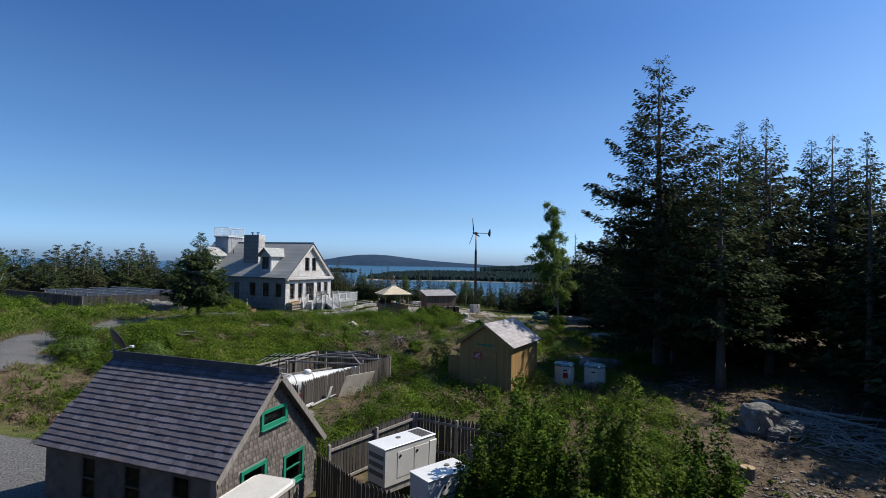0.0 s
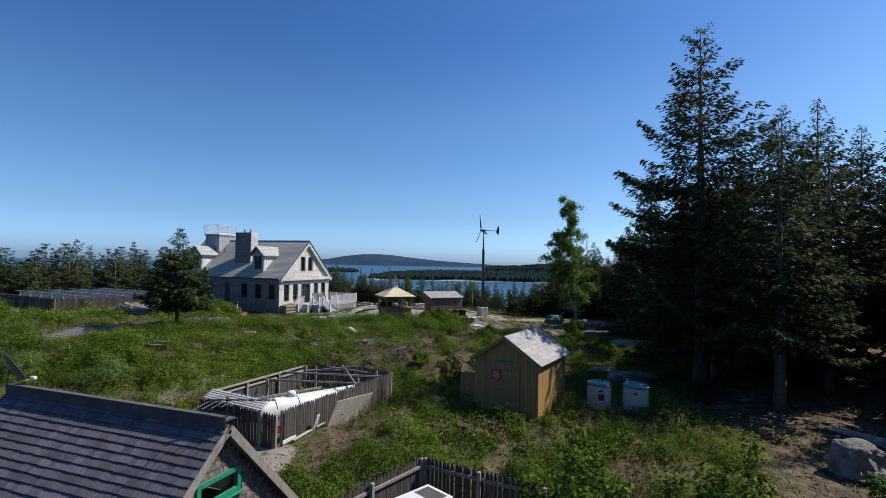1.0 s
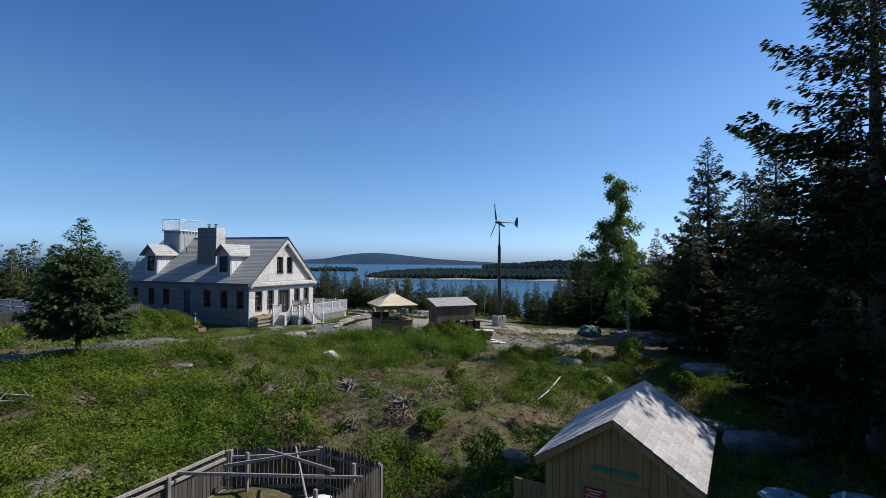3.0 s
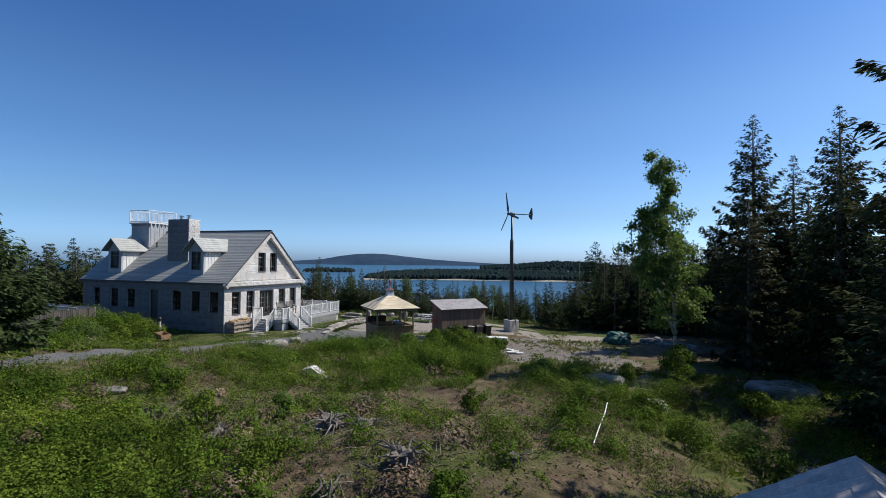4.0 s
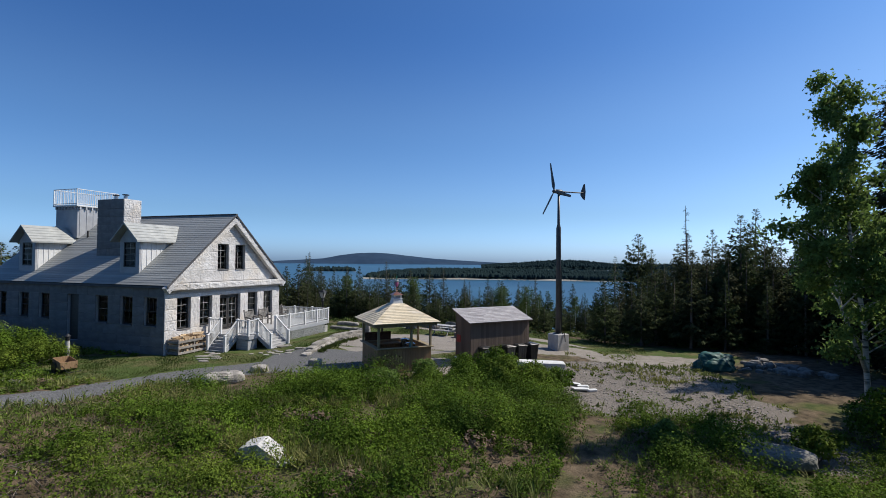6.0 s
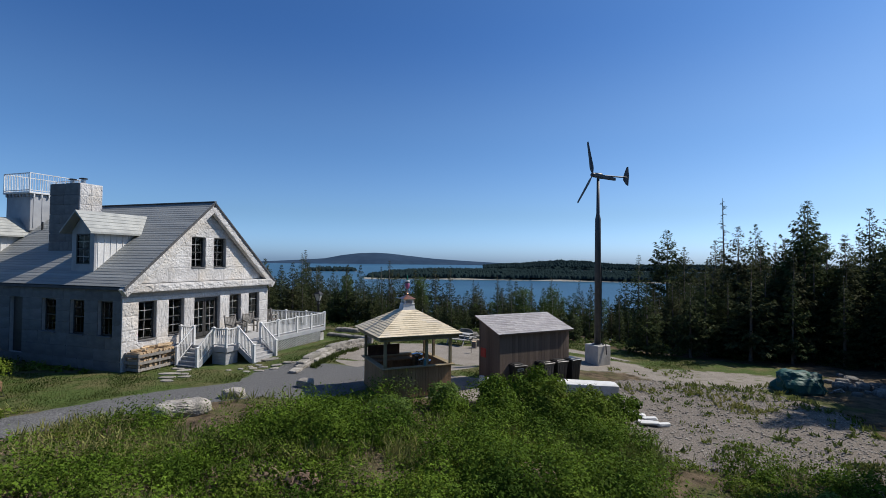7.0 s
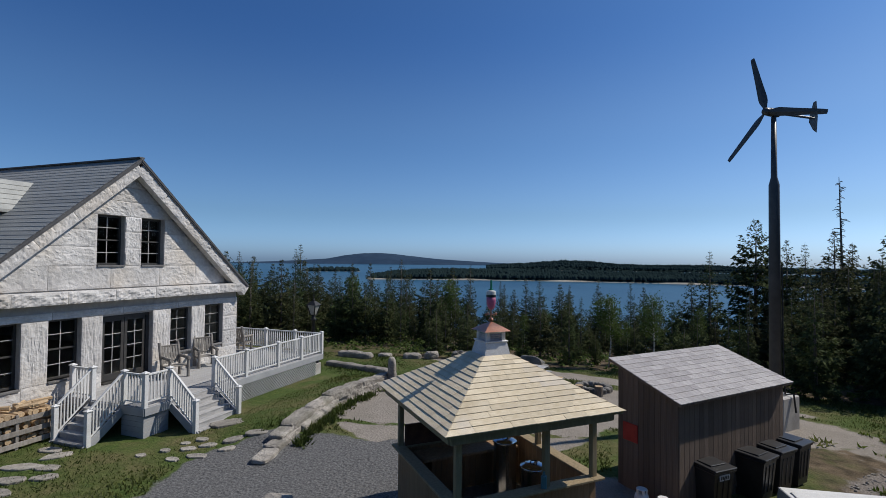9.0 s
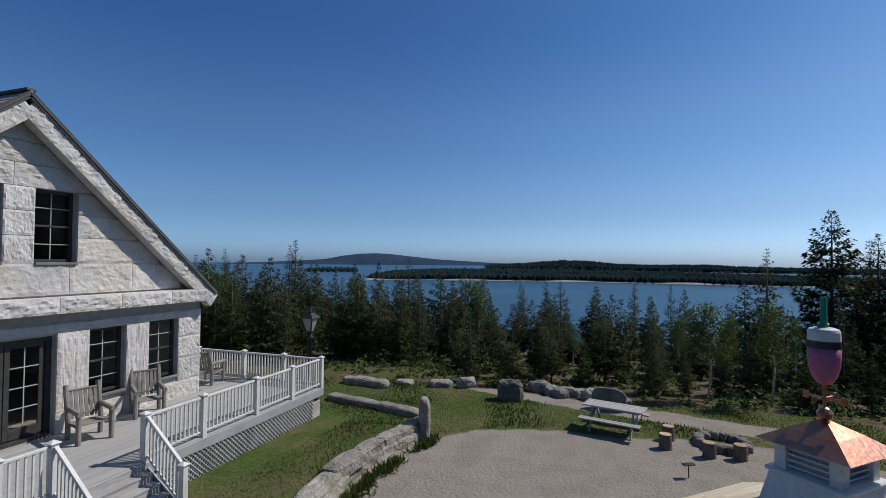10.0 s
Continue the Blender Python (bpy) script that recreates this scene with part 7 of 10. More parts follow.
# ---------------------------------------------------------------- trees
def sprays(base, along, side, up, length, width, rng, droop=0.3, simple=False):
    """Leaves or needle sprays as bent rhombs, or as plain darts: arrays of base points and frames."""
    n = len(base)
    if simple:
        tip = base + along * length[:, None] - up * (droop * length)[:, None]
        mid = base + along * (0.15 * length)[:, None]
        v = np.stack([mid + side * (width * 0.75)[:, None], tip, mid - side * (width * 0.75)[:, None]], 1).reshape(-1, 3)
        return v, np.arange(3 * n).reshape(-1, 3)
    tip = base + along * length[:, None] - up * (droop * length)[:, None]
    mid = base + along * (0.5 * length)[:, None] - up * (0.1 * length)[:, None]
    a, b = mid + side * (width / 2)[:, None], mid - side * (width / 2)[:, None]
    v = np.stack([base, a, tip, b], 1).reshape(-1, 3)
    i = np.arange(n)[:, None] * 4
    f = np.concatenate([i + np.array([[0, 1, 2]]), i + np.array([[0, 2, 3]])], 0)
    return v, f


def leaf_mosaic(nrm, r, ruffle):
    """Directions along and across leaves that lie roughly square to nrm."""
    q = nrm / (np.linalg.norm(nrm, axis=1)[:, None] + 1e-9) + r.normal(0, ruffle, nrm.shape)
    q /= np.linalg.norm(q, axis=1)[:, None] + 1e-9
    al = r.normal(0, 1, nrm.shape)
    al -= q * (al * q).sum(1)[:, None]
    al /= np.linalg.norm(al, axis=1)[:, None] + 1e-9
    return al, np.cross(q, al)


def spruce_mesh(h, rad, seed, bare=0.12, whorl=0.42, dense=1.0, spray=0.34, ragged=0.35, shape=0.85, neck=0.0, gap=0.55, simple=False, lift=0.0):
    """Trunk, limbs and crown arrays of a conifer that stands at the origin: whorls of boughs, each a feather of side shoots."""
    r = np.random.default_rng(seed)
    trunk = Geo()
    lean = (r.random(2) - 0.5) * 0.02 * h
    trunk.tube([(0, 0, -0.3), (0, 0, h * 0.1), (lean[0] * 0.5, lean[1] * 0.5, h * 0.5), (lean[0], lean[1], h * 0.99)], [0.020 * h + 0.04, 0.016 * h + 0.02, 0.010 * h + 0.01, 0.006], 8)
    B, A, S, LN, WD = [], [], [], [], []
    zv = np.array([0, 0, 1.0])
    z = bare * h
    bulge = r.random(3) * 6.28
    while z < h * 0.99:
        t = (z - bare * h) / (h * (1 - bare))
        env = rad * (1 - t) ** shape * (0.75 + 0.25 * min(1, t * 6)) + 0.012 * h * (1 - t) + 0.05
        if neck and t > neck:
            env *= 0.66 + 0.34 * max(0, 1 - (t - neck) / 0.10)
        nb = max(3, int(round((5 + 3 * (1 - t)) * dense)))
        off = r.random() * 6.28
        for k in range(nb):
            if r.random() < 0.22 * ragged * 2:
                continue
            az = off + 6.2832 * k / nb + r.normal(0, 0.25)
            L = env * (1 + ragged * (r.random() - 0.6) * 1.5) * (1 + 0.14 * ragged * 2 * math.sin(3 * az + bulge[0] + t * 9))
            if L < 0.07:
                continue
            d = np.array([math.cos(az), math.sin(az), 0])
            sd = np.array([-d[1], d[0], 0])
            rise = lift + 0.30 - 0.62 * (1 - t) + r.normal(0, 0.10)
            sweep = 0.16 + 0.18 * r.random()
            z0 = z + r.normal(0, 0.14) * whorl
            x0 = np.array([lean[0] * z / h, lean[1] * z / h, 0])
            if L > 0.9 and seed < 900:
                trunk.tube([tuple(x0 + [0, 0, z0]), tuple(x0 + d * L * 0.55 + [0, 0, z0 + rise * L * 0.55 + sweep * L * 0.2]), tuple(x0 + d * L * 0.95 + [0, 0, z0 + rise * L * 0.95 + sweep * L * 0.85])], [0.006 * L + 0.012, 0.012, 0.005], 4, False)
            nk = max(3, int(L / (spray * 0.62)))
            sb = np.repeat(np.linspace(0.16, 0.97, nk) + r.normal(0, 0.02, nk), 2)
            sg = np.tile(np.array([-1.0, 1.0]), nk)
            bl = (0.44 * L * np.clip(1.0 - sb, 0, 1) ** 0.8 + 0.16 * min(L, 1.4)) * (0.45 + 0.75 * r.random(2 * nk))
            mm = max(2, int(round(dense * (1.6 + 0.20 * L / spray))))
            sb, sg, bl = np.repeat(sb, mm), np.repeat(sg, mm), np.repeat(bl, mm)
            m = len(sb)
            u = r.random(m) ** 0.8
            dr = d[None] * 0.74 + sd[None] * (sg * 0.66)[:, None]
            pos = x0[None] + d[None] * (sb * L)[:, None] + dr * (bl * u)[:, None] + r.normal(0, 0.05, (m, 3))
            pos[:, 2] += z0 + rise * L * sb + sweep * L * sb ** 2.6 - 0.22 * bl * u - 0.10 * spray * r.random(m)
            al = dr * (0.6 + 0.5 * r.random(m))[:, None] + d[None] * 0.35 + zv[None] * r.normal(0.02, 0.28, m)[:, None] + r.normal(0, 0.16, (m, 3))
            al /= np.linalg.norm(al, axis=1)[:, None]
            si = np.cross(al, zv[None] + r.normal(0, 0.45, (m, 3)))
            si /= np.linalg.norm(si, axis=1)[:, None]
            B.append(pos), A.append(al), S.append(si)
            ll = spray * (0.65 + 0.7 * r.random(m)) * (0.38 + 0.62 * min(1, L / 1.3))
            LN.append(ll), WD.append(ll * (0.32 + 0.26 * r.random(m)))
        z += whorl * (0.7 + 0.6 * r.random()) * (gap + (1 - gap) * (1 - t))
    b = np.concatenate(B)
    v, f = sprays(b, np.concatenate(A), np.concatenate(S), np.tile(zv, (len(b), 1)), np.concatenate(LN), np.concatenate(WD), r, simple=simple)
    return trunk, v, f


def spruce(name, label, at, h, rad, seed, material=SPRUCE, group="spruces at the wood's edge", **kw):
    t = thing(name, label, "tree", at, 0, group)
    trunk, v, f = spruce_mesh(h, rad, seed, **kw)
    part("trunk", trunk, BARK, t, recalc=False, smooth=True)
    part("crown", raw_mesh("crown", v, f, material), material, t, recalc=False)
    return t


def leafy_mesh(h, rad, seed, base=0.25, limbs=16, leaves=5000, leaf=0.09, stem=0.012, trunks=1, narrow=1.0, clump=0.16, lean=(0.0, 0.0), loose=0.12):
    """A broad-leaved tree or bush: stems, limbs and leaf clumps."""
    r = np.random.default_rng(seed)
    wood = Geo()
    tips = []
    for k in range(trunks):
        a = 6.28 * k / trunks + r.random()
        spread = 0.0 if trunks == 1 else rad * 0.55
        top = Vector((math.cos(a) * spread, math.sin(a) * spread, h * (0.85 + 0.15 * r.random())))
        top += Vector((lean[0], lean[1], 0))
        bend = Vector((r.normal(0, 0.03 * h), r.normal(0, 0.03 * h), 0))
        pts = [Vector((0, 0, -0.2)) + top * 0.02 * k, top * 0.35 + bend, top * 0.7 + bend * 0.6, top]
        wood.tube(pts, [stem * h + 0.01, stem * h * 0.7 + 0.006, stem * h * 0.4 + 0.004, 0.006], 7)
        for j in range(max(3, limbs // trunks)):
            t = base + (0.97 - base) * (j + r.random()) / max(3, limbs // trunks)
            i = min(2, int(t * 3))
            p = pts[i].lerp(pts[i + 1], t * 3 - i) if t < 1 else pts[3]
            az = r.random() * 6.28
            env = rad * math.sin(math.pi * min(1, 0.16 + 0.84 * (t - base) / (1 - base))) ** 0.6 * narrow
            L = env * (0.55 + 0.6 * r.random()) + 0.05
            q = p + Vector((math.cos(az) * L, math.sin(az) * L, L * (0.25 + 0.5 * r.random())))
            m = p.lerp(q, 0.5) + Vector((0, 0, 0.08 * L))
            wood.tube([p, m, q], [0.005 * h * 0.5 + 0.006, 0.008, 0.003], 4, False)
            for s in (0.35, 0.6, 0.8, 1.0):
                c = p.lerp(q, s)
                tips.append((*c, L))
    tips = np.array(tips)
    n = leaves
    wt = tips[:, 3] + 0.12
    pick = r.choice(len(tips), n, p=wt / wt.sum())
    c = tips[pick, :3] + r.normal(0, 1, (n, 3)) * (clump + loose * tips[pick, 3:4]) * np.array([1, 1, 0.8])
    al = r.normal(0, 1, (n, 3)) + np.array([0, 0, -0.25])
    al /= np.linalg.norm(al, axis=1)[:, None]
    up = r.normal(0, 1, (n, 3)) * 0.8 + np.array([0, 0, 1.0])
    si = np.cross(al, up)
    si /= np.linalg.norm(si, axis=1)[:, None]
    ll = leaf * (0.7 + 0.7 * r.random(n))
    v, f = sprays(c, al, si, np.tile(np.array([0, 0, 1.0]), (n, 1)), ll, ll * 0.62, r, 0.15, True)
    return wood, v, f


def sapling_mesh(h, rad, seed, shoots=12, leaves=5000, leaf=0.11, body=0.34):
    """A clump of upright pointed shoots, leafy from the ground to the tip."""
    r = np.random.default_rng(seed)
    wood = Geo()
    C, N = [], []
    for k in range(shoots):
        a = 6.28 * k / shoots + r.normal(0, 0.4)
        q = rad * (0.10 + 0.9 * r.random() ** 0.7)
        hh = h * (1.0 if k == 0 else (0.50 + 0.48 * r.random()) * (1 - 0.35 * (q / rad) ** 2))
        if k == 0:
            q *= 0.2
        p0 = np.array([math.cos(a) * q * 0.35, math.sin(a) * q * 0.35, -0.1])
        p2 = np.array([math.cos(a) * q, math.sin(a) * q, hh])
        p1 = p0 * 0.45 + p2 * 0.55 + np.array([math.cos(a), math.sin(a), 0]) * 0.12 * q
        wood.tube([tuple(p0), tuple(p1), tuple(p2)], [0.008 * h * 0.6 + 0.006, 0.009, 0.003], 4, False)
        m = int(leaves / shoots * (0.4 + 0.6 * hh / h))
        u = r.random(m) ** 0.85
        c = np.where((u < 0.55)[:, None], p0 + (p1 - p0) * (u / 0.55)[:, None], p1 + (p2 - p1) * ((u - 0.55) / 0.45)[:, None])
        # side twigs make tiers
        tier = np.round(u * 9) * 2.4 + k + r.choice([0, 2.1, 4.2], m)
        w = (body * (1.15 - u) * h * 0.42 + 0.03) * r.random(m) ** 0.6
        out = np.stack([np.cos(tier), np.sin(tier), 0.25 + 0 * u], -1)
        C.append(c + out * w[:, None] + r.normal(0, 0.05, (m, 3)))
        N.append(out + r.normal(0, 0.5, (m, 3)) + np.array([0, 0, -0.1]))
    c, al = np.concatenate(C), np.concatenate(N)
    n = len(c)
    al /= np.linalg.norm(al, axis=1)[:, None]
    si = np.cross(al, r.normal(0, 0.5, (n, 3)) + np.array([0, 0, 1.0]))
    si /= np.linalg.norm(si, axis=1)[:, None]
    ll = leaf * (0.65 + 0.7 * r.random(n))
    v, f = sprays(c, al, si, np.tile(np.array([0, 0, 1.0]), (n, 1)), ll, ll * 0.66, r, 0.2, True)
    return wood, v, f


def shrub_mesh(h, rad, seed, lobes=9, leaves=4000, leaf=0.075):
    """A rounded shrub: overlapping leafy lobes over a few bare stems."""
    r = np.random.default_rng(seed)
    wood = Geo()
    C = []
    for k in range(lobes):
        a = 6.28 * k / lobes + r.normal(0, 0.4)
        q = 0.0 if k == 0 else rad * (0.35 + 0.5 * r.random())
        lr = rad * (0.34 + 0.22 * r.random())
        zc_ = h * (0.72 if k == 0 else 0.28 + 0.36 * r.random())
        c = np.array([math.cos(a) * q, math.sin(a) * q, max(zc_ - lr * 0.3, lr * 0.35)])
        C.append((c, lr))
        wood.tube([(0.1 * math.cos(a), 0.1 * math.sin(a), -0.1), tuple(c * 0.6), tuple(c)], [0.022, 0.015, 0.006], 5, False)
    per = leaves // lobes
    P, N = [], []
    for c, lr in C:
        d = r.normal(0, 1, (per, 3))
        d /= np.linalg.norm(d, axis=1)[:, None]
        d[:, 2] = np.abs(d[:, 2]) * np.where(r.random(per) < 0.75, 1, -0.5)
        lump = 1 + 0.22 * np.sin(4 * d[:, 0] + c[1] * 3) * np.sin(5 * d[:, 1] + c[0] * 2)
        P.append(c + d * (lr * lump * (0.72 + 0.34 * r.random(per)))[:, None] * np.array([1, 1, 0.85]))
        N.append(d + np.array([0, 0, 0.3]))
    p, nrm = np.concatenate(P), np.concatenate(N)
    p[:, 2] = np.maximum(p[:, 2], 0.03)
    al, si = leaf_mosaic(nrm, r, 0.4)
    n = len(p)
    ll = leaf * (0.6 + 0.8 * r.random(n))
    v, f = sprays(p, al, si, np.tile(np.array([0, 0, 1.0]), (n, 1)), ll, ll * 0.62, r, 0.2, True)
    return wood, v, f


def shrub(name, label, at, h, rad, seed, material, group, **kw):
    t = thing(name, label, "bush", at, 0, group)
    wood, v, f = shrub_mesh(h, rad, seed, **kw)
    part("stem", wood, BARK, t, recalc=False, smooth=True)
    part("foliage", raw_mesh("foliage", v, f, material), material, t, recalc=False)
    return t


def sapling(name, label, at, h, rad, seed, material, group, **kw):
    t = thing(name, label, "bush", at, 0, group)
    wood, v, f = sapling_mesh(h, rad, seed, **kw)
    part("stem", wood, BARK, t, recalc=False, smooth=True)
    part("foliage", raw_mesh("foliage", v, f, material), material, t, recalc=False)
    return t


def leafy(name, label, category, at, h, rad, seed, material, bark, group="", **kw):
    t = thing(name, label, category, at, 0, group)
    wood, v, f = leafy_mesh(h, rad, seed, **kw)
    part("stem", wood, bark, t, recalc=False, smooth=True)
    part("foliage", raw_mesh("foliage", v, f, material), material, t, recalc=False)
    return t


def ground_at(x, y, dz=0.0):
    return (x, y, gz(x, y) + dz)


BIG = [  # x, y, top, radius, bare
    (3.2, 33.2, 20.6, 5.2, 0.12), (10.6, 45.6, 19.1, 4.0, 0.12), (11.4, 40.4, 17.5, 4.2, 0.10), (16.8, 48.2, 17.5, 3.8, 0.1), (19.2, 47.2, 16.3, 3.6, 0.1),
    (6.4, 30.0, 13.6, 3.6, 0.24), (10.4, 35.6, 14.2, 3.0, 0.24), (14.6, 37.5, 15.4, 3.2, 0.22), (17.0, 38.5, 15.6, 3.4, 0.08), (21.5, 41.0, 17.0, 3.4, 0.08),
    (2.2, 41.5, 8.0, 2.4, 0.06), (5.6, 44.0, 12.0, 2.8, 0.08), (2.3, 62.9, 18.0, 3.9, 0.05), (6.6, 58.5, 17.0, 3.2, 0.06), (9.8, 53.5, 16.5, 3.2, 0.06),
    (-0.5, 52.5, 9.8, 2.5, 0.04), (3.6, 50.5, 12.5, 2.9, 0.05), (13.0, 28.0, 12.0, 2.3, 0.3), (17.5, 31.0, 14.5, 2.6, 0.28), (22.0, 34.0, 15.5, 3.5, 0.06),
    (25.0, 45.0, 17.0, 3.4, 0.08), (4.5, 36.5, 11.0, 3.0, 0.15), (27.0, 38.0, 17.0, 3.5, 0.06), (11.0, 60.5, 16.0, 3.2, 0.08), (6.0, 66.0, 15.0, 3.0, 0.06),
]
for k, (x, y, top, rad, bare) in enumerate(BIG):
    z = gz(x, y)
    spruce("spruce", "tall dark spruce with ragged drooping boughs", (x, y, z), top - z, rad, 20 + k, dense=1.3 if k == 0 else 0.85 if k in (5, 6, 7, 17, 18, 21) else 1.25 if k in (1, 3, 4, 10, 11, 12, 13, 14, 15, 16, 23, 24) else 1.0, spray=0.27 if k == 0 else 0.26 if k in (5, 6, 7, 21) else 0.30, whorl=0.46 if k == 0 else 0.44, bare=bare, ragged=0.62 if k == 0 else 0.5, shape=0.62 if k == 0 else 0.62 if k in (5, 6, 21) else 0.9, neck=0.62 if k == 0 else 0.0, gap=0.95 if k == 0 else 0.75, simple=k >= 2)
spruce("young_spruce", "single young spruce beside the gravel drive", (-32.9, 28.6, gz(-32.9, 28.6)), 7.95 - gz(-32.9, 28.6), 2.6, 77, SPRUCE_LIT, "", dense=2.0, spray=0.26, whorl=0.46, bare=0.20, ragged=0.30, shape=1.12, gap=0.80, lift=0.12)

# background wood: a few models, set out many times
MODELS = []
for k in range(7):
    hh = (6.5, 7.5, 9.0, 7.0, 8.2, 10.0, 6.0)[k]
    MODELS.append((spruce("spruce", "dark spruce in the wood above the shore", (0, 0, 0), hh, (2.0, 2.3, 2.5, 1.8, 2.4, 2.6, 2.1)[k], 910 + k, SPRUCE, "wood above the shore", dense=1.1, spray=0.34, whorl=0.38, bare=(0.05, 0.14, 0.10, 0.06, 0.18, 0.12, 0.08)[k], ragged=0.55, shape=(0.8, 1.0, 1.15, 0.9, 1.1, 1.0, 0.85)[k], gap=0.85, simple=True), hh))
BROAD = []
for k in range(3):
    hh = (6.0, 7.0, 5.0)[k]
    BROAD.append((leafy("birch", "slender pale-stemmed birch with thin olive crown", "tree", (0, 0, 0), hh, (0.85, 0.95, 0.8)[k], 930 + k, OLIVE_LEAF, BIRCH_BARK, "birches in the wood", base=0.38, limbs=22, leaves=2300, leaf=0.12, clump=0.24), hh))
TALL = (spruce("spruce", "tall pointed dark spruce above the shore", (0, 0, 0), 14.0, 2.7, 950, SPRUCE, "wood above the shore", dense=0.85, spray=0.30, whorl=0.42, bare=0.04, ragged=0.5, shape=1.0, gap=0.8, simple=True), 14.0)
FULL = [(spruce("spruce", "full dark spruce with spreading boughs above the shore", (0, 0, 0), 13.0, 3.3, 960 + k, SPRUCE, "wood above the shore", dense=1.15, spray=0.34, whorl=0.44, bare=0.10, ragged=0.5, shape=(0.78, 0.92)[k], gap=0.85, simple=True), 13.0) for k in range(2)]
used = set()


def plant(model, x, y, top, rz, sx=1.0):
    ob, hh = model
    z = gz(x, y)
    s = (top - z) / hh
    m = Matrix.Translation((x, y, z)) @ Matrix.Rotation(rz, 4, "Z")
    if ob.name not in used:
        used.add(ob.name)
        t = ob
        t.matrix_basis = m @ Matrix.Diagonal((s * sx, s * sx, s, 1))
    else:
        t = copy_thing(ob, m)
        t.matrix_basis = m @ Matrix.Diagonal((s * sx, s * sx, s, 1))
    return t


def plant_many(name, label, model, rows):
    """Many far trees as one mesh: rows of x, y, top, turn and width."""
    ob, hh = model
    for child, nm in zip(ob.children, ("trunk", "crown")):
        me = child.data
        co = np.empty(len(me.vertices) * 3)
        me.vertices.foreach_get("co", co)
        co = co.reshape(-1, 3)
        V, F, k = [], [], 0
        tri = me.copy()
        bm = bmesh.new()
        bm.from_mesh(tri)
        bmesh.ops.triangulate(bm, faces=bm.faces)
        fs = np.array([[v.index for v in f.verts] for f in bm.faces])
        bm.free()
        bpy.data.meshes.remove(tri)
        for x, y, top, rz, sx in rows:
            z = gz(x, y)
            sc = (top - z) / hh
            c, q = math.cos(rz) * sc * sx, math.sin(rz) * sc * sx
            V.append(np.c_[x + co[:, 0] * c - co[:, 1] * q, y + co[:, 0] * q + co[:, 1] * c, z + co[:, 2] * sc])
            F.append(fs + k)
            k += len(co)
        tagged(new(f"{name}_{nm}s", raw_mesh(name, np.concatenate(V), np.concatenate(F), me.materials[0])), label, "forest", kind="stuff")


wr = random.Random(21)
spots = []


def free(x, y, d):
    if any((x - a) ** 2 + (y - b) ** 2 < d * d for a, b in spots):
        return False
    spots.append((x, y))
    return True


far_rows = [[], [], []]
# belt behind the lawn and down the slope to the water
for row, (y0, y1, n) in enumerate(((68, 71.5, 84), (71.5, 79, 96), (80, 92, 56), (92, 112, 30))):
    for k in range(n):
        x = -62 + 66 * (k + wr.random()) / n
        y = wr.uniform(y0, y1) + (3.0 if -42 < x < -34 and row == 0 else 0)
        if x > -16 and row == 0:
            y -= 1.5
        if not free(x, y, 1.0):
            continue
        stand = 0.5 + 0.5 * math.sin(x * 0.55 + row) * math.sin(x * 0.21 + 1.0 + 2 * row)
        top = 0.05 + 1.5 * stand + 2.4 * wr.random() ** 2.4 if row < 2 else wr.uniform(-0.4, 2.4)
        if x > -15:
            top += (x + 15) * 0.40 * wr.uniform(0.6, 1.1)
        if x < -37:
            top += min(2.0, (-37 - x) * 0.30) + max(0, -48 - x) * 0.08
        pick = wr.random()
        if pick < (0.24 if -36 < x < -20 else 0.10) and row < 2 and x < -16:
            mdl, wide = wr.choice(BROAD), wr.uniform(0.7, 0.95)
        elif pick < 0.36:
            mdl, wide = TALL, wr.uniform(0.75, 1.0)
            top += 0.5
        else:
            mdl, wide = wr.choice([MODELS[i] for i in (1, 2, 4, 5)] if x > -18 else MODELS), wr.uniform(0.65, 0.95)
        if row < 2:
            plant(mdl, x, y, top, wr.random() * 6.28, wide)
        else:
            far_rows[wr.randrange(3)].append((x, y, top, wr.random() * 6.28, wide))
for k in range(70):
    # low spruces that fill the foot of the wood
    x, y = -60 + 58 * (k + wr.random()) / 70, wr.uniform(72, 78)
    far_rows[wr.randrange(2)].append((x, y, wr.uniform(-0.9, 0.5), wr.random() * 6.28, 1.25))
for rows_, mdl in zip(far_rows, (MODELS[1], MODELS[2], TALL)):
    plant_many("shore_wood", "dark spruces down the slope to the water", mdl, rows_)
for x, y, top in ((-11.3, 92, 8.6), (-14, 98, 6.1), (-0.9, 82.4, 10.5), (-4.5, 84, 8.6), (-7.5, 86, 7.2), (2.5, 80, 9.5), (-10, 88, 6.6), (-35.2, 112, 2.4), (-33.5, 113, 2.2), (-37.5, 108, 1.6), (-3.0, 76, 6.8), (-6.8, 74, 5.2), (0.5, 72.5, 8.0), (-9.5, 78, 5.0)):
    plant(wr.choice(FULL) if x > -12 else TALL, x, y, top, wr.random() * 6.28, wr.uniform(0.8, 1.0))
for x, y, top in ((-8.2, 72.6, 7.6), (-5.6, 71.9, 6.6), (-4.7, 71.0, 8.9), (-2.6, 70.4, 6.3), (-10.6, 71.5, 4.2), (-12.6, 72.5, 3.4), (0.6, 69.0, 9.4)):
    plant(wr.choice(FULL), x, y, top, wr.random() * 6.28, wr.uniform(0.75, 0.95))
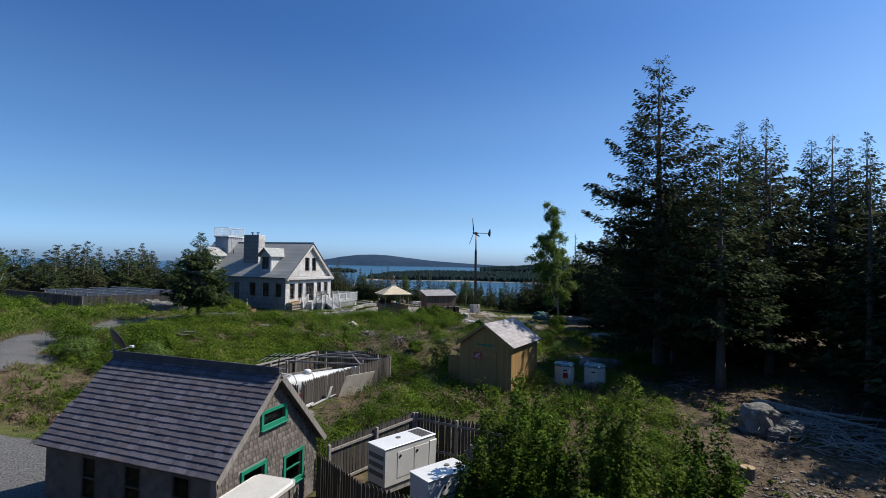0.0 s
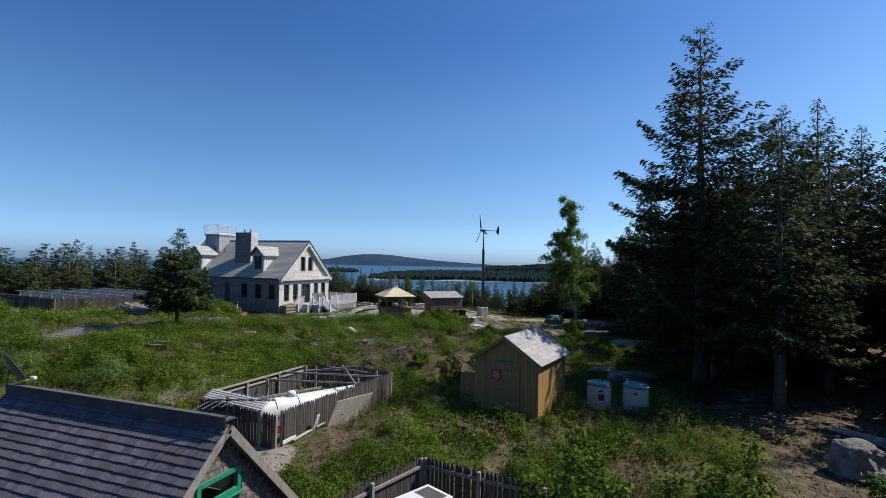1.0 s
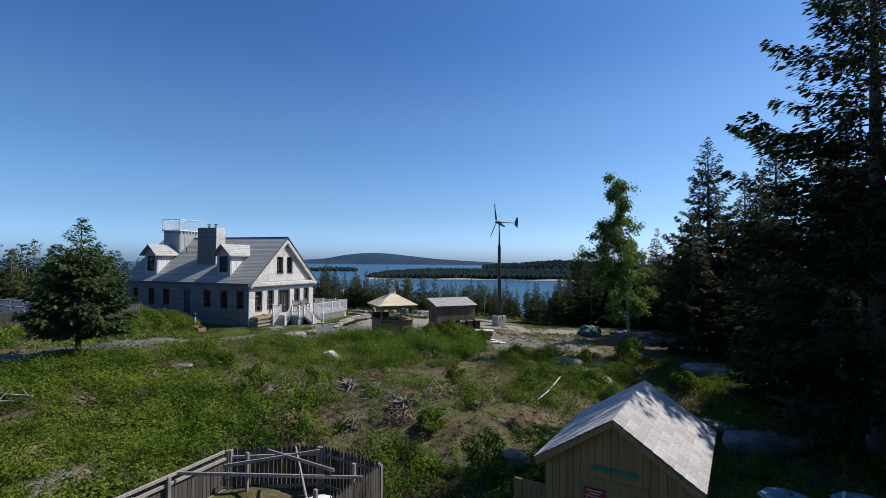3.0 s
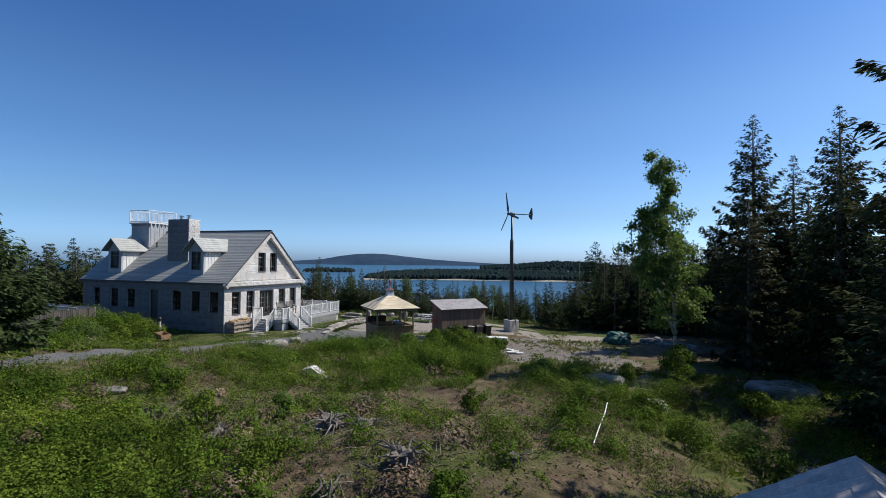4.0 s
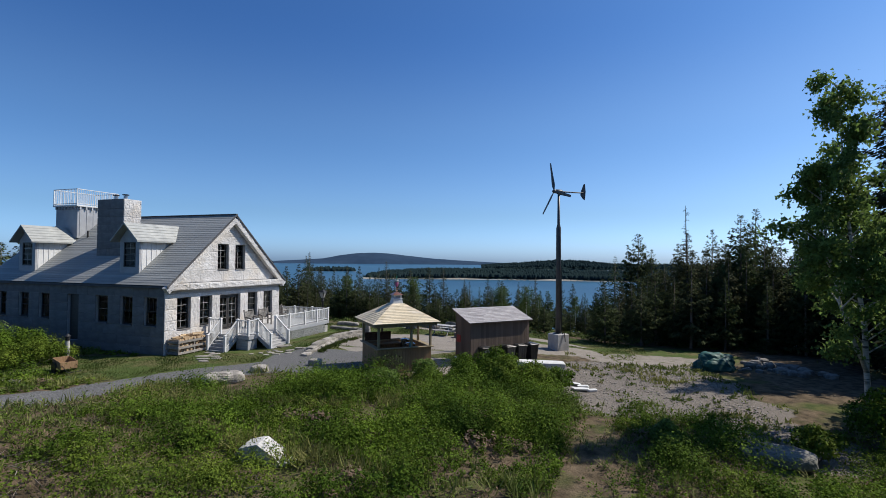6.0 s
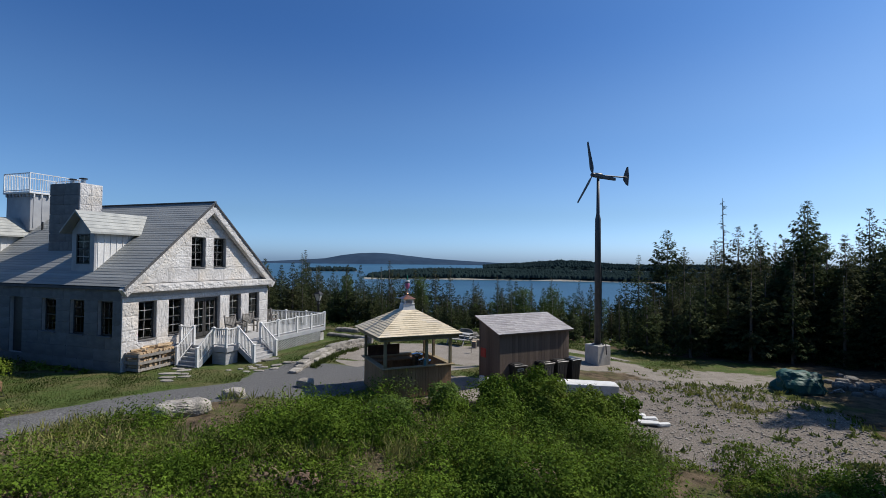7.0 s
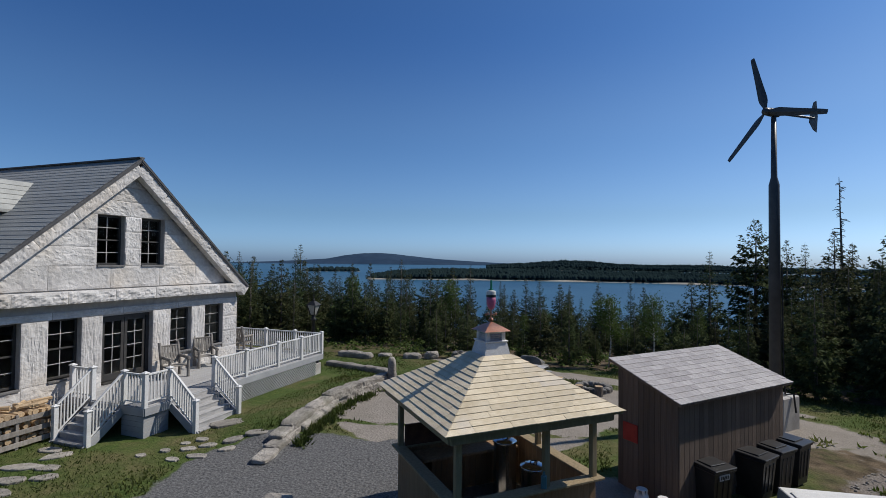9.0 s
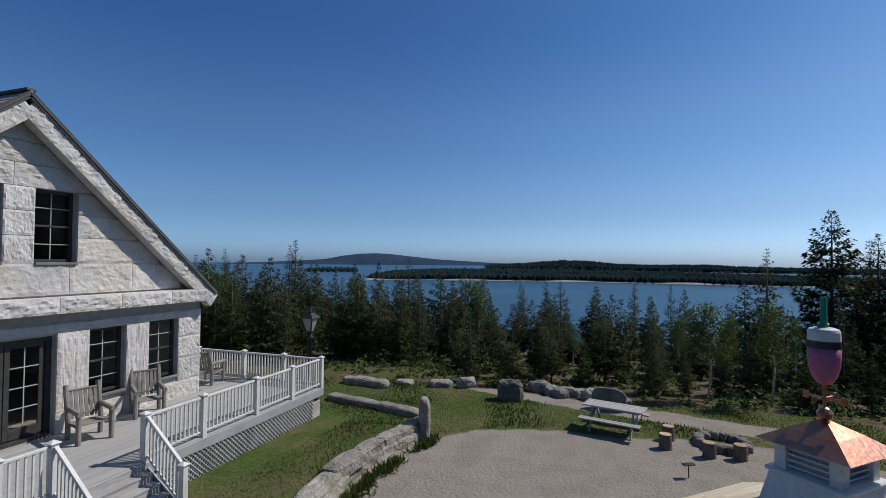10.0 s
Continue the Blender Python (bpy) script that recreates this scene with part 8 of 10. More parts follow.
# wood at the back of the house and along the left skyline
for k in range(90):
    x, y = wr.uniform(-112, -60), wr.uniform(34, 92)
    if x > -70 and y < 58:
        continue
    if free(x, y, 2.0):
        plant(wr.choice(MODELS), x, y, wr.uniform(4.2, 7.0) + max(0, (-x - 85)) * 0.06, wr.random() * 6.28, wr.uniform(0.9, 1.3))
for x, y, top in ((-105, 69.5, 9.2), (-95, 74.3, 9.0), (-97, 76, 7.5), (-88, 66, 7.6), (-80, 74, 7.2), (-104, 66, 7.5), (-62, 62, 5.5), (-66, 66, 6.0), (-58.5, 63.5, 4.6)):
    plant(wr.choice(MODELS[:3]), x, y, top, wr.random() * 6.28, 1.0)
for x, y, top in ((-84, 41.5, 6.6), (-80, 44, 4.2), (-90, 44.5, 6.8)):
    plant(wr.choice(BROAD), x, y, top, wr.random() * 6.28, 1.3)
# wood on the right, deeper in
for k in range(18):
    x, y = wr.uniform(2, 42), wr.uniform(24, 74)
    if x < 8 + 0.0 * y and y < 48 or (x < 14 and y < 27):
        continue
    if free(x, y, 2.2):
        plant(wr.choice(MODELS), x, y, wr.uniform(8, 13), wr.random() * 6.28, 1.25)

BACK = (spruce("spruce", "dark spruce of the added unseen wood that blocks skylight", (0, 0, 0), 10.0, 2.6, 940, SPRUCE, "wood behind the yard", dense=0.7, spray=0.75, whorl=0.6, bare=0.02, ragged=0.4, shape=0.8, gap=0.8, simple=True), 10.0)
# unseen added wood blocks skylight, closing the clearing beside and behind the walk's start
back_rows = []
for k in range(60):
    x, y = wr.uniform(13, 34), wr.uniform(-22, 20)
    if x < 10.0 + 0.62 * (y + 4):
        continue
    if free(x, y, 2.0):
        back_rows.append((x, y, wr.uniform(9, 14), wr.random() * 6.28, 1.1))
for k in range(90):
    x, y = wr.uniform(-78, 24), wr.uniform(-36, -11)
    if x < -50:
        y += (-50 - x) * 0.9
    if free(x, y, 2.4):
        back_rows.append((x, y, wr.uniform(7, 11), wr.random() * 6.28, 1.35))
plant_many("yard_wood", "unseen spruce wood added around the yard to block skylight", BACK, back_rows)
for ob in (*BACK[0].children, BACK[0]):
    bpy.data.objects.remove(ob)

# added spruces outside the view, set to shade the clearing
for x, y, top in ((14.6, 22.5, 9), (16.0, 26.0, 12), (18.5, 30.5, 16), (20.4, 27.6, 16), (20.5, 33.0, 17)):
    plant(MODELS[5], x, y, top, wr.random() * 6.28, 1.3)

# dead spar
dead = thing("dead_spruce", "bare dead spruce with short broken limbs", "tree", ground_at(-6.4, 87.9))
dh = 11.45 - gz(-6.4, 87.9)
g = Geo()
g.tube([(0, 0, -0.3), (0.1, 0, dh * 0.5), (-0.05, 0.05, dh)], [0.16, 0.10, 0.02], 7)
part("trunk", g, BARK, dead)
dr_ = random.Random(8)
for k in range(84):
    z = dh * (0.35 + 0.63 * k / 84)
    a = dr_.random() * 6.28
    L = dr_.uniform(0.6, 2.2) * (1.12 - z / dh)
    g = Geo()
    g.tube([(0, 0, z), (math.cos(a) * L * 0.6, math.sin(a) * L * 0.6, z + 0.05), (math.cos(a) * L, math.sin(a) * L, z - 0.12 * L)], [0.04, 0.03, 0.012], 4)
    part("limb", g, BARK, dead, recalc=False)
for x, y, hh, ax, ay in ((-83.0, 40.2, 5.6, -1.6, 0.3), (-82.2, 40.8, 5.0, 1.2, 0.2)):
    bt = thing("bare_birch", "leaning bare white birch trunk", "tree", ground_at(x, y), 0, "bare birches")
    g = Geo()
    g.tube([(0, 0, -0.2), (ax * 0.35, ay, hh * 0.5), (ax, ay * 2, hh)], [0.16, 0.12, 0.04], 8)
    part("trunk", g, BIRCH_BARK, bt)
    g = Geo()
    g.tube([(ax * 0.35, ay, hh * 0.5), (ax * 0.35 - 0.5, ay, hh * 0.72), (ax * 0.35 - 0.6, ay, hh * 0.95)], [0.08, 0.06, 0.02], 6)
    part("limb", g, BIRCH_BARK, bt)
# tall birch by the gravel pad and bushes
def birch_mesh(h, rad, seed, leaves, leaf):
    """A slender birch: a leaning forked stem, rising limbs and hanging sprays of leaves with gaps between."""
    r = np.random.default_rng(seed)
    wood = Geo()
    sprigs = []
    stems = [([(0, 0, -0.3), (-0.1, 0.1, h * 0.3), (-0.55, 0.2, h * 0.62), (-0.8, 0.3, h)], 0.0085 * h), ([(-0.1, 0, h * 0.18), (-0.9, -0.1, h * 0.36), (-1.35, -0.2, h * 0.55), (-1.55, -0.1, h * 0.74)], 0.0055 * h)]
    for pts, base in stems:
        pts = [Vector(p) for p in pts]
        wood.tube(pts, [base, base * 0.75, base * 0.45, 0.012], 8)
        for j in range(46 if base > 0.08 else 30):
            t = 0.22 + 0.78 * (j + r.random()) / (46 if base > 0.08 else 30)
            i = min(2, int(t * 3))
            p = pts[i].lerp(pts[i + 1], min(1.0, t * 3 - i))
            az = r.random() * 6.28
            env = rad * (0.42 + 0.58 * math.sin(math.pi * min(1.0, 0.12 + 0.80 * t))) * (1.0 if t < 0.8 else 0.75)
            L = env * (0.45 + 0.65 * r.random())
            out = Vector((math.cos(az), math.sin(az), 0))
            m = p + out * L * 0.5 + Vector((0, 0, 0.40 * L))
            q = p + out * L + Vector((0, 0, (0.55 - 0.25 * r.random()) * L))
            wood.tube([p, m, q], [0.004 * h * 0.5 + 0.008, 0.012, 0.004], 5, False)
            for k in range(5):
                c = m.lerp(q, 0.1 + 0.95 * r.random())
                d = Vector((r.normal(0, 0.35), r.normal(0, 0.35), -0.1 - 0.35 * r.random())) * 0.9
                sprigs.append((*c, *d, 0.35 + 0.55 * r.random()))
    sp = np.array(sprigs)
    n = leaves
    pick = r.choice(len(sp), n, p=sp[:, 6] / sp[:, 6].sum())
    u = r.random((n, 1)) ** 0.8
    c = sp[pick, :3] + sp[pick, 3:6] * u + r.normal(0, 1, (n, 3)) * (0.08 + 0.13 * sp[pick, 6:7])
    al = r.normal(0, 0.7, (n, 3)) + np.array([0, 0, -0.5])
    al /= np.linalg.norm(al, axis=1)[:, None]
    si = np.cross(al, r.normal(0, 1, (n, 3)))
    si /= np.linalg.norm(si, axis=1)[:, None]
    ll = leaf * (0.6 + 0.8 * r.random(n))
    v, f = sprays(c, al, si, np.tile(np.array([0, 0, 1.0]), (n, 1)), ll, ll * 0.7, r, 0.15, True)
    return wood, v, f


birch = thing("birch", "tall slender birch with airy light green crown", "tree", ground_at(-5.2, 48.9))
wood_, v_, f_ = birch_mesh(11.9 - gz(-5.2, 48.9), 2.0, 51, 25000, 0.125)
part("stem", wood_, BIRCH_BARK, birch, recalc=False, smooth=True)
part("foliage", raw_mesh("foliage", v_, f_, BIRCH_LEAF), BIRCH_LEAF, birch, recalc=False)
BUSH = [(-5.2, 47.9, 2.4, 1.1), (-8.0, 45.5, 1.3, 0.7), (-2.6, 10.3, 3.9, 1.5), (0.5, 10.4, 4.2, 1.6), (-1.2, 9.2, 3.3, 1.4), (1.9, 8.9, 3.0, 1.4), (-3.3, 9.3, 2.6, 1.1), (2.8, 11.4, 3.4, 1.3), (0.2, 13.0, 2.2, 1.2), (-0.4, 7.2, 2.6, 1.3), (1.5, 6.6, 2.2, 1.2),
        (-2.2, 12.2, 3.0, 1.2), (3.2, 7.8, 2.2, 1.1), (4.3, 10.5, 1.8, 0.9),
        (-9.7, 24.7, 2.2, 0.7), (-48.8, 44.2, 2.5, 2.0), (-45.5, 43.6, 2.0, 2.0), (-43.2, 44.2, 1.6, 1.7), (-47.0, 42.0, 1.9, 1.6), (-44.9, 41.6, 1.5, 1.3), (-50.5, 42.5, 2.6, 1.7), (-52.5, 45, 2.0, 1.5),
        (-28.9, 32.5, 1.0, 1.3), (-20.3, 31.4, 1.1, 0.5), (-26.4, 31.8, 1.2, 0.8), (-22.1, 29.6, 1.4, 0.7), (-21.0, 49.9, 1.4, 0.9), (-22.6, 48.9, 1.1, 0.8), (-19.6, 50.6, 1.9, 1.0), (-18.8, 49.2, 1.7, 1.1), (-20.4, 48.2, 1.3, 0.9),
        (-24.2, 47.2, 0.9, 0.8), (-25.8, 46.5, 0.8, 0.8), (-17.6, 49.8, 1.5, 0.9), (-16.6, 50.2, 1.3, 0.8), (-12.5, 43.8, 1.1, 0.6), (-10.2, 35.0, 1.6, 0.6), (-14.2, 35.4, 1.2, 0.5), (-6.2, 35.6, 1.5, 0.8), (-4.0, 37.5, 1.6, 0.9), (-7.4, 40.2, 1.4, 0.8),
        (-2.0, 44.0, 1.2, 0.9), (-26.0, 18.6, 1.7, 1.5), (-24.2, 17.0, 1.6, 1.3), (-28.5, 20.5, 1.3, 1.3), (-22.6, 18.5, 1.2, 1.1), (-30.6, 17.0, 1.4, 1.3), (-27.9, 15.3, 1.2, 1.1), (-12.6, 27.4, 0.9, 0.5), (-18.0, 27.5, 0.8, 0.6)]
for k, (x, y, h_, r_) in enumerate(BUSH):
    if 2 <= k < 14:
        sapling("bush", "leafy green alder sapling with upright pointed shoots", ground_at(x, y), h_ * 1.22, r_, 300 + k, FERN_LEAF if k % 3 == 0 else SHRUB_LEAF, "alder saplings", shoots=11, leaves=int(8200 * max(0.7, r_)), leaf=0.10)
    else:
        shrub("bush", "rounded leafy green shrub in the meadow", ground_at(x, y), h_ * 1.05, r_, 300 + k, (SHRUB_LEAF, FERN_LEAF, SHRUB_LEAF, BIRCH_LEAF)[k % 4], "meadow shrubs", lobes=7 + int(4 * r_), leaves=int(4200 * max(0.5, r_ ** 1.5)), leaf=0.07 if y < 40 else 0.09)


# ---------------------------------------------------------------- meadow
BLOCK = [(-16.9, -8.0, 4.9, 10.3), (-17.5, -12.2, 14.4, 23.7), (-7.9, -4.2, 21.2, 25.8), (-8.6, -3.2, 8.2, 13.9), (-27.0, -23.5, 49.2, 52.7), (-56.2, -39.0, 48.5, 60), (-41.5, -34.8, 51.0, 61.4), (-23.0, -18.3, 52.4, 57.6), (-3.2, -0.5, 24.0, 25.3)]


def keep_off(x, y):
    g_, d_, l_, fo, st = zones(x, y)
    w = 1 - np.clip(np.maximum.reduce([g_ * 1.5, d_ * 1.5, l_ * 1.6, st * 0.8]), 0, 1)
    for a, b, c, d in BLOCK:
        w = w * ~((x > a) & (x < b) & (y > c) & (y < d))
    return w * np.clip(1 - 0.70 * poor_soil(x, y), 0, 1), fo


def verge(x, y):
    """0 beside the drive, where only low plants grow, to 1 some steps away."""
    return np.clip((road_distance(x, y) - 2.0) / 2.6, 0, 1)


def poor_soil(x, y):
    """Bare brown places in the meadow, 0 to 1 and more."""
    return np.maximum.reduce([near(ell(x, y, -16.2, 28.6, 5.2, 2.4, 0), 1, 0.35), near(ell(x, y, -15.5, 33.6, 9.5, 2.8, 8), 1, 0.35), near(ell(x, y, -27.5, 32.6, 2.6, 2.4, 0), 1, 0.4), near(ell(x, y, -10.5, 38.2, 3.4, 1.6, 10), 1, 0.5), near(ell(x, y, -22.8, 14.5, 3.2, 2.0, 20), 1, 0.4), 1.4 * near(ell(x, y, -11.6, 15.6, 1.5, 1.9, 0), 1, 0.4),
                              near(ell(x, y, -20.8, 30.4, 3.0, 1.5, 20), 1, 0.5), 1.1 * step((field(x, y, 0.55, 301) - 0.74) / 0.16) * step((y - 24) / 4)])


def field(x, y, s, seed):
    """Smooth random patches, 0 to 1."""
    r = np.random.default_rng(seed)
    out = 0 * x
    for k in range(7):
        a = r.random() * 6.28
        f_ = s * (0.6 + 1.4 * r.random())
        out = out + np.sin((x * math.cos(a) + y * math.sin(a)) * f_ + r.random() * 6.28)
    return 0.5 + 0.5 * np.tanh(out / 2.2)


def litter(name, label, n, box, material, leaf, seed):
    """Twigs, dead leaves and moss tufts on the bare places."""
    r = np.random.default_rng(seed)
    x, y = box[0] + (box[1] - box[0]) * r.random(n), box[2] + (box[3] - box[2]) * r.random(n)
    ok = r.random(n) < np.clip(poor_soil(x, y), 0, 1)
    x, y = x[ok], y[ok]
    m = len(x)
    al = r.normal(0, 1, (m, 3)) * np.array([1, 1, 0.3]) + np.array([0, 0, 0.25])
    al /= np.linalg.norm(al, axis=1)[:, None]
    si = np.cross(al, r.normal(0, 1, (m, 3)))
    si /= np.linalg.norm(si, axis=1)[:, None]
    ll = leaf * (0.4 + 1.2 * r.random(m))
    v, f = sprays(np.c_[x, y, land(x, y) + 0.01], al, si, np.tile(np.array([0, 0, 1.0]), (m, 1)), ll, ll * 0.16, r, 0.1, True)
    tagged(new(name, raw_mesh(name, v, f, material)), label, "litter", kind="stuff")


def pad_weeds(name, label, n, material, leaf, blades, seed):
    """Weeds that come up in patches through the gravel."""
    r = np.random.default_rng(seed)
    x, y = -19 + 13 * r.random(n), 46.5 + 15.5 * r.random(n)
    st = np.maximum(zones(x, y)[4], 0.8 * zones(x, y)[1])
    ok = (st > 0.35) & (r.random(n) < np.clip((field(x, y, 1.0, seed) - 0.50) / 0.3, 0.03, 1)) & (x > -17.0)
    x, y = np.repeat(x[ok], blades), np.repeat(y[ok], blades)
    m = len(x)
    al = r.normal(0, 0.5, (m, 3)) + np.array([0, 0, 0.9])
    al /= np.linalg.norm(al, axis=1)[:, None]
    si = np.cross(al, r.normal(0, 1, (m, 3)))
    si /= np.linalg.norm(si, axis=1)[:, None]
    x, y = x + r.normal(0, 0.08, m), y + r.normal(0, 0.08, m)
    ll = leaf * (0.4 + r.random(m))
    v, f = sprays(np.c_[x, y, land(x, y)], al, si, np.tile(np.array([0, 0, 1.0]), (m, 1)), ll, ll * 0.25, r, 0.1, True)
    tagged(new(name, raw_mesh(name, v, f, material)), label, "weeds", kind="stuff")


def scatter_plants(name, label, n, box, material, hgt, spread, leaves, leaf, seed, patch=None, upright=0.5, flat=0.75, category="plants", narrow=0.55, forest=0.0, lift=0.0, simple=True):
    """Low plants as clumps of leaves, strewn where nothing is built."""
    r = np.random.default_rng(seed)
    x, y = box[0] + (box[1] - box[0]) * r.random(n), box[2] + (box[3] - box[2]) * r.random(n)
    w, fo = keep_off(x, y)
    w = w * (1 - fo * (1 - forest))
    if patch:
        w = w * np.clip((field(x, y, patch[0], patch[1]) - patch[2]) / 0.25, 0, 1)
    if hgt > 0.45:
        w = w * (0.08 + 0.92 * verge(x, y))
    ok = r.random(n) < w
    x, y = x[ok], y[ok]
    m = len(x)
    size = (0.45 + 0.8 * r.random(m) ** 2.0) * (0.55 + 1.1 * field(x, y, 1.3, seed + 60) ** 2)
    z = land(x, y)
    k = leaves
    h = hgt * size
    u = r.random((m, k))
    ang_ = r.random((m, k)) * 6.28
    rad = spread * size[:, None] * np.sqrt(r.random((m, k)))
    b = np.stack([x[:, None] + rad * np.cos(ang_), y[:, None] + rad * np.sin(ang_), z[:, None] + h[:, None] * u * (1 - 0.5 * (rad / (spread * size[:, None])) ** 2) + lift], -1).reshape(-1, 3)
    al = np.stack([np.cos(ang_) * (1 - upright), np.sin(ang_) * (1 - upright), upright * (0.3 + 0.9 * r.random((m, k)))], -1).reshape(-1, 3) + r.normal(0, 0.28, (m * k, 3))
    al /= np.linalg.norm(al, axis=1)[:, None]
    up = r.normal(0, 1 - flat, (m * k, 3)) + np.array([0, 0, 1.0])
    si = np.cross(al, up)
    si /= np.linalg.norm(si, axis=1)[:, None] + 1e-9
    if upright < 0.6:
        al, si = leaf_mosaic(np.stack([0.5 * np.cos(ang_), 0.5 * np.sin(ang_), 1.0 + 0 * ang_], -1).reshape(-1, 3), r, 0.42)
    ll = leaf * (0.6 + 0.8 * r.random(m * k))
    v, f = sprays(b, al, si, np.tile(np.array([0, 0, 1.0]), (m * k, 1)), ll, ll * narrow, r, 0.2, simple)
    return tagged(new(name, raw_mesh(name, v, f, material)), label, category, kind="stuff")


NEARBOX = (-40, 3, 9, 49)


def mounds(name, label, n, box, material, hgt, spread, leaves, leaf, seed, patch, category="shrubs"):
    """Low domed shrubs, each a shell of leaves over a dark hollow."""
    r = np.random.default_rng(seed)
    x, y = box[0] + (box[1] - box[0]) * r.random(n), box[2] + (box[3] - box[2]) * r.random(n)
    w, fo = keep_off(x, y)
    w = w * (1 - fo) * verge(x, y) * np.clip((field(x, y, patch[0], patch[1]) - patch[2]) / 0.2, 0, 1)
    ok = r.random(n) < w
    x, y = x[ok], y[ok]
    m, k = len(x), leaves
    size = 0.5 + 0.9 * r.random(m) ** 1.6
    el = np.arcsin(r.random((m, k)) ** 0.8)
    az = r.random((m, k)) * 6.28
    lump = 1 + 0.30 * np.sin(3 * az + r.random((m, 1)) * 6.28) * np.cos(el) + 0.22 * np.sin(5 * az + 7 * el + r.random((m, 1)) * 6.28)
    rad = size[:, None] * lump * (0.80 + 0.30 * r.random((m, k)))
    d = np.stack([np.cos(el) * np.cos(az), np.cos(el) * np.sin(az), np.sin(el)], -1)
    b = np.stack([x[:, None] + spread * rad * d[..., 0], y[:, None] + spread * rad * d[..., 1], land(x, y)[:, None] + hgt * rad * d[..., 2]], -1).reshape(-1, 3)
    al, si = leaf_mosaic(d.reshape(-1, 3) + np.array([0, 0, 0.25]), r, 0.34)
    ll = leaf * (0.6 + 0.8 * r.random(m * k))
    v, f = sprays(b, al, si, np.tile(np.array([0, 0, 1.0]), (m * k, 1)), ll, ll * 0.6, r, 0.2, True)
    return tagged(new(name, raw_mesh(name, v, f, material)), label, category, kind="stuff")


mounds("bayberry_shrubs", "waist-high rounded bayberry shrubs in the meadow", 1500, NEARBOX, SHRUB_LEAF, 0.80, 0.78, 720, 0.066, 41, (0.55, 43, 0.42))
mounds("huckleberry_shrubs", "low bright green huckleberry shrubs", 1700, NEARBOX, FERN_LEAF, 0.55, 0.68, 560, 0.058, 42, (0.60, 47, 0.36))
mounds("dead_shrubs", "low brown leafless shrubs among the green", 420, NEARBOX, BRUSH, 0.45, 0.55, 260, 0.10, 45, (0.7, 49, 0.50))
mounds("bank_shrubs", "dense waist-high green shrubs on the bank", 300, (-27.5, -15.8, 42.5, 49.6), SHRUB_LEAF, 0.85, 0.70, 640, 0.070, 44, (0.9, 71, 0.25))
mounds("drive_shrubs", "rounded green shrubs along the drive", 900, (-75, -38, 8, 47), SHRUB_LEAF, 0.75, 0.7, 300, 0.12, 43, (0.4, 51, 0.30))
scatter_plants("meadow_herbs", "knee-high green meadow plants and brambles", 15000, NEARBOX, SHRUB_LEAF, 0.42, 0.20, 26, 0.075, 1, (0.62, 5, 0.50), upright=0.62, narrow=0.36)
scatter_plants("tall_herbs", "tall dark green goldenrod and raspberry stalks", 9000, NEARBOX, SHRUB_LEAF, 0.90, 0.15, 46, 0.075, 12, (0.85, 27, 0.56), upright=0.6, narrow=0.4)
scatter_plants("blueberry_scrub", "low bright yellow-green blueberry scrub", 17000, NEARBOX, FERN_LEAF, 0.24, 0.22, 22, 0.058, 2, (0.45, 8, 0.38))
scatter_plants("huckleberry_carpet", "continuous bright low huckleberry cover by the drive", 6500, (-34, -19.5, 18.5, 29.5), FERN_LEAF, 0.36, 0.26, 26, 0.085, 62, (0.5, 81, 0.22))
mounds("drive_side_shrubs", "bright green knee-high shrubs by the drive", 480, (-33, -19.5, 18.5, 28.5), FERN_LEAF, 0.50, 0.60, 300, 0.085, 63, (0.7, 83, 0.30))
litter("dead_stalks", "brown dead stalks and leaves on bare soil", 46000, (-34, 3, 9, 43), BRUSH, 0.16, 71)
litter("sparse_tufts", "sparse green moss and grass tufts on bare soil", 30000, (-34, 3, 9, 43), FERN_LEAF, 0.12, 72)
pad_weeds("gravel_weeds", "green weeds coming up through the gravel pad", 1100, FERN_LEAF, 0.15, 9, 75)
pad_weeds("gravel_grass", "dry grass tufts on the gravel pad", 1100, GRASS, 0.24, 9, 76)
scatter_plants("meadow_grass", "yellowish tufts of meadow grass", 8000, NEARBOX, GRASS, 0.20, 0.10, 12, 0.30, 3, (0.36, 11, 0.30), upright=0.85, narrow=0.06)
scatter_plants("brown_litter", "brown dead stalks and old brush in the meadow", 18000, NEARBOX, BRUSH, 0.14, 0.24, 12, 0.20, 4, (0.40, 14, 0.42), upright=0.62, narrow=0.09)
scatter_plants("bank_herbs", "lush green weeds on the bank by the shelter", 9000, (-34, -15.5, 39, 50), SHRUB_LEAF, 0.62, 0.20, 20, 0.10, 52, (0.9, 61, 0.20), upright=0.65, narrow=0.34)
scatter_plants("bank_grass", "tall yellow-green grass on the bank", 3500, (-34, -15.5, 38, 50), GRASS, 0.22, 0.12, 12, 0.48, 53, (0.6, 67, 0.30), upright=0.9, narrow=0.05)
scatter_plants("far_meadow", "green scrub along the drive and beyond", 18000, (-80, -36, 8, 50), SHRUB_LEAF, 0.50, 0.30, 9, 0.18, 5, (0.5, 17, 0.34))
scatter_plants("far_scrub", "yellow-green low scrub along the drive", 12000, (-80, -36, 8, 50), FERN_LEAF, 0.32, 0.30, 8, 0.17, 16, (0.4, 37, 0.40))
scatter_plants("far_grass", "dry grass along the drive", 9000, (-80, -30, 8, 50), GRASS, 0.2, 0.2, 8, 0.36, 6, None, upright=0.85, narrow=0.08)
scatter_plants("yard_herbs", "green weeds round the sheds and fences", 9000, (-32, 6, -3, 16), SHRUB_LEAF, 0.46, 0.22, 14, 0.12, 7, (0.5, 20, 0.32))
